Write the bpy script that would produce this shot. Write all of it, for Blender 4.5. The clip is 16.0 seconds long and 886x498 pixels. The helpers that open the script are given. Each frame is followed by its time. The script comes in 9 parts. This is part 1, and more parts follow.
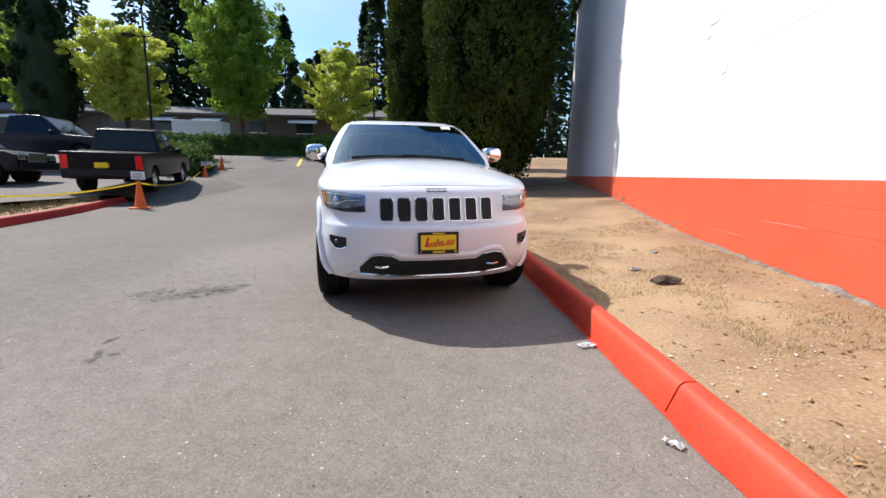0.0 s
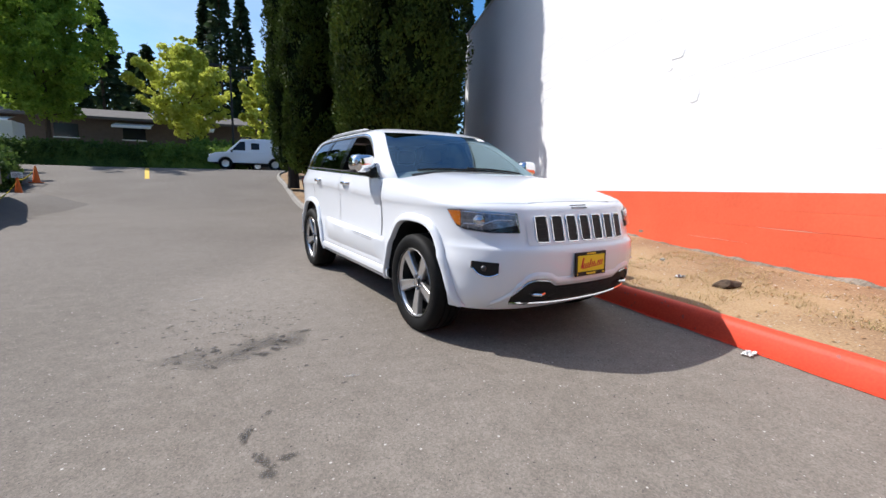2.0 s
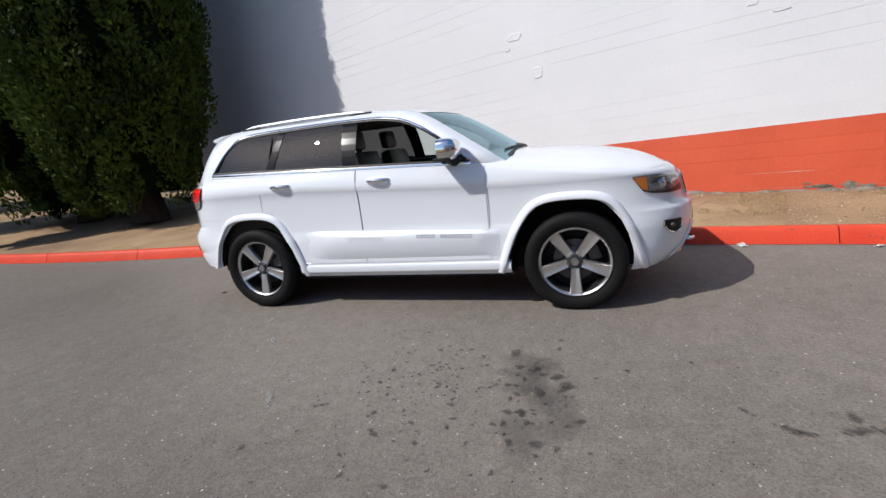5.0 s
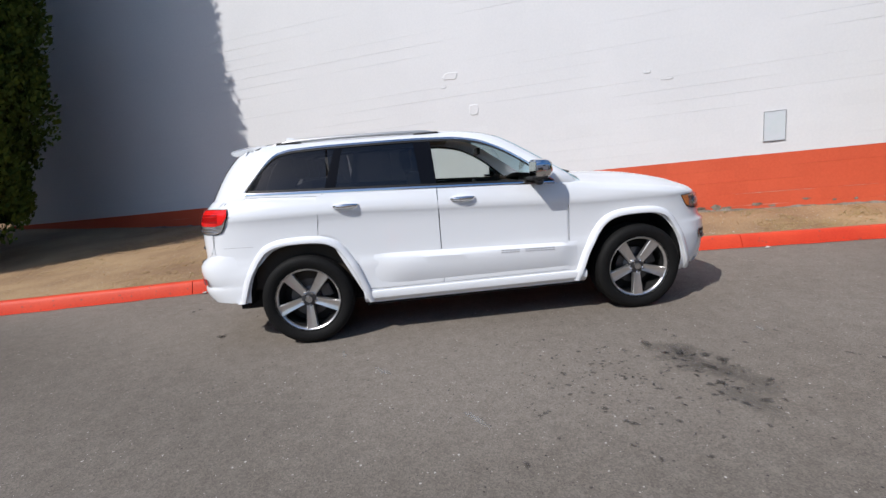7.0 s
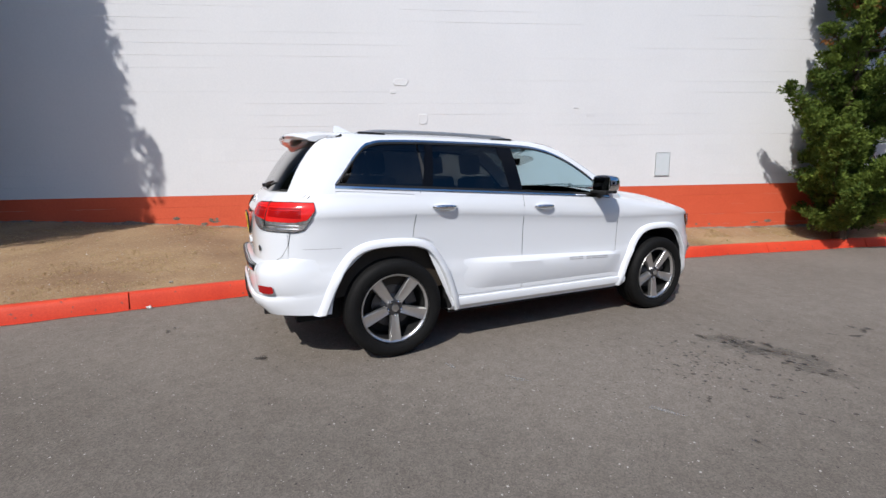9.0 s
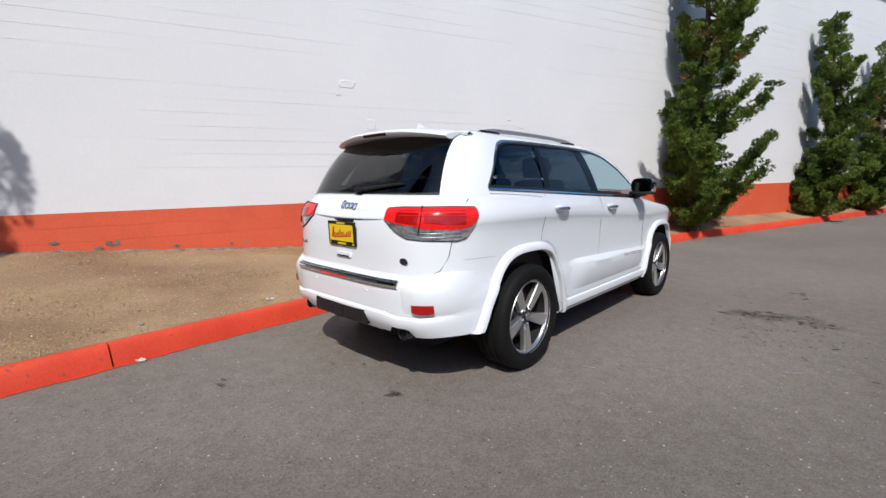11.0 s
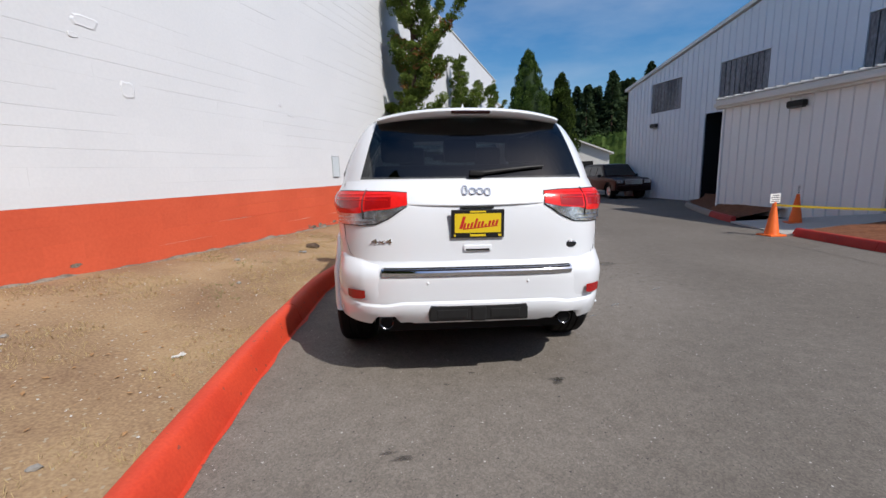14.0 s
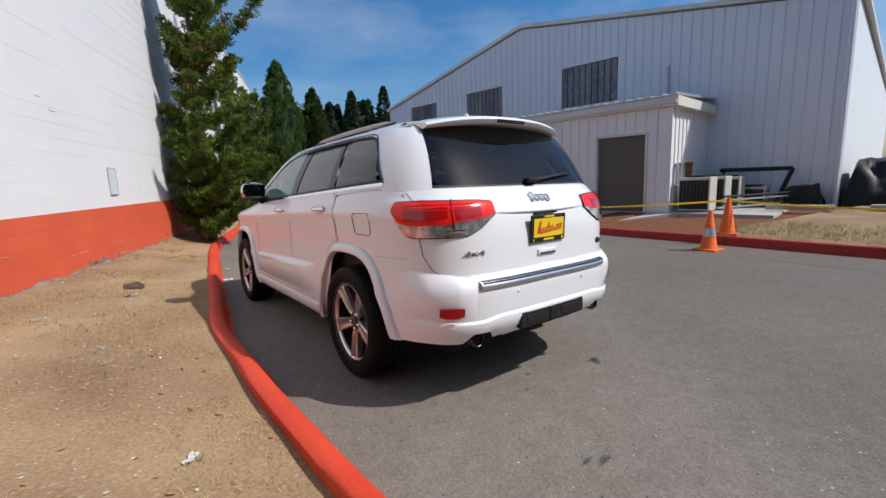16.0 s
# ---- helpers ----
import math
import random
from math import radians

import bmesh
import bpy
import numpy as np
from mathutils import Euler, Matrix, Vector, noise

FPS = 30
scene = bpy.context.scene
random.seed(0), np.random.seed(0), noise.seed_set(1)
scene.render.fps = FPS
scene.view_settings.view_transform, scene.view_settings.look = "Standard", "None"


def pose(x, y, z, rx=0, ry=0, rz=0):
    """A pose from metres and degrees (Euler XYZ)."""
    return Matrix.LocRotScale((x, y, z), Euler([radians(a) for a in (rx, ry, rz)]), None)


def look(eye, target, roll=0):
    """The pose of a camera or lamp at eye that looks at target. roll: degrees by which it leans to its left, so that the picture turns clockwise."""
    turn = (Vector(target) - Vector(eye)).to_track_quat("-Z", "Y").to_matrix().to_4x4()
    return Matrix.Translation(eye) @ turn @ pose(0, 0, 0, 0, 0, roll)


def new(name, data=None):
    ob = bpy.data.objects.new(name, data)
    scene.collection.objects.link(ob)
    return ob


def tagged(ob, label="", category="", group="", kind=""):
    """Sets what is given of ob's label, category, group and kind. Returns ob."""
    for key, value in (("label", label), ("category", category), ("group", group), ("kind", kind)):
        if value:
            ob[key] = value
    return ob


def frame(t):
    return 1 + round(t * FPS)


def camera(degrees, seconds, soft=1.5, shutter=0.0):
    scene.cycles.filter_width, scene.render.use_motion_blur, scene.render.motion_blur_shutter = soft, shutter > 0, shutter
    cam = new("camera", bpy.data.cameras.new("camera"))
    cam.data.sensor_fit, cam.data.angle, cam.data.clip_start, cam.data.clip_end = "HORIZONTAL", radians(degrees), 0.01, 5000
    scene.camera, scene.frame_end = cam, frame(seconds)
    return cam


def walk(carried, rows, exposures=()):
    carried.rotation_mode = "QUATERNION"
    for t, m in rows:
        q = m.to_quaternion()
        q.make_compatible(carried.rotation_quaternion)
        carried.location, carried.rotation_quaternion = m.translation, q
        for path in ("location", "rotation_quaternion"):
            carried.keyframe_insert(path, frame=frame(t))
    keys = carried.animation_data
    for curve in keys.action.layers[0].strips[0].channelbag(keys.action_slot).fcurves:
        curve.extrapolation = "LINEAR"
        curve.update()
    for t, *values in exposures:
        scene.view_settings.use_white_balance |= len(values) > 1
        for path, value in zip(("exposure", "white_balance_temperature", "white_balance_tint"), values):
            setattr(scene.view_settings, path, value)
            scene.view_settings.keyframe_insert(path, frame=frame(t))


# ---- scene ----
cam = camera(91.1, 16.0)
METRES, EYE, TILT, LEAN, TURN = 17.09, 1.333, 0.0, -1.3, 0.0
ROWS = [
    (0.0, 0.0, 0.0, 0.0, -0.01, -9.84, 0.05),
    (0.5, -0.0237, 0.0081, -0.0013, -8.01, -9.55, -0.64),
    (1.0, -0.0552, 0.0162, -0.0013, -9.7, -7.74, 1.49),
    (1.5, -0.0887, 0.0278, -0.0006, -15.14, -8.82, 1.86),
    (2.0, -0.1188, 0.0442, 0.0011, -19.45, -8.16, 0.11),
    (2.5, -0.1496, 0.06, 0.0017, -29.99, -10.28, -0.39),
    (3.0, -0.1754, 0.0829, 0.0034, -38.08, -12.38, 0.53),
    (5.5, -0.2705, 0.2133, 0.0169, -66.78, -12.69, 7.69),
    (6.0, -0.284, 0.2417, 0.0191, -73.5, -12.08, 6.55),
    (6.5, -0.2907, 0.2714, 0.0206, -77.47, -10.98, 6.46),
    (7.0, -0.2995, 0.302, 0.0214, -82.76, -11.19, 6.03),
    (7.5, -0.3017, 0.3324, 0.0217, -87.18, -11.29, 3.95),
    (8.0, -0.3008, 0.3642, 0.0232, -91.35, -10.39, 2.65),
    (8.5, -0.2982, 0.3959, 0.0244, -99.22, -11.21, 2.22),
    (9.0, -0.2885, 0.4254, 0.0246, -104.05, -10.89, 0.72),
    (11.5, -0.2071, 0.5573, 0.0209, -132.78, -10.31, 2.18),
    (12.0, -0.1841, 0.5789, 0.0211, -140.98, -11.26, 3.02),
    (12.5, -0.1573, 0.5923, 0.0211, -147.33, -11.27, 1.77),
    (13.0, -0.1307, 0.6054, 0.0205, -157.49, -11.89, 2.16),
    (13.5, -0.1007, 0.6111, 0.0186, -164.41, -11.24, 2.2),
    (14.0, -0.0707, 0.6161, 0.0173, -171.76, -10.26, 0.29),
    (14.5, -0.0415, 0.6176, 0.0165, -182.48, -10.47, 0.06),
    (15.0, -0.0137, 0.6115, 0.0163, -189.12, -9.47, 0.91),
    (15.5, 0.0153, 0.6058, 0.0167, -199.92, -8.62, -0.79),
    (16.0, 0.0389, 0.594, 0.0161, -204.61, -8.75, 1.02),
]
walk(cam, [(t, pose(0, 0, EYE, TILT, LEAN, TURN) @ pose(METRES * x, METRES * y, METRES * z, 90 + pitch, roll, yaw)) for t, x, y, z, yaw, pitch, roll in ROWS],
     exposures=[(0.0, 0.63), (1.5, 0.57), (3.0, 0.34), (5.5, -0.07), (9.0, -0.08), (12.5, -0.10), (16.0, -0.06)])

# ---- light ----
SUN_FROM = Vector((-0.74, 0.58, 1.0)).normalized()      # towards the sun
world = bpy.data.worlds.new("world")
scene.world = world
world.use_nodes = True
_n, _l = world.node_tree.nodes, world.node_tree.links
_n.clear()
sky = _n.new("ShaderNodeTexSky")
sky.sky_type, sky.sun_disc = "NISHITA", False
sky.sun_elevation = math.asin(SUN_FROM.z)
sky.sun_rotation = math.atan2(SUN_FROM.x, SUN_FROM.y)
sky.air_density, sky.dust_density, sky.ozone_density = 1.0, 1.4, 3.4
SKY_STRENGTH = 0.104
# thin high cloud: a noise veil over the sky
_tc = _n.new("ShaderNodeTexCoord")
_mp = _n.new("ShaderNodeMapping")
_mp.inputs["Scale"].default_value = (1.0, 2.2, 3.5)
_nz = _n.new("ShaderNodeTexNoise")
_nz.inputs["Scale"].default_value, _nz.inputs["Detail"].default_value, _nz.inputs["Roughness"].default_value = 1.6, 7.0, 0.55
_rp = _n.new("ShaderNodeMapRange")
_rp.inputs["From Min"].default_value, _rp.inputs["From Max"].default_value = 0.45, 0.78
_rp.inputs["To Min"].default_value, _rp.inputs["To Max"].default_value = 0.0, 0.38
_mx = _n.new("ShaderNodeMix")
_mx.data_type = "RGBA"
_mx.inputs["B"].default_value = (7.5, 7.9, 8.6, 1)
_bg = _n.new("ShaderNodeBackground")
_bg.inputs["Strength"].default_value = SKY_STRENGTH
_ow = _n.new("ShaderNodeOutputWorld")
_l.new(_tc.outputs["Generated"], _mp.inputs["Vector"])
_l.new(_mp.outputs["Vector"], _nz.inputs["Vector"])
_l.new(_nz.outputs["Fac"], _rp.inputs["Value"])
_l.new(_rp.outputs["Result"], _mx.inputs["Factor"])
_hs = _n.new("ShaderNodeHueSaturation")
_hs.inputs["Saturation"].default_value, _hs.inputs["Value"].default_value = 1.36, 1.25
_l.new(sky.outputs["Color"], _hs.inputs["Color"])
_l.new(_hs.outputs["Color"], _mx.inputs["A"])
_l.new(_mx.outputs["Result"], _bg.inputs["Color"])
_l.new(_bg.outputs["Background"], _ow.inputs["Surface"])

sun_data = bpy.data.lights.new("sun", "SUN")
sun_data.energy, sun_data.angle, sun_data.color = 4.40, radians(0.53), (1.0, 0.965, 0.93)
sun = new("sun", sun_data)
sun.matrix_world = look(SUN_FROM * 60, (0, 0, 0))
scene.view_settings.exposure = 0.0

# ---- materials ----


def mat(name, c1, c2=None, scale=8.0, rough=0.6, metal=0.0, bump=0.0, fine=60.0, contrast=0.5, speck=None, rough2=None,
        coat=0.0, spec=None, stretch=(1, 1, 1), rnd=0.0, trans=0.0, bump_scale=None):
    """A procedural surface: two colours mixed by a broad and a fine noise, with relief and uneven gloss."""
    m = bpy.data.materials.new(name)
    m.use_nodes = True
    nt = m.node_tree
    N, L = nt.nodes, nt.links
    b = N["Principled BSDF"]
    b.inputs["Roughness"].default_value, b.inputs["Metallic"].default_value = rough, metal
    if spec is None:
        spec = 0.5 if rough < 0.5 else 0.25
    b.inputs["Specular IOR Level"].default_value = spec
    b.inputs["Coat Weight"].default_value, b.inputs["Coat Roughness"].default_value = coat, 0.04
    b.inputs["Transmission Weight"].default_value = trans
    if c2 is None:
        b.inputs["Base Color"].default_value = (*c1, 1)
    geo = N.new("ShaderNodeNewGeometry")
    mp = N.new("ShaderNodeMapping")
    mp.inputs["Scale"].default_value = stretch
    L.new(geo.outputs["Position"], mp.inputs["Vector"])
    n1 = N.new("ShaderNodeTexNoise")
    n1.inputs["Scale"].default_value, n1.inputs["Detail"].default_value = scale, 6.0
    n2 = N.new("ShaderNodeTexNoise")
    n2.inputs["Scale"].default_value, n2.inputs["Detail"].default_value = fine, 4.0
    for q in (n1, n2):
        L.new(mp.outputs["Vector"], q.inputs["Vector"])
    mixf = N.new("ShaderNodeMix")
    mixf.inputs["Factor"].default_value = 0.45
    L.new(n1.outputs["Fac"], mixf.inputs["A"])
    L.new(n2.outputs["Fac"], mixf.inputs["B"])
    rg = N.new("ShaderNodeMapRange")
    rg.inputs["From Min"].default_value, rg.inputs["From Max"].default_value = 0.5 - 0.25 / max(contrast, 0.01) * 0.5, 0.5 + 0.25 / max(contrast, 0.01) * 0.5
    L.new(mixf.outputs["Result"], rg.inputs["Value"])
    last = None
    if c2 is not None:
        mx = N.new("ShaderNodeMix")
        mx.data_type = "RGBA"
        mx.inputs["A"].default_value, mx.inputs["B"].default_value = (*c1, 1), (*c2, 1)
        L.new(rg.outputs["Result"], mx.inputs["Factor"])
        last = mx.outputs["Result"]
    if speck:
        # speck = (colour, cell scale, share of cells)
        vo = N.new("ShaderNodeTexVoronoi")
        vo.inputs["Scale"].default_value = speck[1]
        L.new(mp.outputs["Vector"], vo.inputs["Vector"])
        sx = N.new("ShaderNodeSeparateColor")
        L.new(vo.outputs["Color"], sx.inputs["Color"])
        lt = N.new("ShaderNodeMath")
        lt.operation = "LESS_THAN"
        lt.inputs[1].default_value = speck[2]
        L.new(sx.outputs["Red"], lt.inputs[0])
        m3 = N.new("ShaderNodeMix")
        m3.data_type = "RGBA"
        m3.inputs["B"].default_value = (*speck[0], 1)
        L.new(lt.outputs["Value"], m3.inputs["Factor"])
        if last:
            L.new(last, m3.inputs["A"])
        else:
            m3.inputs["A"].default_value = (*c1, 1)
        last = m3.outputs["Result"]
    if rnd:
        oi = N.new("ShaderNodeObjectInfo")
        hs = N.new("ShaderNodeHueSaturation")
        rr = N.new("ShaderNodeMapRange")
        rr.inputs["To Min"].default_value, rr.inputs["To Max"].default_value = 1 - rnd, 1 + rnd
        L.new(oi.outputs["Random"], rr.inputs["Value"])
        L.new(rr.outputs["Result"], hs.inputs["Value"])
        if last:
            L.new(last, hs.inputs["Color"])
        else:
            hs.inputs["Color"].default_value = (*c1, 1)
        last = hs.outputs["Color"]
    if last:
        L.new(last, b.inputs["Base Color"])
    if rough2 is not None:
        r2 = N.new("ShaderNodeMapRange")
        r2.inputs["To Min"].default_value, r2.inputs["To Max"].default_value = rough, rough2
        L.new(rg.outputs["Result"], r2.inputs["Value"])
        L.new(r2.outputs["Result"], b.inputs["Roughness"])
    if bump:
        bp = N.new("ShaderNodeBump")
        bp.inputs["Strength"].default_value, bp.inputs["Distance"].default_value = min(bump * 40, 1.0), bump
        L.new(n2.outputs["Fac"], bp.inputs["Height"])
        L.new(bp.outputs["Normal"], b.inputs["Normal"])
    m["bsdf"] = 1
    return m


def glass(name, tint, through_share, rough=0.0, ior=1.52, film=(1, 1, 1)):
    """Thin tinted pane: part clear, part tinted body, with a mirror film from the facing angle."""
    m = bpy.data.materials.new(name)
    m.use_nodes = True
    N, L = m.node_tree.nodes, m.node_tree.links
    N.clear()
    tr = N.new("ShaderNodeBsdfTransparent")
    tr.inputs["Color"].default_value = (*[through_share * c for c in tint], 1)
    gl = N.new("ShaderNodeBsdfGlossy")
    gl.inputs["Roughness"].default_value = rough
    gl.inputs["Color"].default_value = (*film, 1)
    # mirror share: the facing value at normal view, rising to full at grazing, alike from both sides
    f0 = ((ior - 1) / (ior + 1)) ** 2
    lw = N.new("ShaderNodeLayerWeight")
    lw.inputs["Blend"].default_value = 0.5
    pw = N.new("ShaderNodeMath")
    pw.operation = "POWER"
    pw.inputs[1].default_value = 5.0
    L.new(lw.outputs["Facing"], pw.inputs[0])
    fr = N.new("ShaderNodeMapRange")
    fr.inputs["To Min"].default_value, fr.inputs["To Max"].default_value = f0, 1.0
    L.new(pw.outputs["Value"], fr.inputs["Value"])
    mx = N.new("ShaderNodeMixShader")
    out = N.new("ShaderNodeOutputMaterial")
    L.new(fr.outputs["Result"], mx.inputs["Fac"])
    L.new(tr.outputs["BSDF"], mx.inputs[1])
    L.new(gl.outputs["BSDF"], mx.inputs[2])
    L.new(mx.outputs["Shader"], out.inputs["Surface"])
    return m


def asphalt_mat():
    """Worn warm-grey asphalt: binder tone, stones of many tones, a few bright or black chips, and fine relief."""
    m = mat("asphalt", (0.158, 0.137, 0.115), (0.205, 0.181, 0.155), scale=0.45, fine=9, contrast=0.9, rough=0.88)
    N, L = m.node_tree.nodes, m.node_tree.links
    b = N["Principled BSDF"]
    base = b.inputs["Base Color"].links[0].from_socket
    geo = N.new("ShaderNodeNewGeometry")
    heights = []

    def stones(scale, lo, hi, dark, light):
        nz = N.new("ShaderNodeTexNoise")
        nz.inputs["Scale"].default_value = scale * 0.7
        ad = N.new("ShaderNodeMix")
        ad.data_type = "VECTOR"
        ad.inputs["Factor"].default_value = 0.008
        vo = N.new("ShaderNodeTexVoronoi")
        vo.inputs["Scale"].default_value = scale
        L.new(geo.outputs["Position"], nz.inputs["Vector"])
        L.new(geo.outputs["Position"], ad.inputs["A"])
        L.new(nz.outputs["Color"], ad.inputs["B"])
        L.new(ad.outputs["Result"], vo.inputs["Vector"])
        sp = N.new("ShaderNodeSeparateColor")
        L.new(vo.outputs["Color"], sp.inputs["Color"])
        heights.append(vo.outputs["Distance"])
        tone = N.new("ShaderNodeMapRange")
        tone.inputs["To Min"].default_value, tone.inputs["To Max"].default_value = lo, hi
        L.new(sp.outputs["Green"], tone.inputs["Value"])
        chips = []
        for share, colour, above in ((dark, (0.045, 0.042, 0.04), False), (1 - light, (0.46, 0.44, 0.40), True)):
            q = N.new("ShaderNodeMath")
            q.operation = "GREATER_THAN" if above else "LESS_THAN"
            q.inputs[1].default_value = share
            L.new(sp.outputs["Red"], q.inputs[0])
            near = N.new("ShaderNodeMapRange")
            near.inputs["From Min"].default_value, near.inputs["From Max"].default_value = 0.50, 0.30
            L.new(vo.outputs["Distance"], near.inputs["Value"])
            k = N.new("ShaderNodeMath")
            k.operation = "MULTIPLY"
            L.new(q.outputs["Value"], k.inputs[0])
            L.new(near.outputs["Result"], k.inputs[1])
            chips.append((k.outputs["Value"], colour))
        return tone.outputs["Result"], chips
    # a darker stretch beyond a wavering edge
    sxyz = N.new("ShaderNodeSeparateXYZ")
    L.new(geo.outputs["Position"], sxyz.inputs["Vector"])

    def calc(op, a, b):
        q = N.new("ShaderNodeMath")
        q.operation = op
        for k, v in enumerate((a, b)):
            if isinstance(v, (int, float)):
                q.inputs[k].default_value = v
            else:
                L.new(v, q.inputs[k])
        return q.outputs["Value"]
    wob = N.new("ShaderNodeTexNoise")
    wob.inputs["Scale"].default_value, wob.inputs["Detail"].default_value = 0.9, 5.0
    L.new(geo.outputs["Position"], wob.inputs["Vector"])
    edge = calc("ADD", calc("MULTIPLY", calc("MAXIMUM", calc("SUBTRACT", sxyz.outputs["Y"], 6.0), 0.0), 0.45), -3.0)
    edge = calc("MINIMUM", edge, -0.9)
    dist = calc("SUBTRACT", calc("ADD", edge, calc("MULTIPLY", calc("SUBTRACT", wob.outputs["Fac"], 0.5), 1.6)), sxyz.outputs["X"])
    far_tone = N.new("ShaderNodeMapRange")
    far_tone.interpolation_type = "SMOOTHSTEP"
    far_tone.inputs["From Min"].default_value, far_tone.inputs["From Max"].default_value = -0.5, 0.7
    far_tone.inputs["To Min"].default_value, far_tone.inputs["To Max"].default_value = 1.0, 0.80
    L.new(dist, far_tone.inputs["Value"])
    tone0 = N.new("ShaderNodeHueSaturation")
    L.new(far_tone.outputs["Result"], tone0.inputs["Value"])
    L.new(base, tone0.inputs["Color"])
    last = tone0.outputs["Color"]
    chips = []
    for args in ((140, 0.80, 1.20, 0.010, 0.006), (70, 0.92, 1.08, 0.004, 0.0035)):
        tone, c = stones(*args)
        hs = N.new("ShaderNodeHueSaturation")
        L.new(tone, hs.inputs["Value"])
        L.new(last, hs.inputs["Color"])
        last = hs.outputs["Color"]
        chips += c
    for fac, colour in chips:
        mx = N.new("ShaderNodeMix")
        mx.data_type = "RGBA"
        mx.inputs["B"].default_value = (*colour, 1)
        L.new(fac, mx.inputs["Factor"])
        L.new(last, mx.inputs["A"])
        last = mx.outputs["Result"]
    L.new(last, b.inputs["Base Color"])
    bp = N.new("ShaderNodeBump")
    bp.inputs["Strength"].default_value, bp.inputs["Distance"].default_value = 0.35, 0.003
    L.new(heights[0], bp.inputs["Height"])
    L.new(bp.outputs["Normal"], b.inputs["Normal"])
    return m


M_asphalt = asphalt_mat()
M_earth = mat("dry_earth", (0.195, 0.118, 0.070), (0.385, 0.268, 0.150), scale=0.9, fine=55, contrast=0.95, rough=0.95, bump=0.003,
              speck=((0.36, 0.30, 0.21), 70, 0.02))
M_straw = mat("dry_grass_blades", (0.36, 0.26, 0.12), (0.50, 0.38, 0.19), scale=3, fine=40, rough=0.8, rnd=0.1)
M_leafbit = mat("dead_leaf", (0.30, 0.16, 0.07), (0.42, 0.25, 0.12), scale=20, rough=0.8)
M_olive = mat("dull_olive_grass", (0.17, 0.145, 0.065), (0.30, 0.245, 0.12), scale=1.2, fine=20, contrast=1.0, rough=0.8)
M_weed = mat("weed_leaf", (0.10, 0.14, 0.03), (0.18, 0.20, 0.06), scale=9, rough=0.7)
M_mulch = mat("bark_mulch", (0.12, 0.045, 0.022), (0.24, 0.10, 0.05), scale=9, fine=60, contrast=0.9, rough=0.95, bump=0.02)
M_redkerb = mat("red_kerb_paint", (0.54, 0.046, 0.022), (0.68, 0.076, 0.032), scale=2.2, fine=60, contrast=0.8, rough=0.55, bump=0.004,
                speck=((0.30, 0.07, 0.05), 55, 0.012), rnd=0.05)
M_oldred = mat("old_dark_red_paint", (0.30, 0.022, 0.018), (0.42, 0.035, 0.025), scale=2.5, fine=55, contrast=0.8, rough=0.6, bump=0.004,
               speck=((0.22, 0.05, 0.04), 60, 0.03), rnd=0.05)
M_kerb = mat("concrete_kerb", (0.20, 0.185, 0.165), (0.33, 0.31, 0.28), scale=3, fine=60, rough=0.9, bump=0.004)
M_concrete = mat("concrete", (0.36, 0.34, 0.31), (0.48, 0.46, 0.42), scale=2, fine=50, rough=0.9, bump=0.002)
M_white = mat("white_block_paint", (0.655, 0.66, 0.67), (0.725, 0.725, 0.73), scale=0.7, fine=30, contrast=0.6, rough=0.6, bump=0.003, rnd=0.012)
M_redwall = mat("red_block_paint", (0.57, 0.090, 0.042), (0.66, 0.118, 0.056), scale=1.1, fine=30, contrast=0.7, rough=0.55, bump=0.003, rnd=0.03)
M_peel = mat("bare_block", (0.46, 0.45, 0.43), (0.62, 0.61, 0.59), scale=10, fine=60, rough=0.9, bump=0.003)
M_steel = mat("painted_steel_siding", (0.66, 0.70, 0.745), (0.73, 0.76, 0.795), scale=0.5, fine=20, contrast=0.5, rough=0.5)
M_annex = mat("white_steel_siding", (0.74, 0.755, 0.765), (0.80, 0.81, 0.815), scale=0.5, fine=20, contrast=0.5, rough=0.5)
M_fascia = mat("cream_fascia", (0.62, 0.60, 0.55), (0.70, 0.68, 0.63), scale=1, fine=20, rough=0.5)
M_darkdoor = mat("brown_roller_door", (0.115, 0.105, 0.098), (0.14, 0.128, 0.12), scale=3, fine=40, rough=0.6)
M_black = mat("black_plastic", (0.012, 0.012, 0.012), (0.020, 0.020, 0.020), scale=20, fine=90, rough=0.5)
M_void = mat("dark_interior", (0.015, 0.015, 0.016), rough=0.9)
M_curtain = mat("grey_translucent_panel", (0.11, 0.11, 0.115), (0.27, 0.27, 0.28), scale=1.2, fine=20, contrast=1.2, rough=0.6, stretch=(1, 1, 0.3))
M_louvre = mat("weathered_dark_louvre", (0.05, 0.05, 0.05), (0.13, 0.13, 0.13), scale=2, fine=20, contrast=1.2, rough=0.6, stretch=(1, 1, 0.3))
M_orange = mat("orange_cone_plastic", (0.80, 0.13, 0.02), (0.86, 0.17, 0.03), scale=9, fine=40, rough=0.5)
M_paper = mat("white_paper", (0.78, 0.78, 0.76), (0.84, 0.84, 0.82), scale=10, rough=0.8)
M_ink = mat("grey_ink", (0.16, 0.16, 0.17), rough=0.8)
M_tape = mat("yellow_tape", (0.75, 0.62, 0.05), (0.82, 0.70, 0.08), scale=10, rough=0.4)
M_yline = mat("yellow_road_paint", (0.68, 0.42, 0.06), (0.76, 0.50, 0.10), scale=8, fine=60, rough=0.8)
M_bark = mat("bark", (0.055, 0.038, 0.026), (0.12, 0.085, 0.06), scale=6, fine=40, contrast=0.9, rough=0.95, bump=0.01, stretch=(1, 1, 0.25))
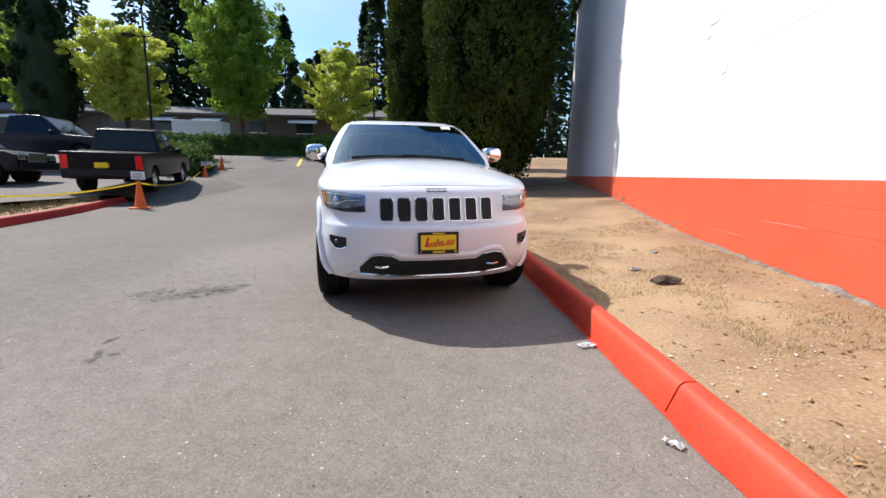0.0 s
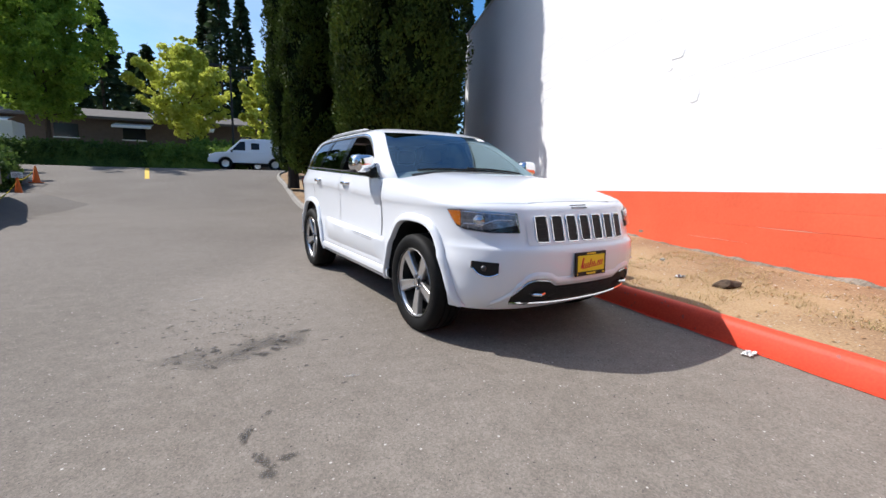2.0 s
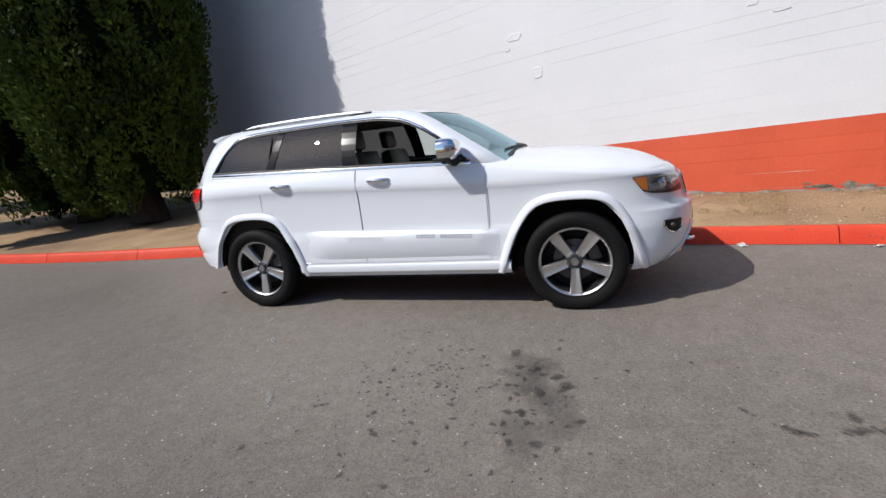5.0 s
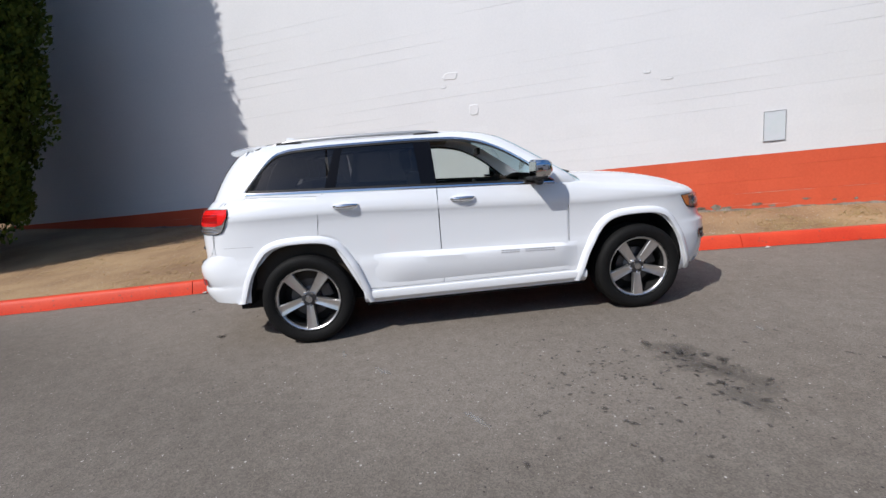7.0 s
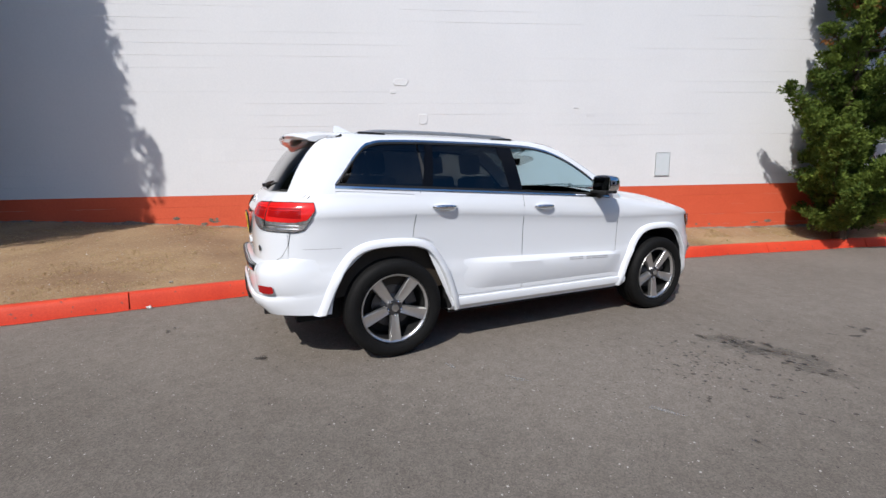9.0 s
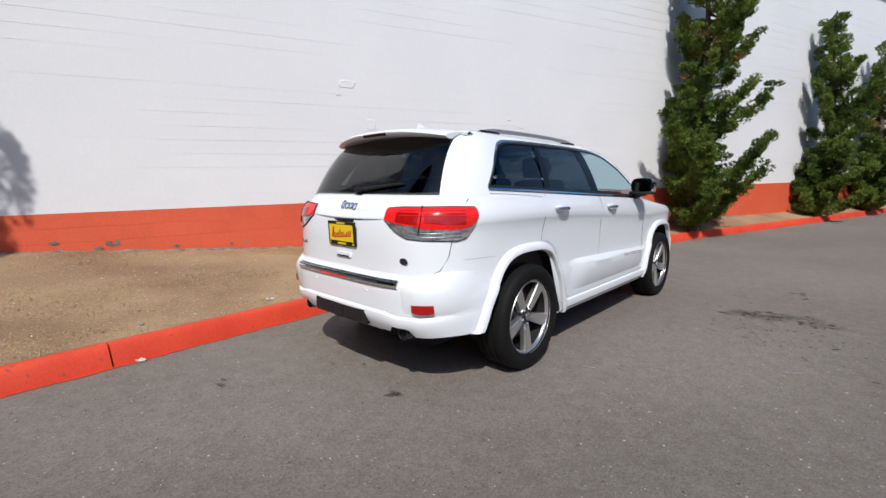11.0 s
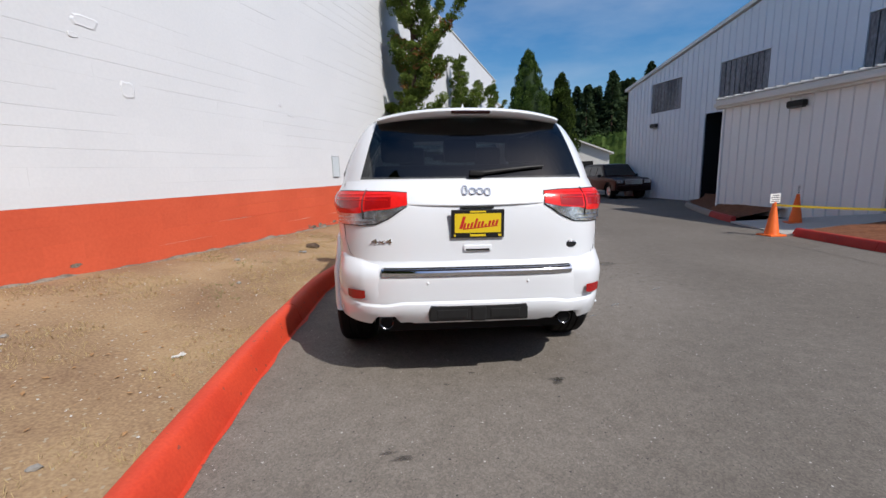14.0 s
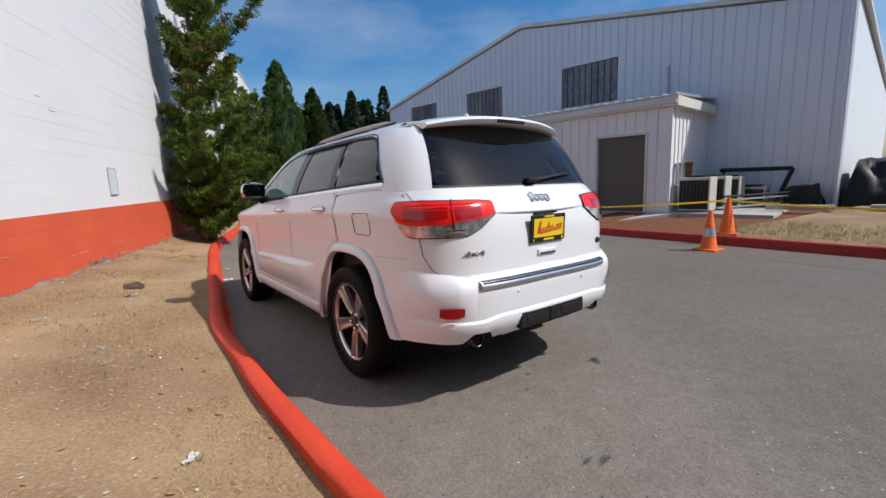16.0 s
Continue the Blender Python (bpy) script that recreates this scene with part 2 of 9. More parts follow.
M_galv = mat("galvanised_metal", (0.45, 0.46, 0.47), (0.56, 0.57, 0.58), scale=7, fine=50, rough=0.45, metal=0.7)
M_acgrey = mat("beige_unit_paint", (0.50, 0.48, 0.42), (0.57, 0.55, 0.49), scale=4, fine=40, rough=0.5)


def leaf(name, c1, c2, scale=1.2, glow=0.35):
    """Leaf surface that lets part of the light through."""
    m = mat(name, c1, c2, scale=scale, fine=9, contrast=0.9, rough=0.7, spec=0.12)
    N, L = m.node_tree.nodes, m.node_tree.links
    b = N["Principled BSDF"]
    src = b.inputs["Base Color"].links[0].from_socket
    tr = N.new("ShaderNodeBsdfTranslucent")
    mx = N.new("ShaderNodeMixShader")
    mx.inputs["Fac"].default_value = glow
    L.new(src, tr.inputs["Color"])
    L.new(b.outputs["BSDF"], mx.inputs[1])
    L.new(tr.outputs["BSDF"], mx.inputs[2])
    L.new(mx.outputs["Shader"], N["Material Output"].inputs["Surface"])
    return m


M_cypress = leaf("cypress_foliage", (0.010, 0.020, 0.005), (0.088, 0.128, 0.020), scale=0.9, glow=0.12)
M_conifer = leaf("juniper_foliage", (0.034, 0.068, 0.016), (0.20, 0.265, 0.050), glow=0.22)
M_rust = leaf("browned_foliage", (0.22, 0.09, 0.03), (0.30, 0.15, 0.06))
M_maple = leaf("maple_leaf", (0.15, 0.25, 0.034), (0.33, 0.46, 0.07), glow=0.5)
M_ginkgo = leaf("pale_yellow_green_leaf", (0.46, 0.50, 0.07), (0.66, 0.68, 0.15), glow=0.5)
M_hedge = leaf("hedge_leaf", (0.035, 0.075, 0.018), (0.12, 0.18, 0.04))
M_shrub = leaf("bright_shrub_leaf", (0.07, 0.14, 0.025), (0.20, 0.28, 0.05))
M_firdark = leaf("dark_fir_foliage", (0.018, 0.034, 0.016), (0.052, 0.080, 0.032), 0.4)

# ---- tools for shapes ----


def part(name, bm, material, parent=None, label="", smooth=False, angle=35):
    """Link a bmesh as one mesh object under a thing or a part."""
    me = bpy.data.meshes.new(name)
    bm.to_mesh(me)
    bm.free()
    for q in (material if isinstance(material, (list, tuple)) else [material]):
        me.materials.append(q)
    if smooth:
        me.shade_smooth()
        if angle < 180:
            me.set_sharp_from_angle(angle=radians(angle))
    ob = new(name, me)
    ob.parent = parent
    if label:
        ob["label"] = label
    return ob


def mesh_part(name, verts, faces, material, parent=None, label="", smooth=False, angle=35):
    me = bpy.data.meshes.new(name)
    me.from_pydata([tuple(v) for v in verts], [], faces)
    for q in (material if isinstance(material, (list, tuple)) else [material]):
        me.materials.append(q)
    if smooth:
        me.shade_smooth()
        if angle < 180:
            me.set_sharp_from_angle(angle=radians(angle))
    ob = new(name, me)
    ob.parent = parent
    if label:
        ob["label"] = label
    return ob


def thing(name, m, label, category, group="", kind=""):
    ob = new(name)
    ob.empty_display_size = 0.1
    ob.matrix_world = m
    return tagged(ob, label, category, group, kind)


def add_box(bm, lo, hi, m=None, bevel=0.0, mi=0):
    """A box from corner lo to corner hi in a bmesh, turned by m."""
    m = m or Matrix()
    c = [(lo[i] + hi[i]) / 2 for i in range(3)]
    s = [abs(hi[i] - lo[i]) for i in range(3)]
    r = bmesh.ops.create_cube(bm, size=1.0, matrix=m @ Matrix.Translation(c) @ Matrix.Diagonal((*s, 1)))
    fs = {f for v in r["verts"] for f in v.link_faces}
    for f in fs:
        f.material_index = mi
    if bevel > 0:
        es = list({e for v in r["verts"] for e in v.link_edges})
        bmesh.ops.bevel(bm, geom=es, offset=min(bevel, min(s) * 0.45), segments=2, profile=0.6, affect="EDGES")


def box_bm(lo, hi, bevel=0.0, m=None):
    bm = bmesh.new()
    add_box(bm, lo, hi, m, bevel)
    return bm


def add_tube(bm, pts, radii, sides=10, caps=True):
    """A tube through pts with a radius at each point."""
    pts = [Vector(p) for p in pts]
    if not isinstance(radii, (list, tuple)):
        radii = [radii] * len(pts)
    rings = []
    for i, p in enumerate(pts):
        d = (pts[min(i + 1, len(pts) - 1)] - pts[max(i - 1, 0)]).normalized()
        a = d.cross(Vector((0, 0, 1)) if abs(d.z) < 0.9 else Vector((1, 0, 0))).normalized()
        b = d.cross(a)
        rings.append([bm.verts.new(p + radii[i] * (math.cos(k * math.tau / sides) * a + math.sin(k * math.tau / sides) * b)) for k in range(sides)])
    for r0, r1 in zip(rings, rings[1:]):
        for k in range(sides):
            bm.faces.new((r0[k], r0[(k + 1) % sides], r1[(k + 1) % sides], r1[k]))
    if caps:
        bm.faces.new(rings[0])
        bm.faces.new(list(reversed(rings[-1])))


def tube_bm(pts, radii, sides=10):
    bm = bmesh.new()
    add_tube(bm, pts, radii, sides)
    return bm


def lathe_bm(profile, sides=48, axis="z", closed=False):
    """Turn a profile of (radius, height) round an axis."""
    bm = bmesh.new()
    rings = []
    for r, h in profile:
        ring = []
        for k in range(sides):
            c, s = r * math.cos(k * math.tau / sides), r * math.sin(k * math.tau / sides)
            ring.append(bm.verts.new((c, s, h) if axis == "z" else (c, h, s)))
        rings.append(ring)
    pairs = list(zip(rings, rings[1:])) + ([(rings[-1], rings[0])] if closed else [])
    for r0, r1 in pairs:
        for k in range(sides):
            bm.faces.new((r0[k], r0[(k + 1) % sides], r1[(k + 1) % sides], r1[k]))
    bmesh.ops.recalc_face_normals(bm, faces=bm.faces)
    return bm


def lerp_table(tab, x):
    if x <= tab[0][0]:
        return tab[0][1]
    for (a, va), (b, vb) in zip(tab, tab[1:]):
        if x <= b:
            return va + (vb - va) * (x - a) / (b - a)
    return tab[-1][1]


def smooth_table(tab, x):
    """Monotone-ish cubic through a table."""
    n = len(tab)
    if x <= tab[0][0]:
        return tab[0][1]
    if x >= tab[-1][0]:
        return tab[-1][1]
    i = next(k for k in range(n - 1) if x <= tab[k + 1][0])
    (x0, y0), (x1, y1) = tab[i], tab[i + 1]
    d = (y1 - y0) / (x1 - x0)

    def slope(k):
        if k == 0 or k == n - 1:
            return d
        a = (tab[k][1] - tab[k - 1][1]) / (tab[k][0] - tab[k - 1][0])
        b = (tab[k + 1][1] - tab[k][1]) / (tab[k + 1][0] - tab[k][0])
        return 0.0 if a * b <= 0 else 2 * a * b / (a + b)
    m0, m1, h = slope(i), slope(i + 1), x1 - x0
    t = (x - x0) / h
    return (2 * t**3 - 3 * t**2 + 1) * y0 + (t**3 - 2 * t**2 + t) * h * m0 + (-2 * t**3 + 3 * t**2) * y1 + (t**3 - t**2) * h * m1


# ---- ground ----
GROUND_Y = [(-400, 0.06), (-60, 0.07), (-2, 0.085), (0, 0.125), (6, 0.254), (12, 0.383), (17, 0.50), (19, 0.62), (24, 1.32), (29, 2.10), (32, 2.42), (40, 2.5), (80, 3.2), (400, 6.0)]


def G(x, y):
    return smooth_table(GROUND_Y, y) + 0.0115 * max(-12.0, min(6.0, x))


def steps(*runs):
    out = []
    for a, b, n in runs:
        out += [a + (b - a) * k / n for k in range(n)]
    return out + [runs[-1][1]]


def sheet(name, xs, ys, z, material, parent=None):
    nx = len(xs)
    v = [(x, y, z(x, y)) for y in ys for x in xs]
    f = [(j * nx + i, j * nx + i + 1, (j + 1) * nx + i + 1, (j + 1) * nx + i) for j in range(len(ys) - 1) for i in range(nx - 1)]
    return mesh_part(name, v, f, material, parent, smooth=True, angle=180)


ground = sheet("ground", steps((-600, -60, 8), (-60, -14, 12), (-14, 8, 44), (8, 60, 10), (60, 600, 8)),
               steps((-600, -60, 8), (-60, -6, 16), (-6, 20, 52), (20, 40, 30), (40, 90, 10), (90, 600, 6)), G, M_asphalt)
tagged(ground, "grey worn asphalt driveway with pale stone specks", "asphalt", kind="structure")

# the walk's long white wall, at x = 2.6 + 0.14 y
WALL_K, WALL_X = 0.14, 2.60
WALL_ANG = math.atan(WALL_K)


def wall_x(y):
    return WALL_X + WALL_K * y


KERB_X = [(-27.2, -5.0), (-26.4, -3.7), (-24.4, -2.4), (-22.0, -1.5), (-16.5, -0.6), (-14.0, 0.0), (-8.1, 0.62), (-4.1, 1.08), (-2.0, 1.33), (0.0, 1.28), (1.4, 1.19), (2.9, 1.10), (4.9, 0.96), (5.7, 0.91),
          (6.9, 0.68), (7.3, 0.60), (8.5, 0.31), (9.4, 0.06), (10.35, -0.20), (12.0, -0.62), (13.9, -1.02), (15.9, -1.35), (20.0, -1.8), (24.4, -2.25), (27.5, -2.6), (29.5, -2.2), (30.5, -0.8), (31.0, 2.0)]


def kerb_x(y):
    return smooth_table(KERB_X, y)


def kerb_run(name, pts, material, parent, height=0.165, width=0.15, side=1):
    """One kerb stone along pts (x, y): sloped face towards the road, rounded nose; the body lies on the side given."""
    prof = [(-0.02, -0.10), (-0.02, 0.005), (0.025, 0.105), (0.04, 0.135), (0.065, 0.15), (width - 0.02, 0.15), (width, 0.135), (width, -0.10)]
    rows = []
    for i, (x, y) in enumerate(pts):
        a, b = pts[max(i - 1, 0)], pts[min(i + 1, len(pts) - 1)]
        d = Vector((b[0] - a[0], b[1] - a[1])).normalized()
        nrm = Vector((d.y, -d.x)) * side
        rows.append([(x + nrm.x * u, y + nrm.y * u, G(x, y) + w * height / 0.15 + 0.004 * noise.noise((x * 3, y * 3, w * 9))) for u, w in prof])
    n = len(prof)
    v = [p for r in rows for p in r]
    f = [(j * n + i, j * n + i + 1, (j + 1) * n + i + 1, (j + 1) * n + i) for j in range(len(rows) - 1) for i in range(n - 1)]
    f += [tuple(range(n)), tuple(reversed(range((len(rows) - 1) * n, len(rows) * n)))]
    if side < 0:
        f = [tuple(reversed(q)) for q in f]
    return mesh_part(name, v, f, material, parent, smooth=True, angle=50)


def kerb_line(name, label, fx, joints, paint_to, side, paint=None):
    root = thing(name, Matrix(), label, "kerb", kind="structure")
    for a, b in zip(joints, joints[1:]):
        n = max(3, int(abs(b - a) / 0.2))
        pts = [(fx(a + 0.006 + (b - a - 0.012) * k / n), a + 0.006 + (b - a - 0.012) * k / n) for k in range(n + 1)]
        kerb_run("kerb_stone", pts, (paint or M_redkerb) if (a + b) / 2 < paint_to else M_kerb, root, side=side)
    return root


kerb_joints = [-27.2, -26.3, -24.4, -22.4, -19.96, -17.5, -15.06, -12.6, -10.16, -7.7, -5.26, -2.86, -0.46, 2.0, 4.46, 6.93, 9.39, 11.85, 14.3, 16.1, 18.5, 21.0, 23.5, 26.0, 28.0, 29.5, 30.5]
kerb_east = kerb_line("kerb_east", "worn bright red painted concrete kerb, bare grey beyond", kerb_x, kerb_joints, 16.0, 1)

# dry verge between kerb and wall
VERGE_WALL = [(-30, 0.32), (-21, 0.35), (-1, 0.45), (3, 0.50), (5.6, 0.55), (8.9, 0.74), (10.5, 0.86), (14, 1.02), (18, 1.25), (24, 1.9), (30, 2.55), (34, 2.7)]


def verge_z(x, y):
    k = kerb_x(y) + 0.14
    w = wall_x(y)
    t = max(0.0, min(1.0, (x - k) / max(w - k, 0.3)))
    z0, z1 = G(kerb_x(y), y) + lerp_table([(5.5, 0.125), (7.5, 0.085), (12, 0.085)], y), smooth_table(VERGE_WALL, y)
    return z0 + (z1 - z0) * t**1.15 + 0.012 * noise.noise((x * 2.1, y * 2.1, 0)) + 0.02 * noise.noise((x * 0.7, y * 0.7, 3)) * min(1, 4 * t)


def verge_mesh():
    v, f = [], []
    ys = steps((-27.1, -6, 44), (-6, 14, 130), (14, 30.4, 50))
    nx = 26
    for y in ys:
        k, w = kerb_x(y) + 0.13, max(wall_x(y) + 0.25, kerb_x(y) + 0.4)
        if y > 19:
            w = max(w, 9.0)
        for i in range(nx + 1):
            x = k + (w - k) * (i / nx)
            v.append((x, y, verge_z(x, y)))
    n = nx + 1
    for j in range(len(ys) - 1):
        for i in range(nx):
            f.append((j * n + i, j * n + i + 1, (j + 1) * n + i + 1, (j + 1) * n + i))
    ob = mesh_part("verge", v, f, M_earth, smooth=True, angle=180)
    return tagged(ob, "dry bare earth verge with trampled straw-coloured grass", "verge", kind="structure")


verge = verge_mesh()

# ---- white block wall ----
WALL_Y0, WALL_Y1, WALL_TOP, RED_TOP = -21.6, 18.6, 7.7, 1.35
wall_m = Matrix.Translation((WALL_X, 0, 0)) @ Matrix.Rotation(-WALL_ANG, 4, "Z")     # local y runs along the wall, x away from the road


def wall_s(y):
    return y / math.cos(WALL_ANG)


wall_east = thing("wall_east", wall_m, "painted concrete block wall, white above an orange-red band", "wall", kind="structure")
_s0, _s1 = wall_s(WALL_Y0), wall_s(WALL_Y1)
part("wall_core", box_bm((0.003, _s0, -0.6), (0.30, _s1, RED_TOP)), M_redwall, wall_east)
part("wall_core", box_bm((0.003, _s0, RED_TOP), (0.30, _s1, WALL_TOP)), M_white, wall_east)
part("parapet_cap", box_bm((-0.04, _s0, WALL_TOP), (0.34, _s1, WALL_TOP + 0.06), 0.01), M_fascia, wall_east)
# the hall behind the wall, and the lower one that follows it
hall = thing("building_hall", wall_m, "long white windowless hall behind the block wall", "building", kind="structure")
part("hall_wall", box_bm((0.30, _s1 - 0.3, -0.5), (25, _s1, WALL_TOP - 0.1)), M_white, hall)
part("hall_roof", box_bm((0.31, _s0, WALL_TOP - 0.3), (25, _s1, WALL_TOP - 0.12)), M_fascia, hall)
low = thing("building_low", wall_m, "lower white rendered building end", "building", kind="structure")
part("wall", box_bm((0.05, wall_s(-27.2), -0.3), (20, _s0 - 0.003, 6.35)), M_white, low)
part("roof_edge", box_bm((-0.02, wall_s(-27.3), 6.35), (20, _s0 - 0.003, 6.47)), M_fascia, low)

# ---- steel hall opposite ----
B_ANG = math.atan2(0.329, 0.944)
b_m = Matrix.Rotation(B_ANG, 4, "Z")         # local x = out towards the road, local y = along the front
bu = thing("building_steel_hall", b_m, "pale grey steel-sided industrial hall with low gable", "building", kind="structure")
BX = -12.4


def ribbed(lo_s, hi_s, x, z0, ztop, material, parent, pitch=0.30, holes=(), name="siding"):
    """Ribbed siding in the plane x, along y; ztop(s) is the upper edge; holes are (s0, s1, z0, z1)."""
    v, f = [], []
    cuts = sorted({lo_s, hi_s, *[q for h in holes for q in h[:2] if lo_s < q < hi_s]})
    for a, b in zip(cuts, cuts[1:]):
        n = max(1, round((b - a) / pitch))
        p = (b - a) / n
        line = []
        for k in range(n):
            s = a + k * p
            line += [(s, 0), (s + p * 0.80, 0), (s + p * 0.86, 0.028), (s + p * 0.94, 0.028)]
        line.append((b, 0))
        mid = (a + b) / 2
        spans, z = [], z0
        for h in sorted([h for h in holes if h[0] <= mid <= h[1]], key=lambda h: h[2]):
            spans.append((z, h[2]))
            z = h[3]
        spans.append((z, None))
        for za, zb in spans:
            if zb is not None and zb <= za + 0.01:
                continue
            o = len(v)
            for s, d in line:
                v += [(x + d, s, za), (x + d, s, zb if zb is not None else ztop(s))]
            f += [(o + 2 * i, o + 2 * i + 2, o + 2 * i + 3, o + 2 * i + 1) for i in range(len(line) - 1)]
    return mesh_part(name, v, f, material, parent)


def gable(s):
    return lerp_table([(-12.0, 5.6), (-2.5, 7.75), (8.2, 5.95)], s)


HOLES = [(-10.0, -7.95, 4.18, 5.55), (-5.76, -3.58, 4.18, 5.62), (-0.5, 1.8, 4.22, 5.75), (-6.4, -4.2, -0.5, 3.72)]
ribbed(-12.0, 8.2, BX, 0.0, gable, M_steel, bu, holes=HOLES, name="front_siding")


def hall_shell():
    """Side walls and roof of the steel hall, behind its front."""
    bm = bmesh.new()
    add_box(bm, (BX - 30, 8.1, -0.3), (BX, 8.2, 5.9))
    add_box(bm, (BX - 30, -12.0, -0.3), (BX, -11.9, 5.55))
    return bm


part("side_wall", hall_shell(), M_steel, bu)
for a, b in (((-12.15, 5.60), (-2.5, 7.80)), ((-2.5, 7.80), (8.35, 5.98))):
    bm = bmesh.new()
    q = [bm.verts.new((x, s, z + d)) for x in (BX + 0.12, BX - 30) for (s, z) in (a, b) for d in (0.0, 0.14)]
    for ids in ((0, 2, 3, 1), (4, 5, 7, 6), (1, 3, 7, 5), (0, 4, 6, 2), (0, 1, 5, 4), (2, 6, 7, 3)):
        bm.faces.new([q[i] for i in ids])
    part("roof", bm, M_fascia, bu)
for s0, s1, z0, z1 in HOLES[:3]:
    win = new("louvre_window")
    win.parent = bu
    n = 9
    part("louvre_backing", box_bm((BX - 0.10, s0, z0), (BX - 0.06, s1, z1)), M_void, win)
    for k in range(n):
        a = s0 + (s1 - s0) * k / n
        part("louvre_slat", box_bm((BX - 0.05, a + 0.01, z0 + 0.02), (BX - 0.005, a + (s1 - s0) / n - 0.03, z1 - 0.02), 0.005), M_curtain, win)
    part("window_frame", box_bm((BX - 0.05, s0 - 0.05, z0 - 0.05), (BX + 0.04, s0, z1 + 0.05)), M_steel, win)
    part("window_frame", box_bm((BX - 0.05, s0 - 0.05, z1), (BX + 0.04, s1 + 0.05, z1 + 0.05)), M_steel, win)
# open dark doorway beside the annex
part("doorway", box_bm((BX - 3.0, -6.4, 0.0), (BX - 2.9, -4.2, 3.8)), M_void, bu)
part("doorway_side", box_bm((BX - 2.9, -6.5, 0.0), (BX - 0.01, -6.4, 3.8)), M_void, bu)
part("door_frame", box_bm((BX - 0.05, -6.48, 0.2), (BX + 0.05, -6.40, 3.8)), M_steel, bu)
part("downpipe", tube_bm([(BX + 0.1, 8.12, 5.8), (BX + 0.1, 8.12, 0.3)], 0.06, 8), M_steel, bu, "painted steel downpipe")
part("conduit", tube_bm([(BX + 0.08, 3.58, 3.9), (BX + 0.08, 3.58, 5.05)], 0.05, 8), M_galv, bu, "short galvanised vent pipe")


def wall_lamp(m):
    t = thing("wall_lamp", m, "dark bronze wall-pack lamp on steel siding", "lamp", group="wall lamps")
    bm = bmesh.new()
    add_box(bm, (0, -0.23, -0.06), (0.16, 0.23, 0.10), bevel=0.03)
    part("housing", bm, M_black, t)
    part("lens", box_bm((0.02, -0.20, -0.09), (0.15, 0.20, -0.058), 0.01), M_louvre, t, "cloudy lens")
    return t


AX, A0, A1, AZ = -9.1, -1.86, 4.86, 3.30
annex = thing("building_annex", b_m, "low steel-sided annex with sloped metal roof", "building", kind="structure")
ribbed(A0, A1, AX, 0.1, lambda s: AZ, M_annex, annex, holes=[(2.75, 4.2, -0.2, 2.63)], name="front_siding")
_ob = ribbed(AX - 3.32, AX, 0.0, 0.1, lambda s: AZ + 0.04 * (AX - s), M_annex, annex, name="end_siding")
_ob.matrix_local = Matrix.Translation((0, A1, 0)) @ Matrix(((0, 1, 0, 0), (1, 0, 0, 0), (0, 0, 1, 0), (0, 0, 0, 1)))
part("end_wall", box_bm((AX - 3.3, A0, 0.0), (AX - 0.05, A0 + 0.06, 3.6)), M_annex, annex)
part("corner_trim", box_bm((AX - 0.02, A1 - 0.02, 0.1), (AX + 0.05, A1 + 0.05, AZ)), M_annex, annex)
part("corner_trim", box_bm((AX - 0.02, A0 - 0.05, 0.1), (AX + 0.05, A0 + 0.02, AZ)), M_annex, annex)
part("fascia", box_bm((AX - 0.02, A0 - 0.2, AZ), (AX + 0.18, A1 + 0.22, AZ + 0.26), 0.01), M_fascia, annex)
part("fascia", box_bm((AX - 3.3, A1 - 0.02, AZ), (AX - 0.022, A1 + 0.22, AZ + 0.26), 0.01), M_fascia, annex)
part("gutter", box_bm((AX + 0.182, A0 - 0.2, AZ + 0.06), (AX + 0.26, A1 + 0.2, AZ + 0.16), 0.02), M_fascia, annex)
_bm = bmesh.new()
add_box(_bm, (-3.45, A0 - 0.2, 0), (0.0, A1 + 0.2, 0.03))
for k in range(22):
    s = A0 - 0.15 + (A1 - A0 + 0.3) * k / 21
    add_box(_bm, (-3.45, s - 0.025, 0.03), (0.02, s + 0.025, 0.075))
_ob = part("metal_roof", _bm, M_galv, annex, "ribbed metal roof sheet")
_ob.matrix_local = Matrix.Translation((AX + 0.2, 0, AZ + 0.27)) @ Matrix.Rotation(math.atan(0.05), 4, "Y")
# roller door
rd = new("door_1")
rd.parent = annex
part("door_curtain", box_bm((AX - 0.14, 2.75, 0.30), (AX - 0.10, 4.2, 2.63)), M_darkdoor, rd)
for a, b, c, d in ((2.69, 2.75, 0.3, 2.69), (4.2, 4.26, 0.3, 2.69), (2.75, 4.2, 2.63, 2.69)):
    part("door_frame", box_bm((AX - 0.10, a, c), (AX + 0.04, b, d)), M_fascia, rd)
for s, z, x in ((0.54, 3.08, AX + 0.03),):
    wall_lamp(b_m @ Matrix.Translation((x, s, z)))
wall_lamp(b_m @ Matrix.Translation((BX + 0.03, -9.6, 3.55)))

# ---- beds and kerb on the far side ----
WK = [(-10.8, -11.3), (-10.0, -9.6), (-9.2, -8.75), (-8, -8.25), (-6.2, -7.85), (-4.3, -7.52), (-2.4, -7.33), (0.33, -7.26), (2.0, -7.3), (4.2, -7.55), (7.1, -7.85), (9.6, -8.3), (13.0, -9.4)]


def west_x(y):
    return smooth_table(WK, y)


def front_x(y, c):
    return (c - 0.329 * y) / 0.944


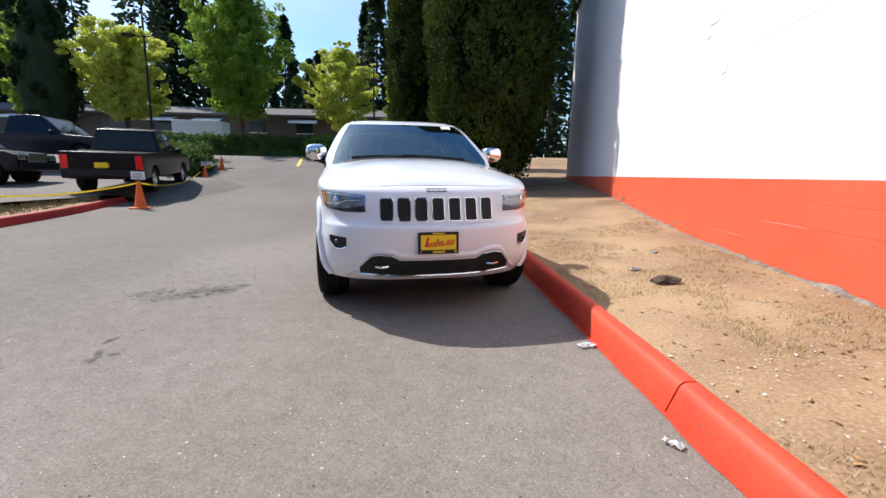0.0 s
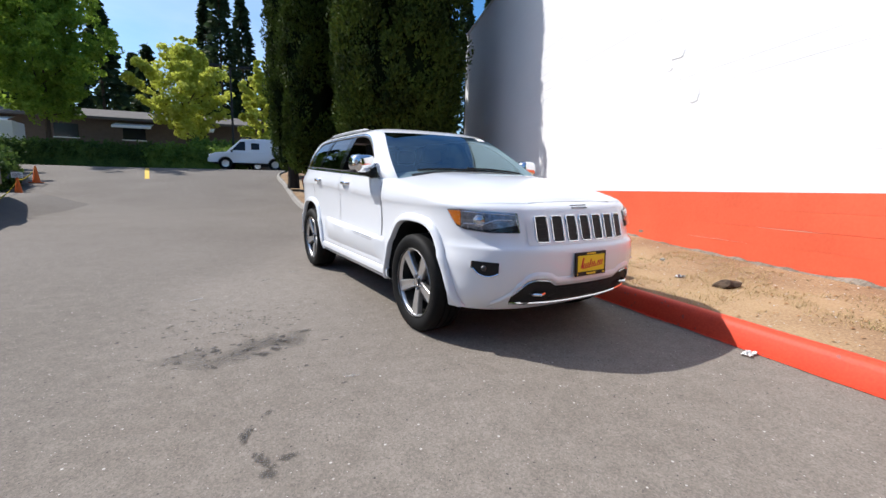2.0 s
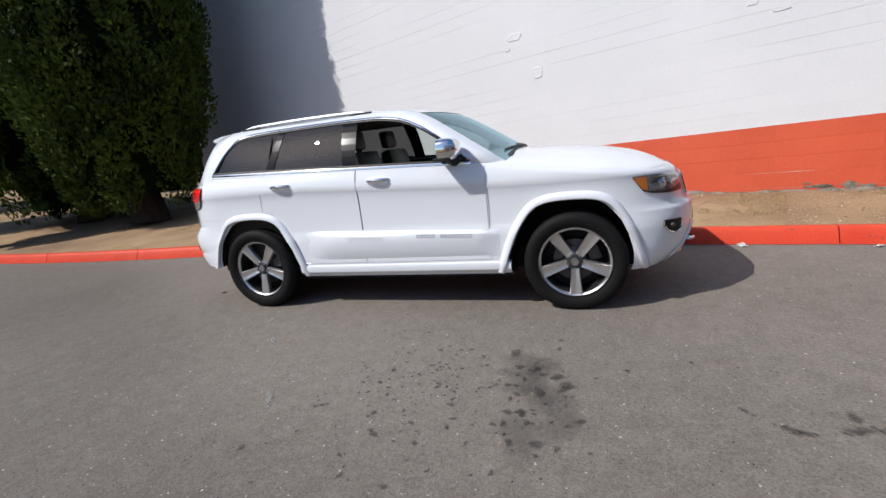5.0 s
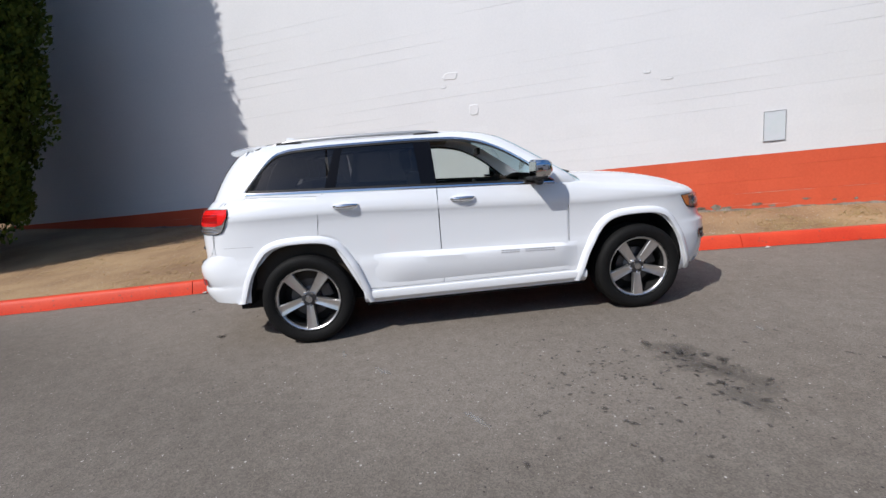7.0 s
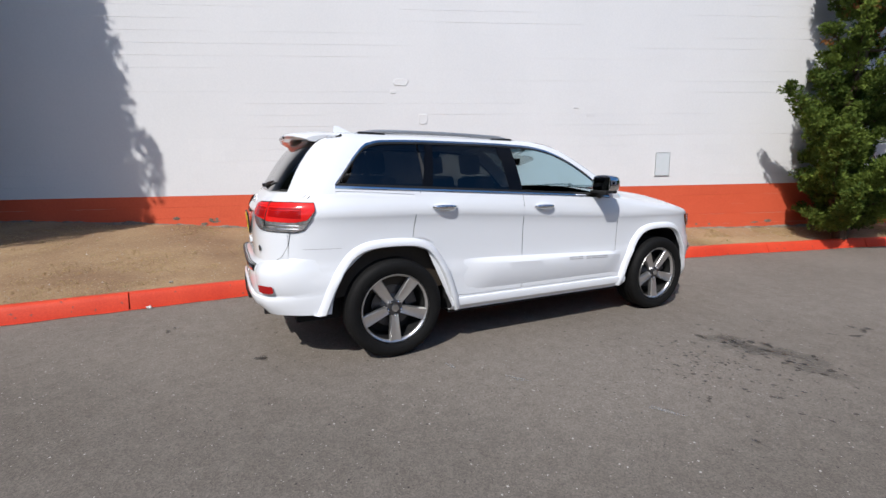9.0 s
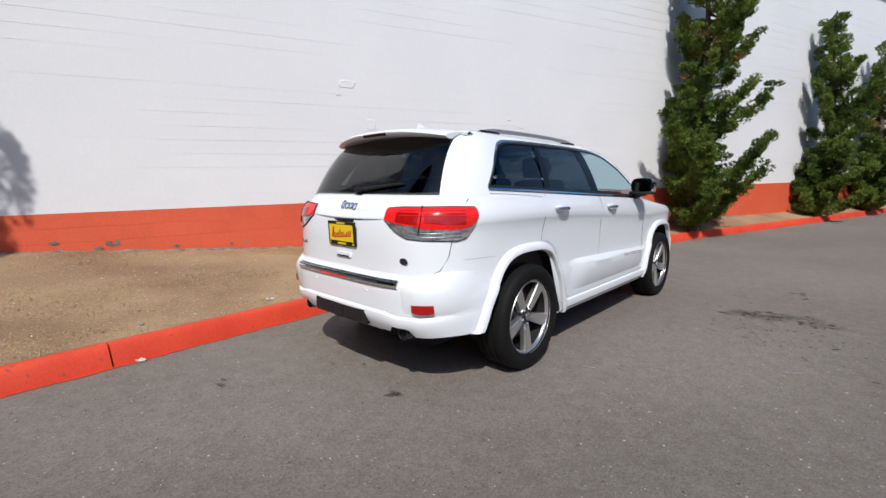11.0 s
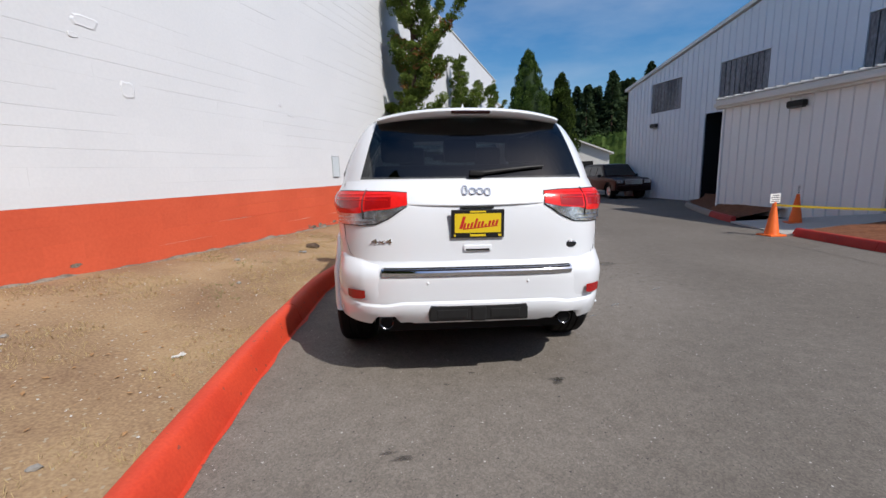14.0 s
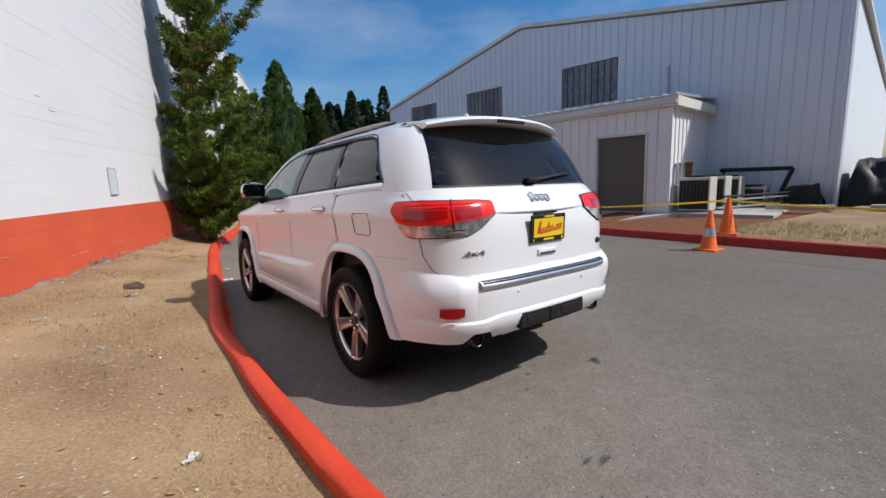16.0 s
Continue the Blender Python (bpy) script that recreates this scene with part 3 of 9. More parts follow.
kerb_w1 = kerb_line("kerb_west", "red painted concrete kerb along the mulch bed", west_x, [0.33, 2.4, 4.9, 7.4, 9.9, 11.6, 13.0], 99, -1, M_oldred)
kerb_w2 = kerb_line("kerb_west_far", "dark scuffed concrete kerb beside the driveway", west_x, [-10.8, -9.0, -6.5, -4.2], -99, -1)
kerb_line("kerb_west_tip", "red painted kerb end beside the apron", west_x, [-4.2, -2.5], 99, -1, M_oldred)


def bed(name, y0, y1, back, material, label, z1, cat, n=30):
    """A bed between the kerb and the line x = back(y), rising to z1 there."""
    v, f = [], []
    nx = 14
    for j in range(n + 1):
        y = y0 + (y1 - y0) * j / n
        a, b = west_x(y) - 0.12, back(y)
        for i in range(nx + 1):
            t = i / nx
            x = a + (b - a) * t
            v.append((x, y, G(a, y) + 0.12 + (z1(y) - G(a, y) - 0.12) * min(1, t * 1.2) + 0.02 * noise.noise((x * 2, y * 2, 5))))
    m = nx + 1
    f = [(j * m + i, (j + 1) * m + i, (j + 1) * m + i + 1, j * m + i + 1) for j in range(n) for i in range(nx)]
    ob = mesh_part(name, v, f, material, smooth=True, angle=180)
    return tagged(ob, label, cat, kind="structure")


bed("mulch_bed", 0.33, 4.2, lambda y: front_x(y, -9.3) if y < 1.2 else front_x(y, -12.5), M_mulch, "reddish brown bark mulch bed", lambda y: 0.40, "bed")
bed("grass_bed", 4.2, 13.0, lambda y: front_x(y, -12.5), M_earth, "dry patchy grass strip behind the kerb", lambda y: 0.45 if y < 8 else 0.45 + 0.03 * (y - 8), "verge")
bed("mulch_bed_far", -10.0, -2.5, lambda y: front_x(y, -12.5 if y < -4.9 else -9.2), M_mulch, "dark mulch bed beside the steel hall", lambda y: 0.36, "bed")
_bm = bmesh.new()
_q = [_bm.verts.new((x, y, z)) for x, y, z in ((-7.34, -2.48, G(-7.3, -2.5) + 0.03), (-7.12, 0.33, G(-7.1, 0.3) + 0.03), (front_x(1.9, -9.05), 1.9, 0.42), (front_x(-0.4, -9.05), -0.4, 0.42))]
_bm.faces.new(_q)
_r = bmesh.ops.extrude_face_region(_bm, geom=_bm.faces[:])
for _e in _r["geom"]:
    if isinstance(_e, bmesh.types.BMVert):
        _e.co.z -= 0.2
bmesh.ops.recalc_face_normals(_bm, faces=_bm.faces)
tagged(part("apron", _bm, M_concrete), "pale concrete door apron", "pavement", kind="structure")
# parking lot behind, a little above the drive


def lot_z(x, y):
    edge = min(1.0, max(0.0, (-8.6 - x) / 1.4)) if y > 13.0 else 1.0
    lot = 0.52 + 0.05 * max(0, y - 11.5) + 0.01 * (-9.5 - x) + 0.12 * max(0, y - 15.5) * min(1, max(0, (-11.0 - x) / 3))
    return lot * edge + (G(x, y) - 0.01) * (1 - edge)


_ob = sheet("parking_lot", steps((-60, -20, 8), (-20, -11, 10), (-11, -8.6, 8)), steps((13.02, 19.5, 10),), lot_z, M_asphalt)
tagged(_ob, "grey asphalt parking lot above the driveway", "asphalt", kind="structure")
_ob = sheet("parking_lot_back", steps((-60, -20, 8), (-20, -9.45, 10)), steps((8.5, 13.02, 6),), lot_z, M_asphalt)
tagged(_ob, "grey asphalt parking lot above the driveway", "asphalt", kind="structure")
_ob = sheet("parking_lot_upper", steps((-60, -20, 8), (-20, -12.2, 10)), steps((19.5, 24.0, 6),), lot_z, M_asphalt)
tagged(_ob, "grey asphalt parking lot above the driveway", "asphalt", kind="structure")

# ---- the parked SUV ----
CAR_M = Matrix.Translation((-0.516, 5.635, 0.238)) @ Matrix(((0.2255, 0.9742, 0, 0), (-0.9740, 0.2252, 0, 0), (0, 0, 1, 0), (0, 0, 0, 1))).to_quaternion().to_matrix().to_4x4() @ pose(0, 0, 0, 0.9, 1.22, -0.7)
M_paint = mat("white_car_paint", (0.765, 0.79, 0.82), rough=0.38, coat=1.0, spec=0.3)
M_chrome = mat("chrome", (0.78, 0.79, 0.80), rough=0.06, metal=1.0)
M_satin = mat("satin_silver", (0.55, 0.56, 0.57), rough=0.25, metal=1.0)
M_rim = mat("polished_grey_alloy", (0.60, 0.59, 0.58), (0.68, 0.67, 0.66), scale=30, rough=0.30, metal=0.9)
M_railgrey = mat("brushed_rail_metal", (0.40, 0.41, 0.42), (0.48, 0.49, 0.50), scale=20, rough=0.45, metal=0.8)
M_rimdark = mat("dark_grey_alloy", (0.09, 0.09, 0.095), rough=0.4, metal=0.8)
M_tyre = mat("tyre_rubber", (0.007, 0.007, 0.007), (0.012, 0.012, 0.012), scale=30, fine=80, rough=0.65, bump=0.002, spec=0.12)
M_tailred = mat("red_lamp_lens", (0.70, 0.012, 0.012), (0.82, 0.022, 0.020), scale=40, rough=0.12, coat=0.25, spec=0.3)
M_tailclear = mat("clear_lamp_lens", (0.30, 0.30, 0.31), (0.70, 0.70, 0.71), scale=26, fine=60, contrast=1.5, rough=0.22, metal=0.75, coat=1.0)
M_reflector = mat("smoked_reflector", (0.14, 0.15, 0.16), (0.46, 0.47, 0.49), scale=35, fine=80, contrast=1.0, rough=0.2, metal=0.6)
M_deepred = mat("deep_red_lens", (0.30, 0.005, 0.006), (0.40, 0.008, 0.008), scale=50, rough=0.15, coat=0.5, spec=0.3)
M_brakelamp = mat("dark_red_lens", (0.018, 0.002, 0.002), rough=0.2, coat=0.3)
M_amber = mat("amber_lens", (0.75, 0.20, 0.02), rough=0.1, coat=1.0)
M_lampglass = glass("lamp_glass", (0.95, 0.97, 1.0), 0.9)
M_winddark = glass("privacy_glass", (0.97, 0.99, 1.0), 0.085, ior=1.62)
M_gloss = mat("gloss_black_trim", (0.004, 0.004, 0.005), rough=0.12, spec=0.2)
M_windclear = glass("clear_glass", (0.86, 0.97, 0.93), 0.62)
# the sky's blue reflection is put into the film colour, index raised too
M_windscreen = glass("windscreen_glass", (0.72, 0.95, 1.0), 0.50, ior=2.5, film=(0.62, 0.88, 1.0))
M_seat = mat("black_leather", (0.025, 0.023, 0.022), (0.04, 0.037, 0.035), scale=20, fine=60, rough=0.45)
M_trim = mat("dark_brown_trim", (0.035, 0.028, 0.022), (0.05, 0.04, 0.03), scale=15, rough=0.6)
M_headliner = mat("grey_headliner", (0.30, 0.29, 0.27), rough=0.95)
M_plate = mat("yellow_plate", (0.80, 0.58, 0.02), rough=0.4)
M_platered = mat("red_print", (0.55, 0.02, 0.02), rough=0.4)
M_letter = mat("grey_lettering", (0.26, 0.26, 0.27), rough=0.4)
M_badge = mat("dark_badge", (0.10, 0.10, 0.11), rough=0.25, metal=0.9)

AXF, AXR, HUB = 1.465, -1.465, 0.386
NOSE = [(0.24, 2.10), (0.30, 2.22), (0.38, 2.315), (0.48, 2.365), (0.60, 2.388), (0.70, 2.390), (0.735, 2.386), (0.75, 2.374), (0.762, 2.352), (0.80, 2.332), (0.86, 2.316), (0.94, 2.292), (0.985, 2.268), (1.015, 2.246), (1.035, 2.224), (1.05, 2.19), (1.06, 2.15)]
TAIL = [(0.30, -2.27), (0.40, -2.40), (0.50, -2.44), (0.60, -2.45), (0.70, -2.455), (0.745, -2.44), (0.78, -2.405), (0.93, -2.405), (1.08, -2.39), (1.17, -2.36), (1.27, -2.275), (1.40, -2.20)]
WIDE = [(0.24, 0.86), (0.32, 0.905), (0.42, 0.925), (0.55, 0.925), (0.655, 0.930), (0.70, 0.918), (0.80, 0.914), (0.92, 0.915), (1.00, 0.918), (1.04, 0.925), (1.06, 0.932), (1.10, 0.931), (1.20, 0.905), (1.30, 0.880), (1.42, 0.84)]
XF0, XR0, NF, NR = 1.55, -0.95, 2.75, 5.0
BELT = [(-2.3, 1.28), (-1.9, 1.300), (-1.2, 1.268), (-0.3, 1.236), (0.71, 1.200), (0.95, 1.182), (1.3, 1.135), (1.7, 1.083), (2.0, 1.048), (2.4, 1.045)]
# half of a wheel opening: distance from the axle, height
ARCH = [(0.0, 0.868), (0.09, 0.866), (0.17, 0.858), (0.235, 0.841), (0.285, 0.815), (0.33, 0.772), (0.375, 0.710), (0.42, 0.632), (0.46, 0.545), (0.49, 0.465), (0.515, 0.395), (0.545, 0.305)]


def shoulder(x):
    return smooth_table(BELT, x)


def lean(x, z):
    """The waist crease falls towards the nose: how far it lies below its middle height at x."""
    k = max(0.0, min(1.0, (z - 0.80) / 0.12)) * max(0.0, min(1.0, (1.24 - z) / 0.08))
    return 0.048 * k * max(-1.0, min(1.0, x))


def wide(x, z):
    """Half width of the body at x and height z."""
    return smooth_table(WIDE, z + lean(x, z))


def sk(s, z, off=0.0):
    """A point of the lower skin on the car's right (y < 0). s: ('F', phi) round the nose, ('S', x) the flank, ('R', phi) round the tail."""
    if s[0] == "F":
        L, n, x0 = smooth_table(NOSE, z) - XF0, NF, XF0
    elif s[0] == "R":
        L, n, x0 = smooth_table(TAIL, z) - XR0, NR, XR0
    else:
        return Vector((s[1], -wide(s[1], z) - off, z))
    w = wide(x0, z)
    c, q = max(math.cos(s[1]), 0) ** (2 / n), max(math.sin(s[1]), 0) ** (2 / n)
    p = Vector((x0 + L * c, -w * q, z))
    nx, ny = math.copysign(max(c, 1e-6) ** (n - 1) / abs(L), L), -max(q, 1e-6) ** (n - 1) / w
    return p + off * Vector((nx, ny, 0)).normalized()


def fy(y, z):
    """Nose sample at |y|."""
    return ("F", math.asin(min(1, (abs(y) / wide(XF0, z)) ** (NF / 2))))


def fx(x, z):
    return ("F", math.acos(max(0, min(1, ((x - XF0) / (smooth_table(NOSE, z) - XF0)))) ** (NF / 2))) if x > XF0 else ("S", x)


def ry(y, z):
    return ("R", math.asin(min(1, (abs(y) / wide(XR0, z)) ** (NR / 2))))


def rx(x, z):
    return ("R", math.acos(max(0, min(1, ((x - XR0) / (smooth_table(TAIL, z) - XR0)))) ** (NR / 2))) if x < XR0 else ("S", x)


def flank(x, z, off=0.0):
    """Skin point on the right flank at x, z (solving the corner shape)."""
    s = fx(x, z) if x > XF0 else rx(x, z)
    return sk(s, z, off)


def arch_side(d, cx):
    """The openings are a little shorter towards the nose."""
    return 1.0 if d < 0 else 0.87 if cx > 0 else 0.94


def arch_z(x, cx, grow=0.0):
    """Height of the wheel opening at x, or None outside it."""
    d = abs(x - cx) / (1 + grow / 0.5) / arch_side(x - cx, cx)
    return smooth_table(ARCH, d) + grow if d < ARCH[-1][0] else None


def grid_bm(rows, mirror=True, bm=None, flip=False):
    """Faces between rows of points; with a mirrored twin on the car's left."""
    bm = bm or bmesh.new()
    for sgn in ((1, -1) if mirror else (1,)):
        vv = [[bm.verts.new((p[0], p[1] * sgn, p[2])) for p in r] for r in rows]
        for a, b in zip(vv, vv[1:]):
            for i in range(len(a) - 1):
                q = (a[i], a[i + 1], b[i + 1], b[i])
                bm.faces.new(q if (sgn > 0) != flip else tuple(reversed(q)))
    return bm


def weld(bm, d=0.0008):
    bmesh.ops.remove_doubles(bm, verts=bm.verts, dist=d)
    bmesh.ops.recalc_face_normals(bm, faces=bm.faces)
    return bm


suv = thing("suv", CAR_M, "white four-door SUV parked beside the red kerb, front window down", "car")


def skin_low(s, x):
    """Lower edge of the skin: bumper undersides, arches and sills."""
    z = 0.30
    if x > AXF:
        z = 0.295
    if x < AXR:
        z = 0.40
    if s[0] == "R" and 0.485 < abs(sk(s, 0.45).y) < 0.63 and x < -2:
        z = 0.452
    for cx in (AXF, AXR):
        a = arch_z(x, cx)
        if a:
            z = max(z, a)
    return z


def lower_body():
    samples = [("F", p) for p in steps((0.0, 0.25, 5), (0.25, 1.0, 14), (1.0, math.pi / 2, 12))]
    samples = samples[:-1]
    xs = set()
    for cx in (AXF, AXR):
        for k in range(25):
            d = 0.5449 * math.cos(math.pi * k / 24)
            xs.add(round(cx + d * arch_side(d, cx), 5))
    for k in range(37):
        xs.add(round(XF0 + (XR0 - XF0) * k / 36, 5))
    side = sorted([x for x in xs if XR0 <= x <= XF0], reverse=True)
    front = sorted([x for x in xs if x > XF0], reverse=True)
    rear = sorted([x for x in xs if x < XR0], reverse=True)
    fs = sorted([q[1] for q in samples] + [fx(x, 0.7)[1] for x in front])
    rs = sorted(steps((0.0, 0.9, 8), (0.9, math.pi / 2 - 0.01, 22)) + [rx(x, 0.7)[1] for x in rear], reverse=True)
    def thin(q):
        out = [q[0]]
        for v in q[1:]:
            if abs(v - out[-1]) > 0.012:
                out.append(v)
        return out
    fs, rs = thin(fs), thin(rs)
    allS = [("F", p) for p in fs] + [("S", x) for x in side] + [("R", p) for p in rs]
    rows = []
    for s in allS:
        x = sk(s, 0.7).x
        lo, hi = skin_low(s, x), shoulder(x)
        for _ in range(4):
            hi = shoulder(sk(s, hi, -0.02).x)
        # rows of vertices follow the creases along the car
        full = [z - lean(x, z) for z in (0.30, 0.36, 0.42, 0.48, 0.55, 0.60, 0.655, 0.70, 0.73, 0.742, 0.752, 0.764, 0.80, 0.86, 0.92, 0.98, 1.03, 1.045, 1.06, 1.10, 1.15, 1.20, 1.24, 1.30)]
        col = []
        for z in [min(z, hi - 0.05) for z in full] + [hi - d for d in (0.04, 0.028, 0.018, 0.009, 0.0)]:
            zz = min(max(z, lo), hi)
            inset = 0.02 * max(0, 1 - (hi - zz) / 0.05) ** 2
            col.append(sk(s, zz, -inset))
        rows.append(col)
    bm = grid_bm(rows)
    return weld(bm, 0.0005)


part("body", lower_body(), M_paint, suv, smooth=True, angle=40)

HOODZ = [(0.70, 1.285), (1.0, 1.262), (1.57, 1.218), (1.95, 1.150), (2.06, 1.112), (2.13, 1.078), (2.172, 1.049)]


def hood():
    rows = []
    for x in steps((0.68, 1.95, 24), (1.95, 2.172, 18)):
        s = fx(x, shoulder(x))
        e = sk(s, shoulder(x), -0.02)
        y, zt = -e.y, shoulder(x)
        zc = smooth_table(HOODZ, x)
        row = []
        for k in range(33):
            u = -1 + 2 * k / 32
            bulge = 0.010 * (1 / (1 + math.exp(-(0.62 - abs(u)) * 40)))
            row.append((x, y * u, zt + (zc - zt) * (1 - abs(u) ** 2.6) + bulge * max(0.0, 1 - abs(x - 1.4) / 0.72)))
        lip = sk(s, zt - 0.010, -0.0118)
        row = [(lip.x, lip.y, lip.z)] + row + [(lip.x, -lip.y, lip.z)]
        rows.append(row)
    return weld(grid_bm(rows, mirror=False))


part("hood", hood(), M_paint, suv, smooth=True, angle=50)

# greenhouse
GF = [(1.05, 1.33), (1.15, 1.18), (1.24, 1.045), (1.30, 0.955), (1.50, 0.650), (1.60, 0.487), (1.64, 0.405), (1.68, 0.29), (1.70, 0.20), (1.72, 0.08)]
GR = [(1.10, -2.38), (1.27, -2.275), (1.50, -2.13), (1.62, -2.03), (1.68, -1.95), (1.72, -1.85)]
GW = [(1.10, 0.925), (1.20, 0.905), (1.30, 0.875), (1.45, 0.810), (1.58, 0.738), (1.64, 0.695), (1.68, 0.650), (1.705, 0.60), (1.72, 0.55)]
GSF, GNF, GNR = 0.26, 2.2, 5.0


def gsr(z):
    """Length of the rounded rear corner of the greenhouse; at the waist it follows the lower body."""
    return lerp_table([(1.24, 1.35), (1.45, 0.85), (1.62, 0.55)], z)


def gh(s, z, off=0.0):
    w = smooth_table(GW, z)
    f, r = smooth_table(GF, z), smooth_table(GR, z)
    if s[0] == "S":
        n = Vector((0, -1, 0.42)).normalized()
        return Vector((s[1], -w, z)) + off * n
    L, n, x0 = (GSF, GNF, f - GSF) if s[0] == "F" else (-gsr(z), GNR, r + gsr(z))
    c, q = max(math.cos(s[1]), 0) ** (2 / n), max(math.sin(s[1]), 0) ** (2 / n)
    p = Vector((x0 + L * c, -w * q, z))
    nx, ny = math.copysign(max(c, 1e-6) ** (n - 1) / abs(L), L), -max(q, 1e-6) ** (n - 1) / w
    return p + off * Vector((nx, ny, 0.45 * math.hypot(nx, ny))).normalized()


def gx(x, z, off=0.0):
    """Greenhouse side point at x, z."""
    f, r = smooth_table(GF, z), smooth_table(GR, z)
    if x > f - GSF:
        u = min(1, (x - f + GSF) / GSF)
        return gh(("F", math.acos(u ** (GNF / 2))), z, off)
    if x < r + gsr(z):
        u = min(1, (r + gsr(z) - x) / gsr(z))
        return gh(("R", math.acos(u ** (GNR / 2))), z, off)
    return gh(("S", x), z, off)


DLO_LO = [(-1.88, 1.312), (-1.2, 1.286), (-0.3, 1.250), (0.3, 1.226), (0.72, 1.206)]
DLO_HI = [(-1.88, 1.318), (-1.81, 1.405), (-1.70, 1.540), (-1.61, 1.615), (-1.48, 1.645), (-1.1, 1.658), (-0.6, 1.660), (-0.15, 1.648), (0.08, 1.612), (0.26, 1.540), (0.45, 1.425), (0.58, 1.325), (0.72, 1.214)]


def dlo_lo(x):
    return smooth_table(DLO_LO, x)


def dlo_hi(x):
    return max(dlo_lo(x) + 0.002, smooth_table(DLO_HI, x))


def roof_skin():
    """Side panel above and behind the windows, header over the screen, and the roof."""
    bm = bmesh.new()
    top = 1.70
    # side, above the windows
    rows = []
    for x in steps((-1.88, -1.5, 14), (-1.5, 0.1, 24), (0.1, 0.72, 18)):
        hi = min(top, zmax_front(x))
        lo = min(dlo_hi(x), hi - 0.001)
        rows.append([gx(x, lo + (hi - lo) * k / 5) for k in range(6)])
    grid_bm(rows, bm=bm)
    # rear quarter
    rows = []
    for k in range(13):
        z = 1.24 + (top - 1.24) * k / 12
        r = smooth_table(GR, z)
        u = (r + gsr(z) + 1.88) / gsr(z)
        end = math.acos(u ** (GNR / 2)) if u > 0 else math.pi / 2
        g0 = math.asin((lerp_table([(1.27, 0.70), (1.67, 0.60)], z) / smooth_table(GW, z)) ** (GNR / 2))
        row = [gh(("R", g0 + (end - g0) * i / 15), z) for i in range(16)]
        rows.append(row)
    rows2 = [[rows[k][i] for k in range(13)] for i in range(16)]
    grid_bm(rows2, bm=bm)
    # header over the screen
    e = math.acos(0.40 ** (GNF / 2))
    grid_bm([[gh(("F", e * i / 12), 1.648 + 0.052 * k / 4, 0.004) for i in range(13)] for k in range(5)], bm=bm)
    # below the windows down to the shoulder
    rows = []
    for x in steps((-1.88, 0.72, 40)):
        rows.append([gx(x, shoulder(x) - 0.02 + (dlo_lo(x) - shoulder(x) + 0.02) * k / 2) for k in range(3)])
    grid_bm(rows, bm=bm)
    # roof
    rows = []
    ring = [gh(("F", p), top) for p in steps((0.02, math.pi / 2 - 0.02, 16))]
    xs = [p.x for p in ring] + steps((ring[-1].x - 0.05, -1.35, 18)) + [gh(("R", p), top).x for p in steps((math.pi / 2 - 0.1, 0.05, 14))]
    for x in xs:
        e = gx(x, top)
        row = []
        for k in range(21):
            u = -1 + 2 * k / 20
            crown = 0.053 * min(1, max(0, (smooth_table(GF, top) - x) / 0.5)) ** 0.8 * min(1, max(0, (x - smooth_table(GR, top)) / 0.5)) ** 0.6
            row.append((x, -e.y * u, top + crown * (1 - abs(u) ** 4.2)))
        rows.append(row)
    grid_bm(rows, mirror=False, bm=bm)
    return weld(bm)


def zmax_front(x):
    """Height of the screen pillar line at x."""
    lo, hi = 1.1, 1.72
    for _ in range(30):
        m = (lo + hi) / 2
        u = (x - smooth_table(GF, m) + GSF) / GSF
        if u < 0.46:
            lo = m
        else:
            hi = m
    return lo


part("roof", roof_skin(), M_paint, suv, smooth=True, angle=50)

# glass
PILLAR_U = 0.46



def screen_edge(z):
    return math.acos(PILLAR_U ** (GNF / 2))


def windscreen():
    rows = []
    for k in range(15):
        z = 1.10 + (1.682 - 1.10) * k / 14
        e = screen_edge(z)
        rows.append([gh(("F", e * i / 16), z) for i in range(16, -1, -1)] + [Vector((p.x, -p.y, p.z)) for p in [gh(("F", e * i / 16), z) for i in range(1, 17)]])
    return weld(grid_bm(rows, mirror=False))


_ob = part("windscreen", windscreen(), M_windscreen, suv, "tinted windscreen glass with sky-blue mirror colour", smooth=True, angle=180)
_ob.visible_shadow = False
_rows = [[gh(("F", math.asin((y / smooth_table(GW, z)) ** (GNF / 2))), z, 0.002) for y in (0.42, 0.48, 0.54)] for z in (1.612, 1.63, 1.645)]
part("sticker", weld(grid_bm([[Vector((q.x, -q.y, q.z)) for q in r] for r in _rows], mirror=False)), M_paper, suv, "small white windscreen sticker")


def dlo_x_at(z, front):
    """x of the window outline at height z."""
    xs = steps((-0.6, 0.72, 200)) if front else steps((-0.6, -1.88, 200))
    for x in xs:
        if dlo_hi(x) <= z:
            return x
    return xs[-1]


def pillar_front(side):
    """Body-coloured screen pillar between the windscreen and the front window."""
    rows = []
    for k in range(21):
        z = 1.16 + (1.675 - 1.16) * k / 20
        f = smooth_table(GF, z)
        a = f - GSF + GSF * PILLAR_U
        b = min(a - 0.01, dlo_x_at(max(z, 1.215), True)) if z < 1.655 else a - 0.3
        rows.append([gx(a + (b - a) * i / 6, z, 0.003 - 0.5 * max(0.0, 1.25 - z)) for i in range(7)])
    if side > 0:
        rows = [[Vector((p.x, -p.y, p.z)) for p in r] for r in rows]
    return weld(grid_bm(rows, mirror=False))


for sd in (-1, 1):
    part("screen_pillar", pillar_front(sd), M_paint, suv, smooth=True, angle=60)

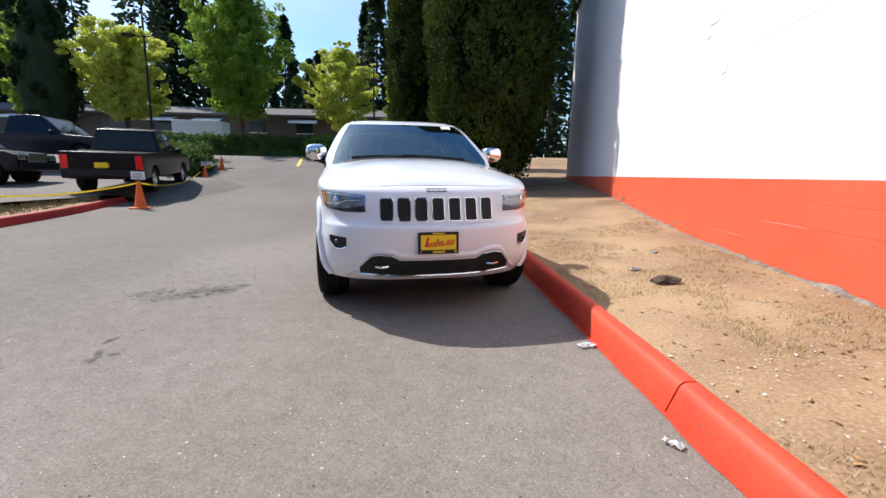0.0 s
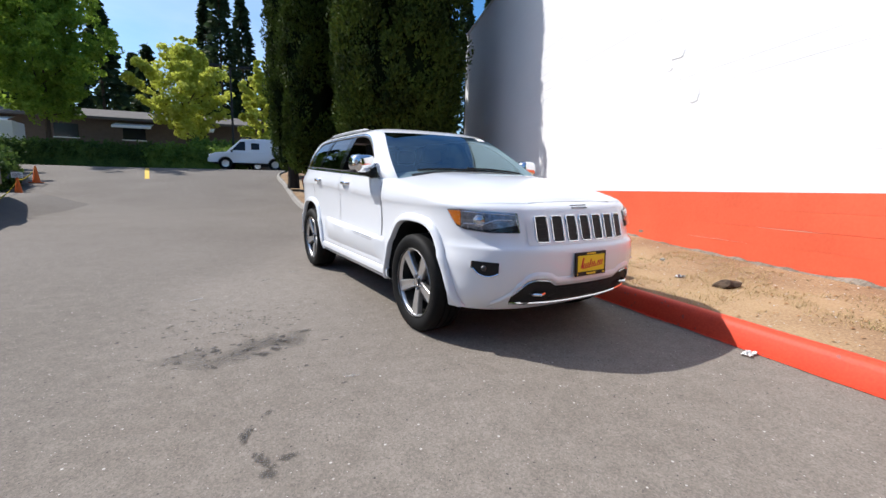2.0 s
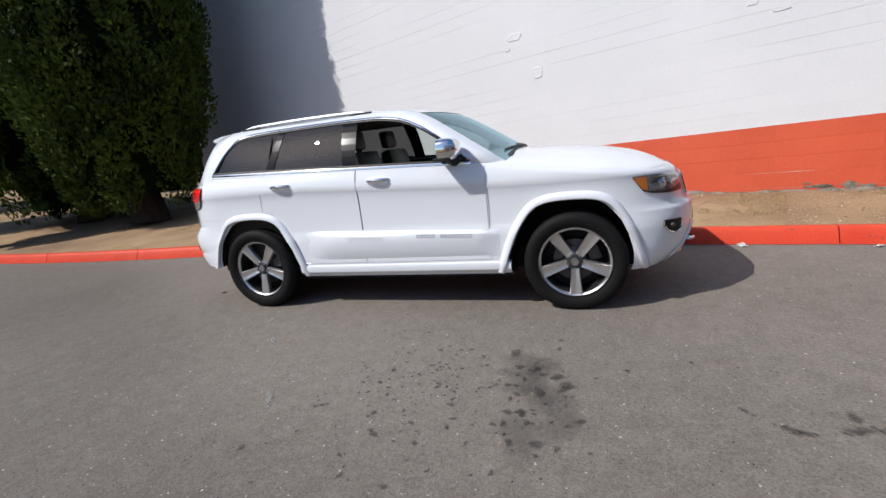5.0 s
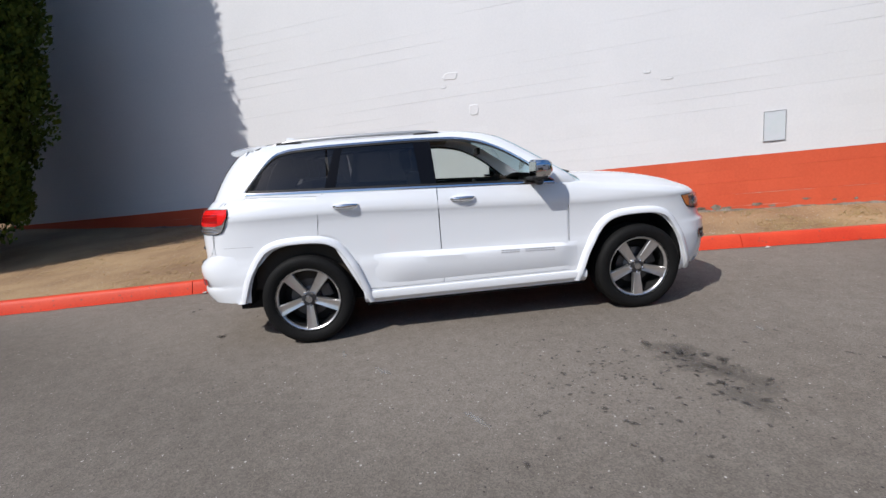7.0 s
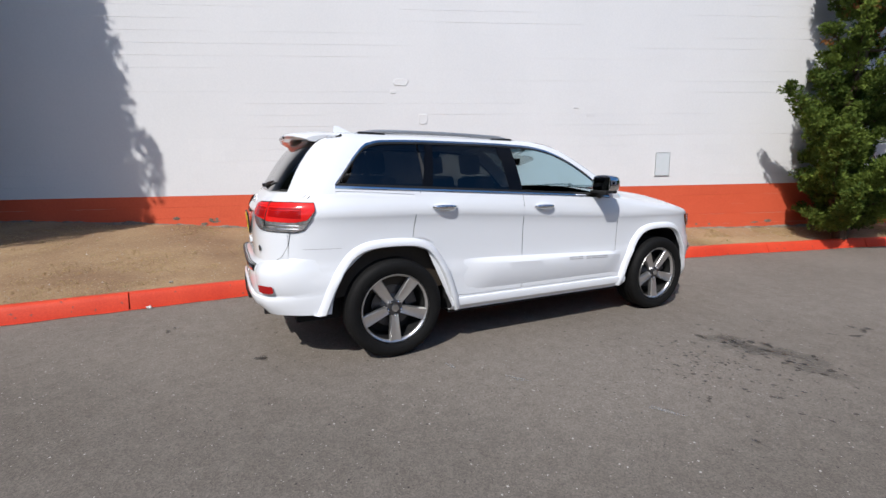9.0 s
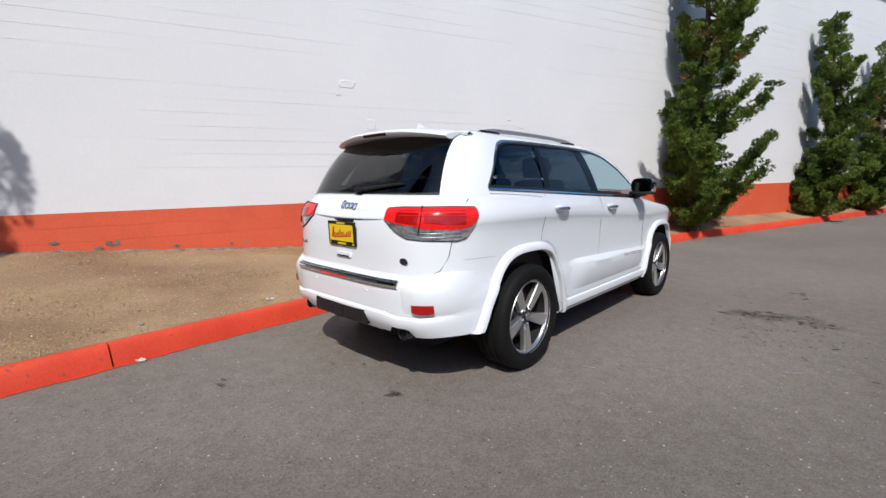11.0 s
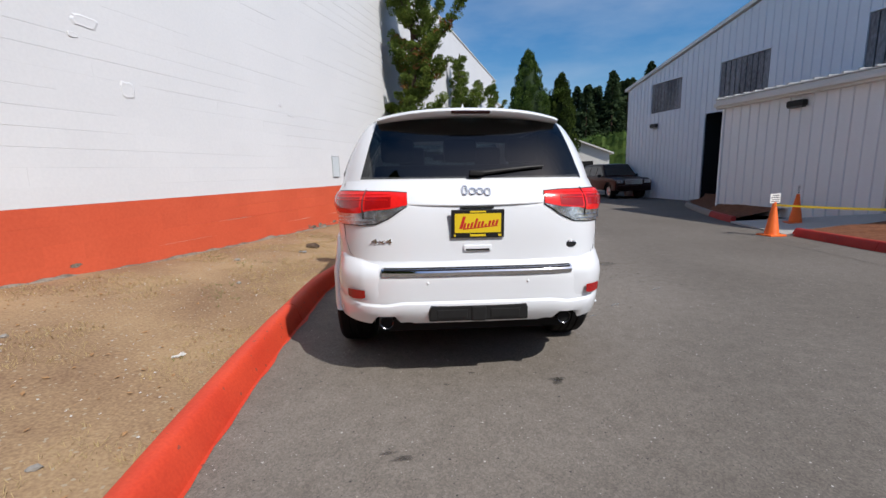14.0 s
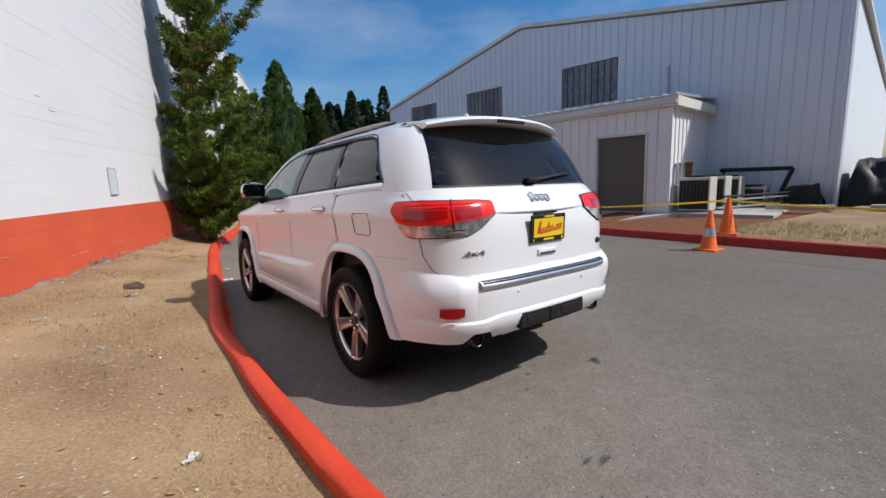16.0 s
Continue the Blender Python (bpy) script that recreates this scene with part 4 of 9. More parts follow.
WINDOWS = [("quarter_window", -1.82, -1.205, 0.10), ("rear_door_window", -1.165, -0.405, -0.03), ("front_door_window", -0.31, 0.69, 0.0)]


def window_pane(x0, x1, side, slant):
    xs = steps((x0, x1, 26))
    rows = []
    for i, x in enumerate(xs):
        t = (x - x0) / (x1 - x0)
        rows.append([])
        for k in range(7):
            sl = slant * (k / 6) * (1 - t)
            xx = min(x + sl, x1)
            a, b = dlo_lo(xx) + 0.016, dlo_hi(xx) - 0.016
            b = max(b, a + 0.001)
            rows[-1].append(gx(xx, a + (b - a) * k / 6, -0.004))
    if side > 0:
        rows = [[Vector((p.x, -p.y, p.z)) for p in r] for r in rows]
    return weld(grid_bm(rows, mirror=False), 0.0003)


def black_pillar(xb0, xb1, xt0, xt1, side, off=0.001):
    rows = []
    for k in range(9):
        t = k / 8
        a, b = xb0 + (xt0 - xb0) * t, xb1 + (xt1 - xb1) * t
        row = []
        for i in range(5):
            x = a + (b - a) * i / 4
            lo, hi = dlo_lo(x), dlo_hi(x)
            row.append(gx(x, lo + (hi - lo) * t, off))
        rows.append(row)
    if side > 0:
        rows = [[Vector((p.x, -p.y, p.z)) for p in r] for r in rows]
    return weld(grid_bm(rows, mirror=False))


def frame_band(fn_in, fn_out, xs, side, off):
    rows = [[gx(x, fn_in(x), off), gx(x, (fn_in(x) + fn_out(x)) / 2, off + 0.003), gx(x, fn_out(x), off)] for x in xs]
    if side > 0:
        rows = [[Vector((p.x, -p.y, p.z)) for p in r] for r in rows]
    return weld(grid_bm(rows, mirror=False))


for sd in (-1, 1):
    for nm, x0, x1, sl in WINDOWS:
        if nm == "front_door_window":
            continue
        ob = part(nm, window_pane(x0, x1, sd, sl), M_winddark, suv, "dark tinted privacy glass", smooth=True, angle=180)
        ob.visible_shadow = False
    part("window_pillar", black_pillar(-1.23, -1.14, -1.12, -1.06, sd), M_gloss, suv, "gloss black window pillar")
    part("window_pillar", black_pillar(-0.42, -0.29, -0.46, -0.31, sd), M_gloss, suv, "gloss black window pillar")
    part("window_seal", frame_band(lambda x: dlo_hi(x) - 0.022, lambda x: dlo_hi(x), steps((-1.875, 0.71, 90)), sd, 0.001), M_black, suv)
    part("window_seal", frame_band(lambda x: dlo_lo(x) + 0.024, lambda x: dlo_lo(x), steps((-1.875, 0.71, 40)), sd, 0.001), M_black, suv)
    part("window_moulding", frame_band(lambda x: dlo_lo(x) - 0.014, lambda x: dlo_lo(x) + 0.006, steps((-1.88, 0.72, 40)), sd, 0.003), M_chrome, suv, "bright window moulding", smooth=True)
    part("window_moulding", frame_band(lambda x: dlo_hi(x) - 0.004, lambda x: dlo_hi(x) + 0.012, steps((-1.88, 0.72, 90)), sd, 0.003), M_chrome, suv, "bright window moulding", smooth=True)
# the left front window is up, the right one is down
_ob = part("front_door_window", window_pane(-0.31, 0.69, 1, 0.0), M_windclear, suv, "raised clear window", smooth=True, angle=180)
_ob.visible_shadow = False


def on_tail(y, z, off=0.0):
    if z > 1.275:
        w = smooth_table(GW, z)
        return gh(("R", math.asin(min(1, (abs(y) / w) ** (GNR / 2)))), z, off)
    return sk(ry(y, z), z, off)


def face_patch(fn, ys, lo, hi, nz=6, off=0.0):
    """A patch over the nose or tail for signed y."""
    rows = []
    for y in ys:
        a, b = lo(y), hi(y)
        r = []
        for k in range(nz + 1):
            p = fn(abs(y), a + (b - a) * k / nz, off)
            r.append(Vector((p.x, math.copysign(abs(p.y), y) if y else 0.0, p.z)))
        rows.append(r)
    return weld(grid_bm(rows, mirror=False), 0.0003)


def on_nose(y, z, off=0.0):
    return sk(fy(y, z), z, off)


def rear_glass_edge(z):
    return lerp_table([(1.27, 0.70), (1.67, 0.60)], z)


def tail_window(off, grow=0.0):
    rows = []
    for k in range(13):
        z = 1.272 - grow + (1.675 + grow - 1.272 + grow) * k / 12
        e = rear_glass_edge(z) + grow
        row = []
        for i in range(25):
            y = -e + 2 * e * i / 24
            p = on_tail(abs(y), max(z, 1.2751), off)
            row.append(Vector((p.x, math.copysign(abs(p.y), y), z)))
        rows.append(row)
    return weld(grid_bm(rows, mirror=False))


tailgate = part("tailgate", face_patch(on_tail, steps((-0.80, 0.80, 40)), lambda y: 0.775, lambda y: 1.262, 14, 0.003), M_paint, suv, smooth=True, angle=50)
_ob = part("rear_window", tail_window(0.006), M_winddark, tailgate, "dark tinted rear window", smooth=True, angle=180)
_ob.visible_shadow = False


def spoiler():
    """Roof spoiler: a thick lip, curved down at both ends, with a shallow notch for the lamp."""
    rows = []
    for k in range(37):
        y = -0.60 + 1.20 * k / 36
        u = abs(y) / 0.60
        xr = -2.125 + 0.11 * u**3
        zt = 1.718 - 0.050 * u**2.4
        xf, zf = -1.78, 1.750 - 0.066 * u**2.2
        h = 0.050 - 0.014 * u**4
        prof = [(xf, zf), ((xf + xr) / 2, (zf + zt) / 2 + 0.008), (xr + 0.03, zt), (xr + 0.006, zt - 0.008), (xr, zt - 0.020), (xr + 0.010, zt - h + 0.008), (xr + 0.035, zt - h), (xr + 0.12, zt - h + 0.004), (xf - 0.06, zt - h - 0.004), (xf, zf - 0.06)]
        rows.append([Vector((x, y, z)) for x, z in prof])
    bm = grid_bm(rows, mirror=False)
    for r in (rows[0], rows[-1]):
        bm.faces.new([bm.verts.new(p) for p in r])
    return weld(bm)


part("spoiler", spoiler(), M_paint, suv, "white roof spoiler", smooth=True, angle=50)
part("brake_lamp", box_bm((-2.128, -0.125, 1.676), (-2.09, 0.125, 1.697), 0.006), M_brakelamp, suv, "dark red high brake lamp")
bm = bmesh.new()
add_tube(bm, [(-2.27, -0.02, 1.30), (-2.268, -0.18, 1.318), (-2.255, -0.34, 1.335), (-2.245, -0.44, 1.342)], [0.015, 0.012, 0.010, 0.006], 8)
add_box(bm, (-2.295, -0.06, 1.288), (-2.255, 0.03, 1.318), bevel=0.010)
part("rear_wiper", bm, M_black, suv, "black rear wiper", smooth=True)

# ---- doors, flares, sills ----


def flank_patch(xs, lo, hi, off, side, nz=14, cap=True):
    rows = []
    for x in xs:
        a, b = lo(x), hi(x)
        rows.append([flank(x, min(max(z - lean(x, z), a), b), off) for z in (a, 0.36, 0.42, 0.48, 0.55, 0.60, 0.655, 0.70, 0.745, 0.80, 0.92, 0.98, 1.03, 1.045, 1.06, 1.10, 1.15, 1.20, b + 0.06)])
    if side > 0:
        rows = [[Vector((p.x, -p.y, p.z)) for p in r] for r in rows]
    return weld(grid_bm(rows, mirror=False), 0.0003)


def door_lo(x):
    return 0.43


def rear_door_lo(x):
    z = 0.43
    a = arch_z(x, AXR, 0.07)
    return max(z, a) if a else z


def crease_line(pts, side, off=0.0040, w=0.0016):
    """A shut line: a thin dark bead along skin points (x, z)."""
    bm = bmesh.new()
    p = [flank(x, z, off - 0.004) for x, z in pts]
    if side > 0:
        p = [Vector((q.x, -q.y, q.z)) for q in p]
    add_tube(bm, p, w, 5)
    return bm


def handle(side):
    bm = bmesh.new()
    rows = []
    n = 14
    for i in range(n + 1):
        t = i / n
        x = -0.105 + 0.21 * t
        out = 0.036 * math.sin(math.pi * t) ** 0.45
        h = 0.017 * (0.55 + 0.45 * math.sin(math.pi * t) ** 0.6)
        ring = []
        for k in range(10):
            a = math.tau * k / 10
            ring.append(Vector((x, -out - 0.010 * math.cos(a), h * math.sin(a))))
        rows.append(ring + [ring[0]])
    grid_bm(rows, mirror=False, bm=bm)
    weld(bm)
    return bm


def handle_cup(side):
    bm = bmesh.new()
    bmesh.ops.create_uvsphere(bm, u_segments=16, v_segments=8, radius=1.0, matrix=Matrix.Diagonal((0.105, 0.012, 0.032, 1)))
    return bm


for sd in (-1, 1):
    fd = part("front_door", flank_patch(steps((-0.288, 0.82, 24)), door_lo, lambda x: shoulder(x) - 0.012, 0.004, sd), M_paint, suv, smooth=True, angle=40)
    rdoor = part("rear_door", flank_patch(steps((-1.295, -1.0, 16), (-1.0, -0.300, 12)), rear_door_lo, lambda x: shoulder(x) - 0.012, 0.004, sd), M_paint, suv, smooth=True, angle=40)
    part("shut_line", crease_line([(-0.294, z) for z in (0.43, 0.6, 0.75, 0.95, 1.05, 1.15, 1.24)], sd), M_badge, suv)
    part("shut_line", crease_line([(0.805, 0.43), (0.825, 0.6), (0.835, 0.8), (0.832, 1.0), (0.815, 1.12), (0.785, 1.195)], sd), M_badge, suv)
    part("shut_line", crease_line([(-1.318, 0.93), (-1.312, 1.0), (-1.298, 1.1), (-1.268, 1.2), (-1.245, 1.27)], sd), M_badge, suv)
    part("shut_line", crease_line([(x, 0.43) for x in steps((-0.95, 0.795, 12))], sd, w=0.002), M_badge, suv)
    for d, hx, hz in ((rdoor, -1.06, 1.155), (fd, -0.085, 1.135)):
        h = part("door_handle", handle(sd), M_chrome, d, "chrome door handle", smooth=True, angle=60)
        p = flank(hx, hz, 0.004)
        h.matrix_local = Matrix.Translation((p.x, p.y * -sd, p.z)) @ Matrix.Diagonal((1, -sd, 1, 1))
        c = part("handle_recess", handle_cup(sd), M_paint, d, smooth=True, angle=180)
        c.matrix_local = Matrix.Translation((p.x, p.y * -sd, p.z))
    # sill trim
    bm = bmesh.new()
    rows = []
    for x in steps((-0.99, 0.98, 16)):
        w = smooth_table(WIDE, 0.40)
        rows.append([Vector((x, -sd * -q, z)) for q, z in ((w - 0.02, 0.415), (w + 0.014, 0.405), (w + 0.020, 0.385), (w + 0.012, 0.345), (w - 0.03, 0.305), (w - 0.10, 0.30))])
    grid_bm(rows, mirror=False, bm=bm)
    part("sill", weld(bm), M_paint, suv, smooth=True, angle=30)
    # lower door moulding, a raised wedge
    bm = bmesh.new()
    rows = []
    for x in steps((-0.90, 0.90, 26)):
        t = min(1, (x + 0.90) / 0.25, max(0.0, (0.865 - x) / 0.10))
        zt = 0.735 - 0.055 * (x + 0.9) / 1.7
        q = [flank(x, zt, 0.001), flank(x, zt - 0.030, 0.001 + 0.029 * t), flank(x, zt - 0.05, 0.001 + 0.033 * t), flank(x, 0.60, 0.001 + 0.031 * t), flank(x, 0.525, 0.001 + 0.027 * t), flank(x, 0.455, 0.001)]
        rows.append([Vector((p.x, p.y * -sd, p.z)) for p in q])
    grid_bm(rows, mirror=False, bm=bm)
    part("door_moulding", weld(bm), M_paint, suv, smooth=True, angle=30)

# lettering strips on the doors and tailgate


def text_part(name, body, size, m, material, parent, depth=0.003, shear=0.0, offset=0.0, align="CENTER", label="", sx=1.0):
    cu = bpy.data.curves.new(name, "FONT")
    cu.body, cu.size, cu.extrude, cu.shear, cu.offset = body, size, depth, shear, offset
    cu.align_x, cu.align_y = align, "CENTER"
    tmp = bpy.data.objects.new(name, cu)
    dg = bpy.context.evaluated_depsgraph_get()
    me = bpy.data.meshes.new_from_object(tmp.evaluated_get(dg))
    bpy.data.objects.remove(tmp)
    me.materials.clear()
    me.materials.append(material)
    ob = new(name, me)
    ob.parent = parent
    ob.matrix_local = m @ Matrix.Diagonal((sx, 1, 1, 1))
    if label:
        ob["label"] = label
    return ob


RIGHT_UP = Matrix(((1, 0, 0, 0), (0, 0, -1, 0), (0, 1, 0, 0), (0, 0, 0, 1)))     # text facing -y
LEFT_UP = Matrix(((-1, 0, 0, 0), (0, 0, 1, 0), (0, 1, 0, 0), (0, 0, 0, 1)))      # text facing +y
BACK_UP = Matrix(((0, 0, -1, 0), (-1, 0, 0, 0), (0, 1, 0, 0), (0, 0, 0, 1)))     # text facing -x
FRONT_UP = Matrix(((0, 0, 1, 0), (1, 0, 0, 0), (0, 1, 0, 0), (0, 0, 0, 1)))      # text facing +x


def bar_badge(widths, h, m, material, label):
    """A badge as a row of plain bars; a negative width is a gap."""
    root = new("badge")
    root.parent = suv
    root.matrix_local = m
    root["label"] = label
    total = sum(abs(w) for w in widths) + 0.008 * (len(widths) - 1)
    x = -total / 2
    for k, w in enumerate(widths):
        if w > 0:
            bm = bmesh.new()
            if h > 0.05:
                add_box(bm, (x, -h / 2, -0.006), (x + w, h / 2, 0.005), bevel=0.004)
            else:
                for y in (-0.38 * h, 0.38 * h):
                    add_box(bm, (x, y - 0.09 * h, -0.004), (x + w, y + 0.09 * h, 0.002))
            part("badge_bar", bm, material, root)
        x += abs(w) + 0.008
    return root


def arch_curve(cx, n=56):
    """Points and outward directions along a wheel opening, from its front foot over the top to its rear foot."""
    ds = [0.545 * math.sin(math.pi / 2 * k / (n // 2)) for k in range(n // 2 + 1)]
    half = [(d, smooth_table(ARCH, d)) for d in ds]
    pts = [(d * arch_side(d, cx), z) for d, z in reversed(half)] + [(-d, z) for d, z in half[1:]]
    out = []
    for k, (d, z) in enumerate(pts):
        a, b = pts[max(k - 1, 0)], pts[min(k + 1, len(pts) - 1)]
        t = Vector((b[0] - a[0], b[1] - a[1])).normalized()
        out.append((d, z, t.y, -t.x))
    return out


def flares():
    """Arch mouldings, one for each wheel, and the dark wheel wells."""
    for sd in (-1, 1):
        for cx in (AXF, AXR):
            rows = []
            for d, zc, nx, nz in arch_curve(cx):
                def at(r, off):
                    x, z = cx + d + nx * r, zc + nz * r
                    z = max(z, 0.40 if x < -1.75 else 0.305)
                    p = flank(max(min(x, 2.25), -2.3), z, off)
                    return Vector((p.x, p.y * -sd, p.z))
                rows.append([at(0.062, 0.001), at(0.058, 0.012), at(0.046, 0.024), at(0.024, 0.034), at(0.008, 0.033), at(0.001, 0.024), at(0.0, 0.010), at(0.0, 0.010) + Vector((0, -sd * 0.022, 0))])
            part("wheel_arch_flare", weld(grid_bm(rows, mirror=False)), M_paint, suv, "white arch flare", smooth=True, angle=45)
            part("arch_liner", weld(grid_bm([[r[-1], r[-1] + Vector((0, -sd * 0.16, 0))] for r in rows], mirror=False)), M_void, suv, "black wheel arch liner")
            ring = [(cx + 0.53 * math.cos(math.pi * (-0.02 + 1.04 * k / 20)) * (1.0 if cx < 0 or k > 10 else 0.92), HUB - 0.01 + 0.53 * math.sin(math.pi * (-0.02 + 1.04 * k / 20))) for k in range(21)]
            bm = grid_bm([[Vector((x, sd * y, z)) for y in (0.50, 0.65, 0.80)] for x, z in ring], mirror=False)
            bm.faces.new([bm.verts.new((x, sd * 0.50, z)) for x, z in ring])
            part("wheel_well", bm, M_void, suv)


flares()
bm = bmesh.new()
add_box(bm, (-2.15, -0.60, 0.27), (2.05, 0.60, 0.45))
add_box(bm, (-0.98, -0.86, 0.27), (0.98, 0.86, 0.45))
add_box(bm, (2.0, -0.50, 0.31), (2.12, 0.50, 0.40))
part("underbody", bm, M_void, suv)

# ---- wheels ----


def wheel(m, side):
    w = new("wheel")
    w.parent = suv
    w.matrix_local = m
    R, hw = 0.386, 0.130
    prof = [(0.268, -0.105), (0.290, -0.122), (0.330, -0.134), (0.362, -0.126), (0.378, -0.108)]
    tread = []
    for k in range(9):
        y = -0.100 + 0.200 * k / 8
        tread.append((R - 0.5 * (y / 0.16) ** 2 * 0.02, y))
    groove = []
    for r, y in tread:
        groove.append((r, y))
        if abs(abs(y) - 0.05) < 0.02 or abs(y) < 0.02:
            groove += [(r - 0.009, y + 0.002), (r - 0.009, y + 0.010), (r, y + 0.012)]
    prof += groove + [(0.378, 0.108), (0.362, 0.126), (0.330, 0.134), (0.290, 0.122), (0.268, 0.105), (0.268, -0.105)]
    part("tyre", lathe_bm(prof, 72, "y"), M_tyre, w, smooth=True, angle=40)
    rim = part("rim", lathe_bm([(0.270, -0.118), (0.274, -0.112), (0.272, -0.104), (0.258, -0.098), (0.252, -0.085), (0.245, 0.0), (0.250, 0.10), (0.268, 0.11)], 64, "y"), M_rim, w, "polished alloy rim", smooth=True, angle=50)
    part("barrel", lathe_bm([(0.2515, -0.080), (0.240, 0.02), (0.235, 0.06), (0.0005, 0.06)], 48, "y"), M_black, rim, smooth=True)
    # five broad spokes
    for k in range(5):
        bm = bmesh.new()
        rows = []
        n = 12
        for i in range(n + 1):
            t = i / n
            r = 0.045 + (0.262 - 0.045) * t
            hwid = 0.030 + 0.004 * math.sin(math.pi * t) + 0.020 * t**2.0
            y = -0.070 - 0.030 * t**0.7
            rows.append([Vector((-hwid, y + 0.040, r)), Vector((-hwid, y + 0.006, r)), Vector((-hwid * 0.86, y - 0.002, r)), Vector((-hwid * 0.30, y + 0.004, r)), Vector((0, y + 0.006, r)),
                         Vector((hwid * 0.30, y + 0.004, r)), Vector((hwid * 0.86, y - 0.002, r)), Vector((hwid, y + 0.006, r)), Vector((hwid, y + 0.040, r))])
        grid_bm(rows, mirror=False, bm=bm)
        weld(bm)
        bmesh.ops.rotate(bm, verts=bm.verts, matrix=Matrix.Rotation(math.tau * k / 5 + math.pi, 3, "Y"))
        part("spoke", bm, M_rim, rim, smooth=True, angle=30)
    part("hub", lathe_bm([(0.072, -0.045), (0.072, -0.066), (0.060, -0.074), (0.034, -0.074), (0.033, -0.084), (0.028, -0.087), (0.0005, -0.087)], 32, "y"), M_rimdark, rim, smooth=True, angle=40)
    part("hub_cap", lathe_bm([(0.031, -0.083), (0.029, -0.0895), (0.0005, -0.0905)], 24, "y"), M_satin, rim, "silver centre cap", smooth=True)
    for k in range(5):
        a = math.tau * (k + 0.5) / 5
        bm = lathe_bm([(0.012, -0.05), (0.012, -0.082), (0.008, -0.086), (0.0005, -0.086)], 6, "y")
        bmesh.ops.translate(bm, verts=bm.verts, vec=(0.057 * math.sin(a), 0, 0.057 * math.cos(a)))
        part("lug_nut", bm, M_chrome, rim)
    part("brake_disc", lathe_bm([(0.165, -0.005), (0.165, 0.02), (0.06, 0.02), (0.06, -0.03), (0.0005, -0.03), (0.06, -0.03), (0.10, -0.005), (0.165, -0.005)], 40, "y"), M_rimdark, w, "dark grey brake disc")
    part("brake_caliper", box_bm((-0.06, -0.03, 0.10), (0.06, 0.045, 0.20), 0.02, Matrix.Rotation(radians(70 * side), 4, "Y")), M_rimdark, w)
    return w


for cx in (AXF, AXR):
    wheel(Matrix.Translation((cx, -0.822, HUB)), 1)
    wheel(Matrix.Translation((cx, 0.822, HUB)) @ Matrix.Rotation(math.pi, 4, "Z"), -1)

# ---- nose ----


def nose_strip(path, width, off, material, name, parent=suv, label="", closed=False):
    """A bright or dark bead that follows points (signed y, z) on the nose."""
    bm = bmesh.new()
    pts = []
    for y, z in path:
        p = on_nose(abs(y), z, off)
        pts.append(Vector((p.x, math.copysign(abs(p.y), y), p.z)))
    add_tube(bm, pts, width, 6)
    return part(name, bm, material, parent, label, smooth=True)


grille = part("grille", face_patch(on_nose, steps((-0.50, 0.50, 40)), lambda y: 0.765, lambda y: 0.985, 5, 0.004), M_paint, suv, smooth=True)
for k in range(7):
    yc = (k - 3) * 0.1305
    hw = 0.0475
    fr = []
    for t in range(25):
        a = math.tau * t / 24
        fr.append((yc + hw * math.copysign(abs(math.cos(a)) ** 0.28, math.cos(a)), 0.872 + 0.087 * math.copysign(abs(math.sin(a)) ** 0.28, math.sin(a))))
    slot = part("grille_slot", face_patch(on_nose, steps((yc - hw * 0.98, yc + hw * 0.98, 4)), lambda y: 0.788, lambda y: 0.956, 6, 0.0065), M_black, grille, "black mesh grille opening")
    nose_strip(fr, 0.0055, 0.009, M_chrome, "slot_ring", slot, "chrome ring")
    for q in range(5):
        zz = 0.810 + 0.031 * q
        nose_strip([(yc - hw * 0.95, zz), (yc, zz), (yc + hw * 0.95, zz)], 0.0025, 0.0075, M_black, "mesh_bar", slot)
bar_badge((0.034, 0.034, 0.034, 0.034), 0.030, Matrix.Translation((2.250, 0, 1.018)) @ FRONT_UP @ pose(0, 0, 0, -40, 0, 0), M_badge, "small dark hood badge")
# headlamps


def corner_patch(s_at, n, lo, hi, off, nz=5, tail=False):
    """Patch on a corner: s_at(t, z) gives the skin sample for t in 0..1."""
    rows = []
    for i in range(n + 1):
        t = i / n
        a, b = lo(t), hi(t)
        rows.append([sk(s_at(t, a + (b - a) * k / nz), a + (b - a) * k / nz, off) for k in range(nz + 1)])
    return rows


def both(rows, side):
    return [[Vector((p.x, p.y * -side, p.z)) for p in r] for r in rows]


def hl_s(t, z):
    """Headlamp run: from beside the grille (t = 0) round to the fender (t = 1)."""
    a, b = fy(0.545, z)[1], fx(1.875, z)[1]
    return ("F", a + (b - a) * t)


def hl_lo(t):
    return lerp_table([(0, 0.848), (0.35, 0.846), (0.72, 0.862), (0.86, 0.885), (1.0, 0.985)], t)


def hl_hi(t):
    return lerp_table([(0, 0.978), (0.4, 0.988), (0.8, 0.998), (1.0, 0.996)], t)


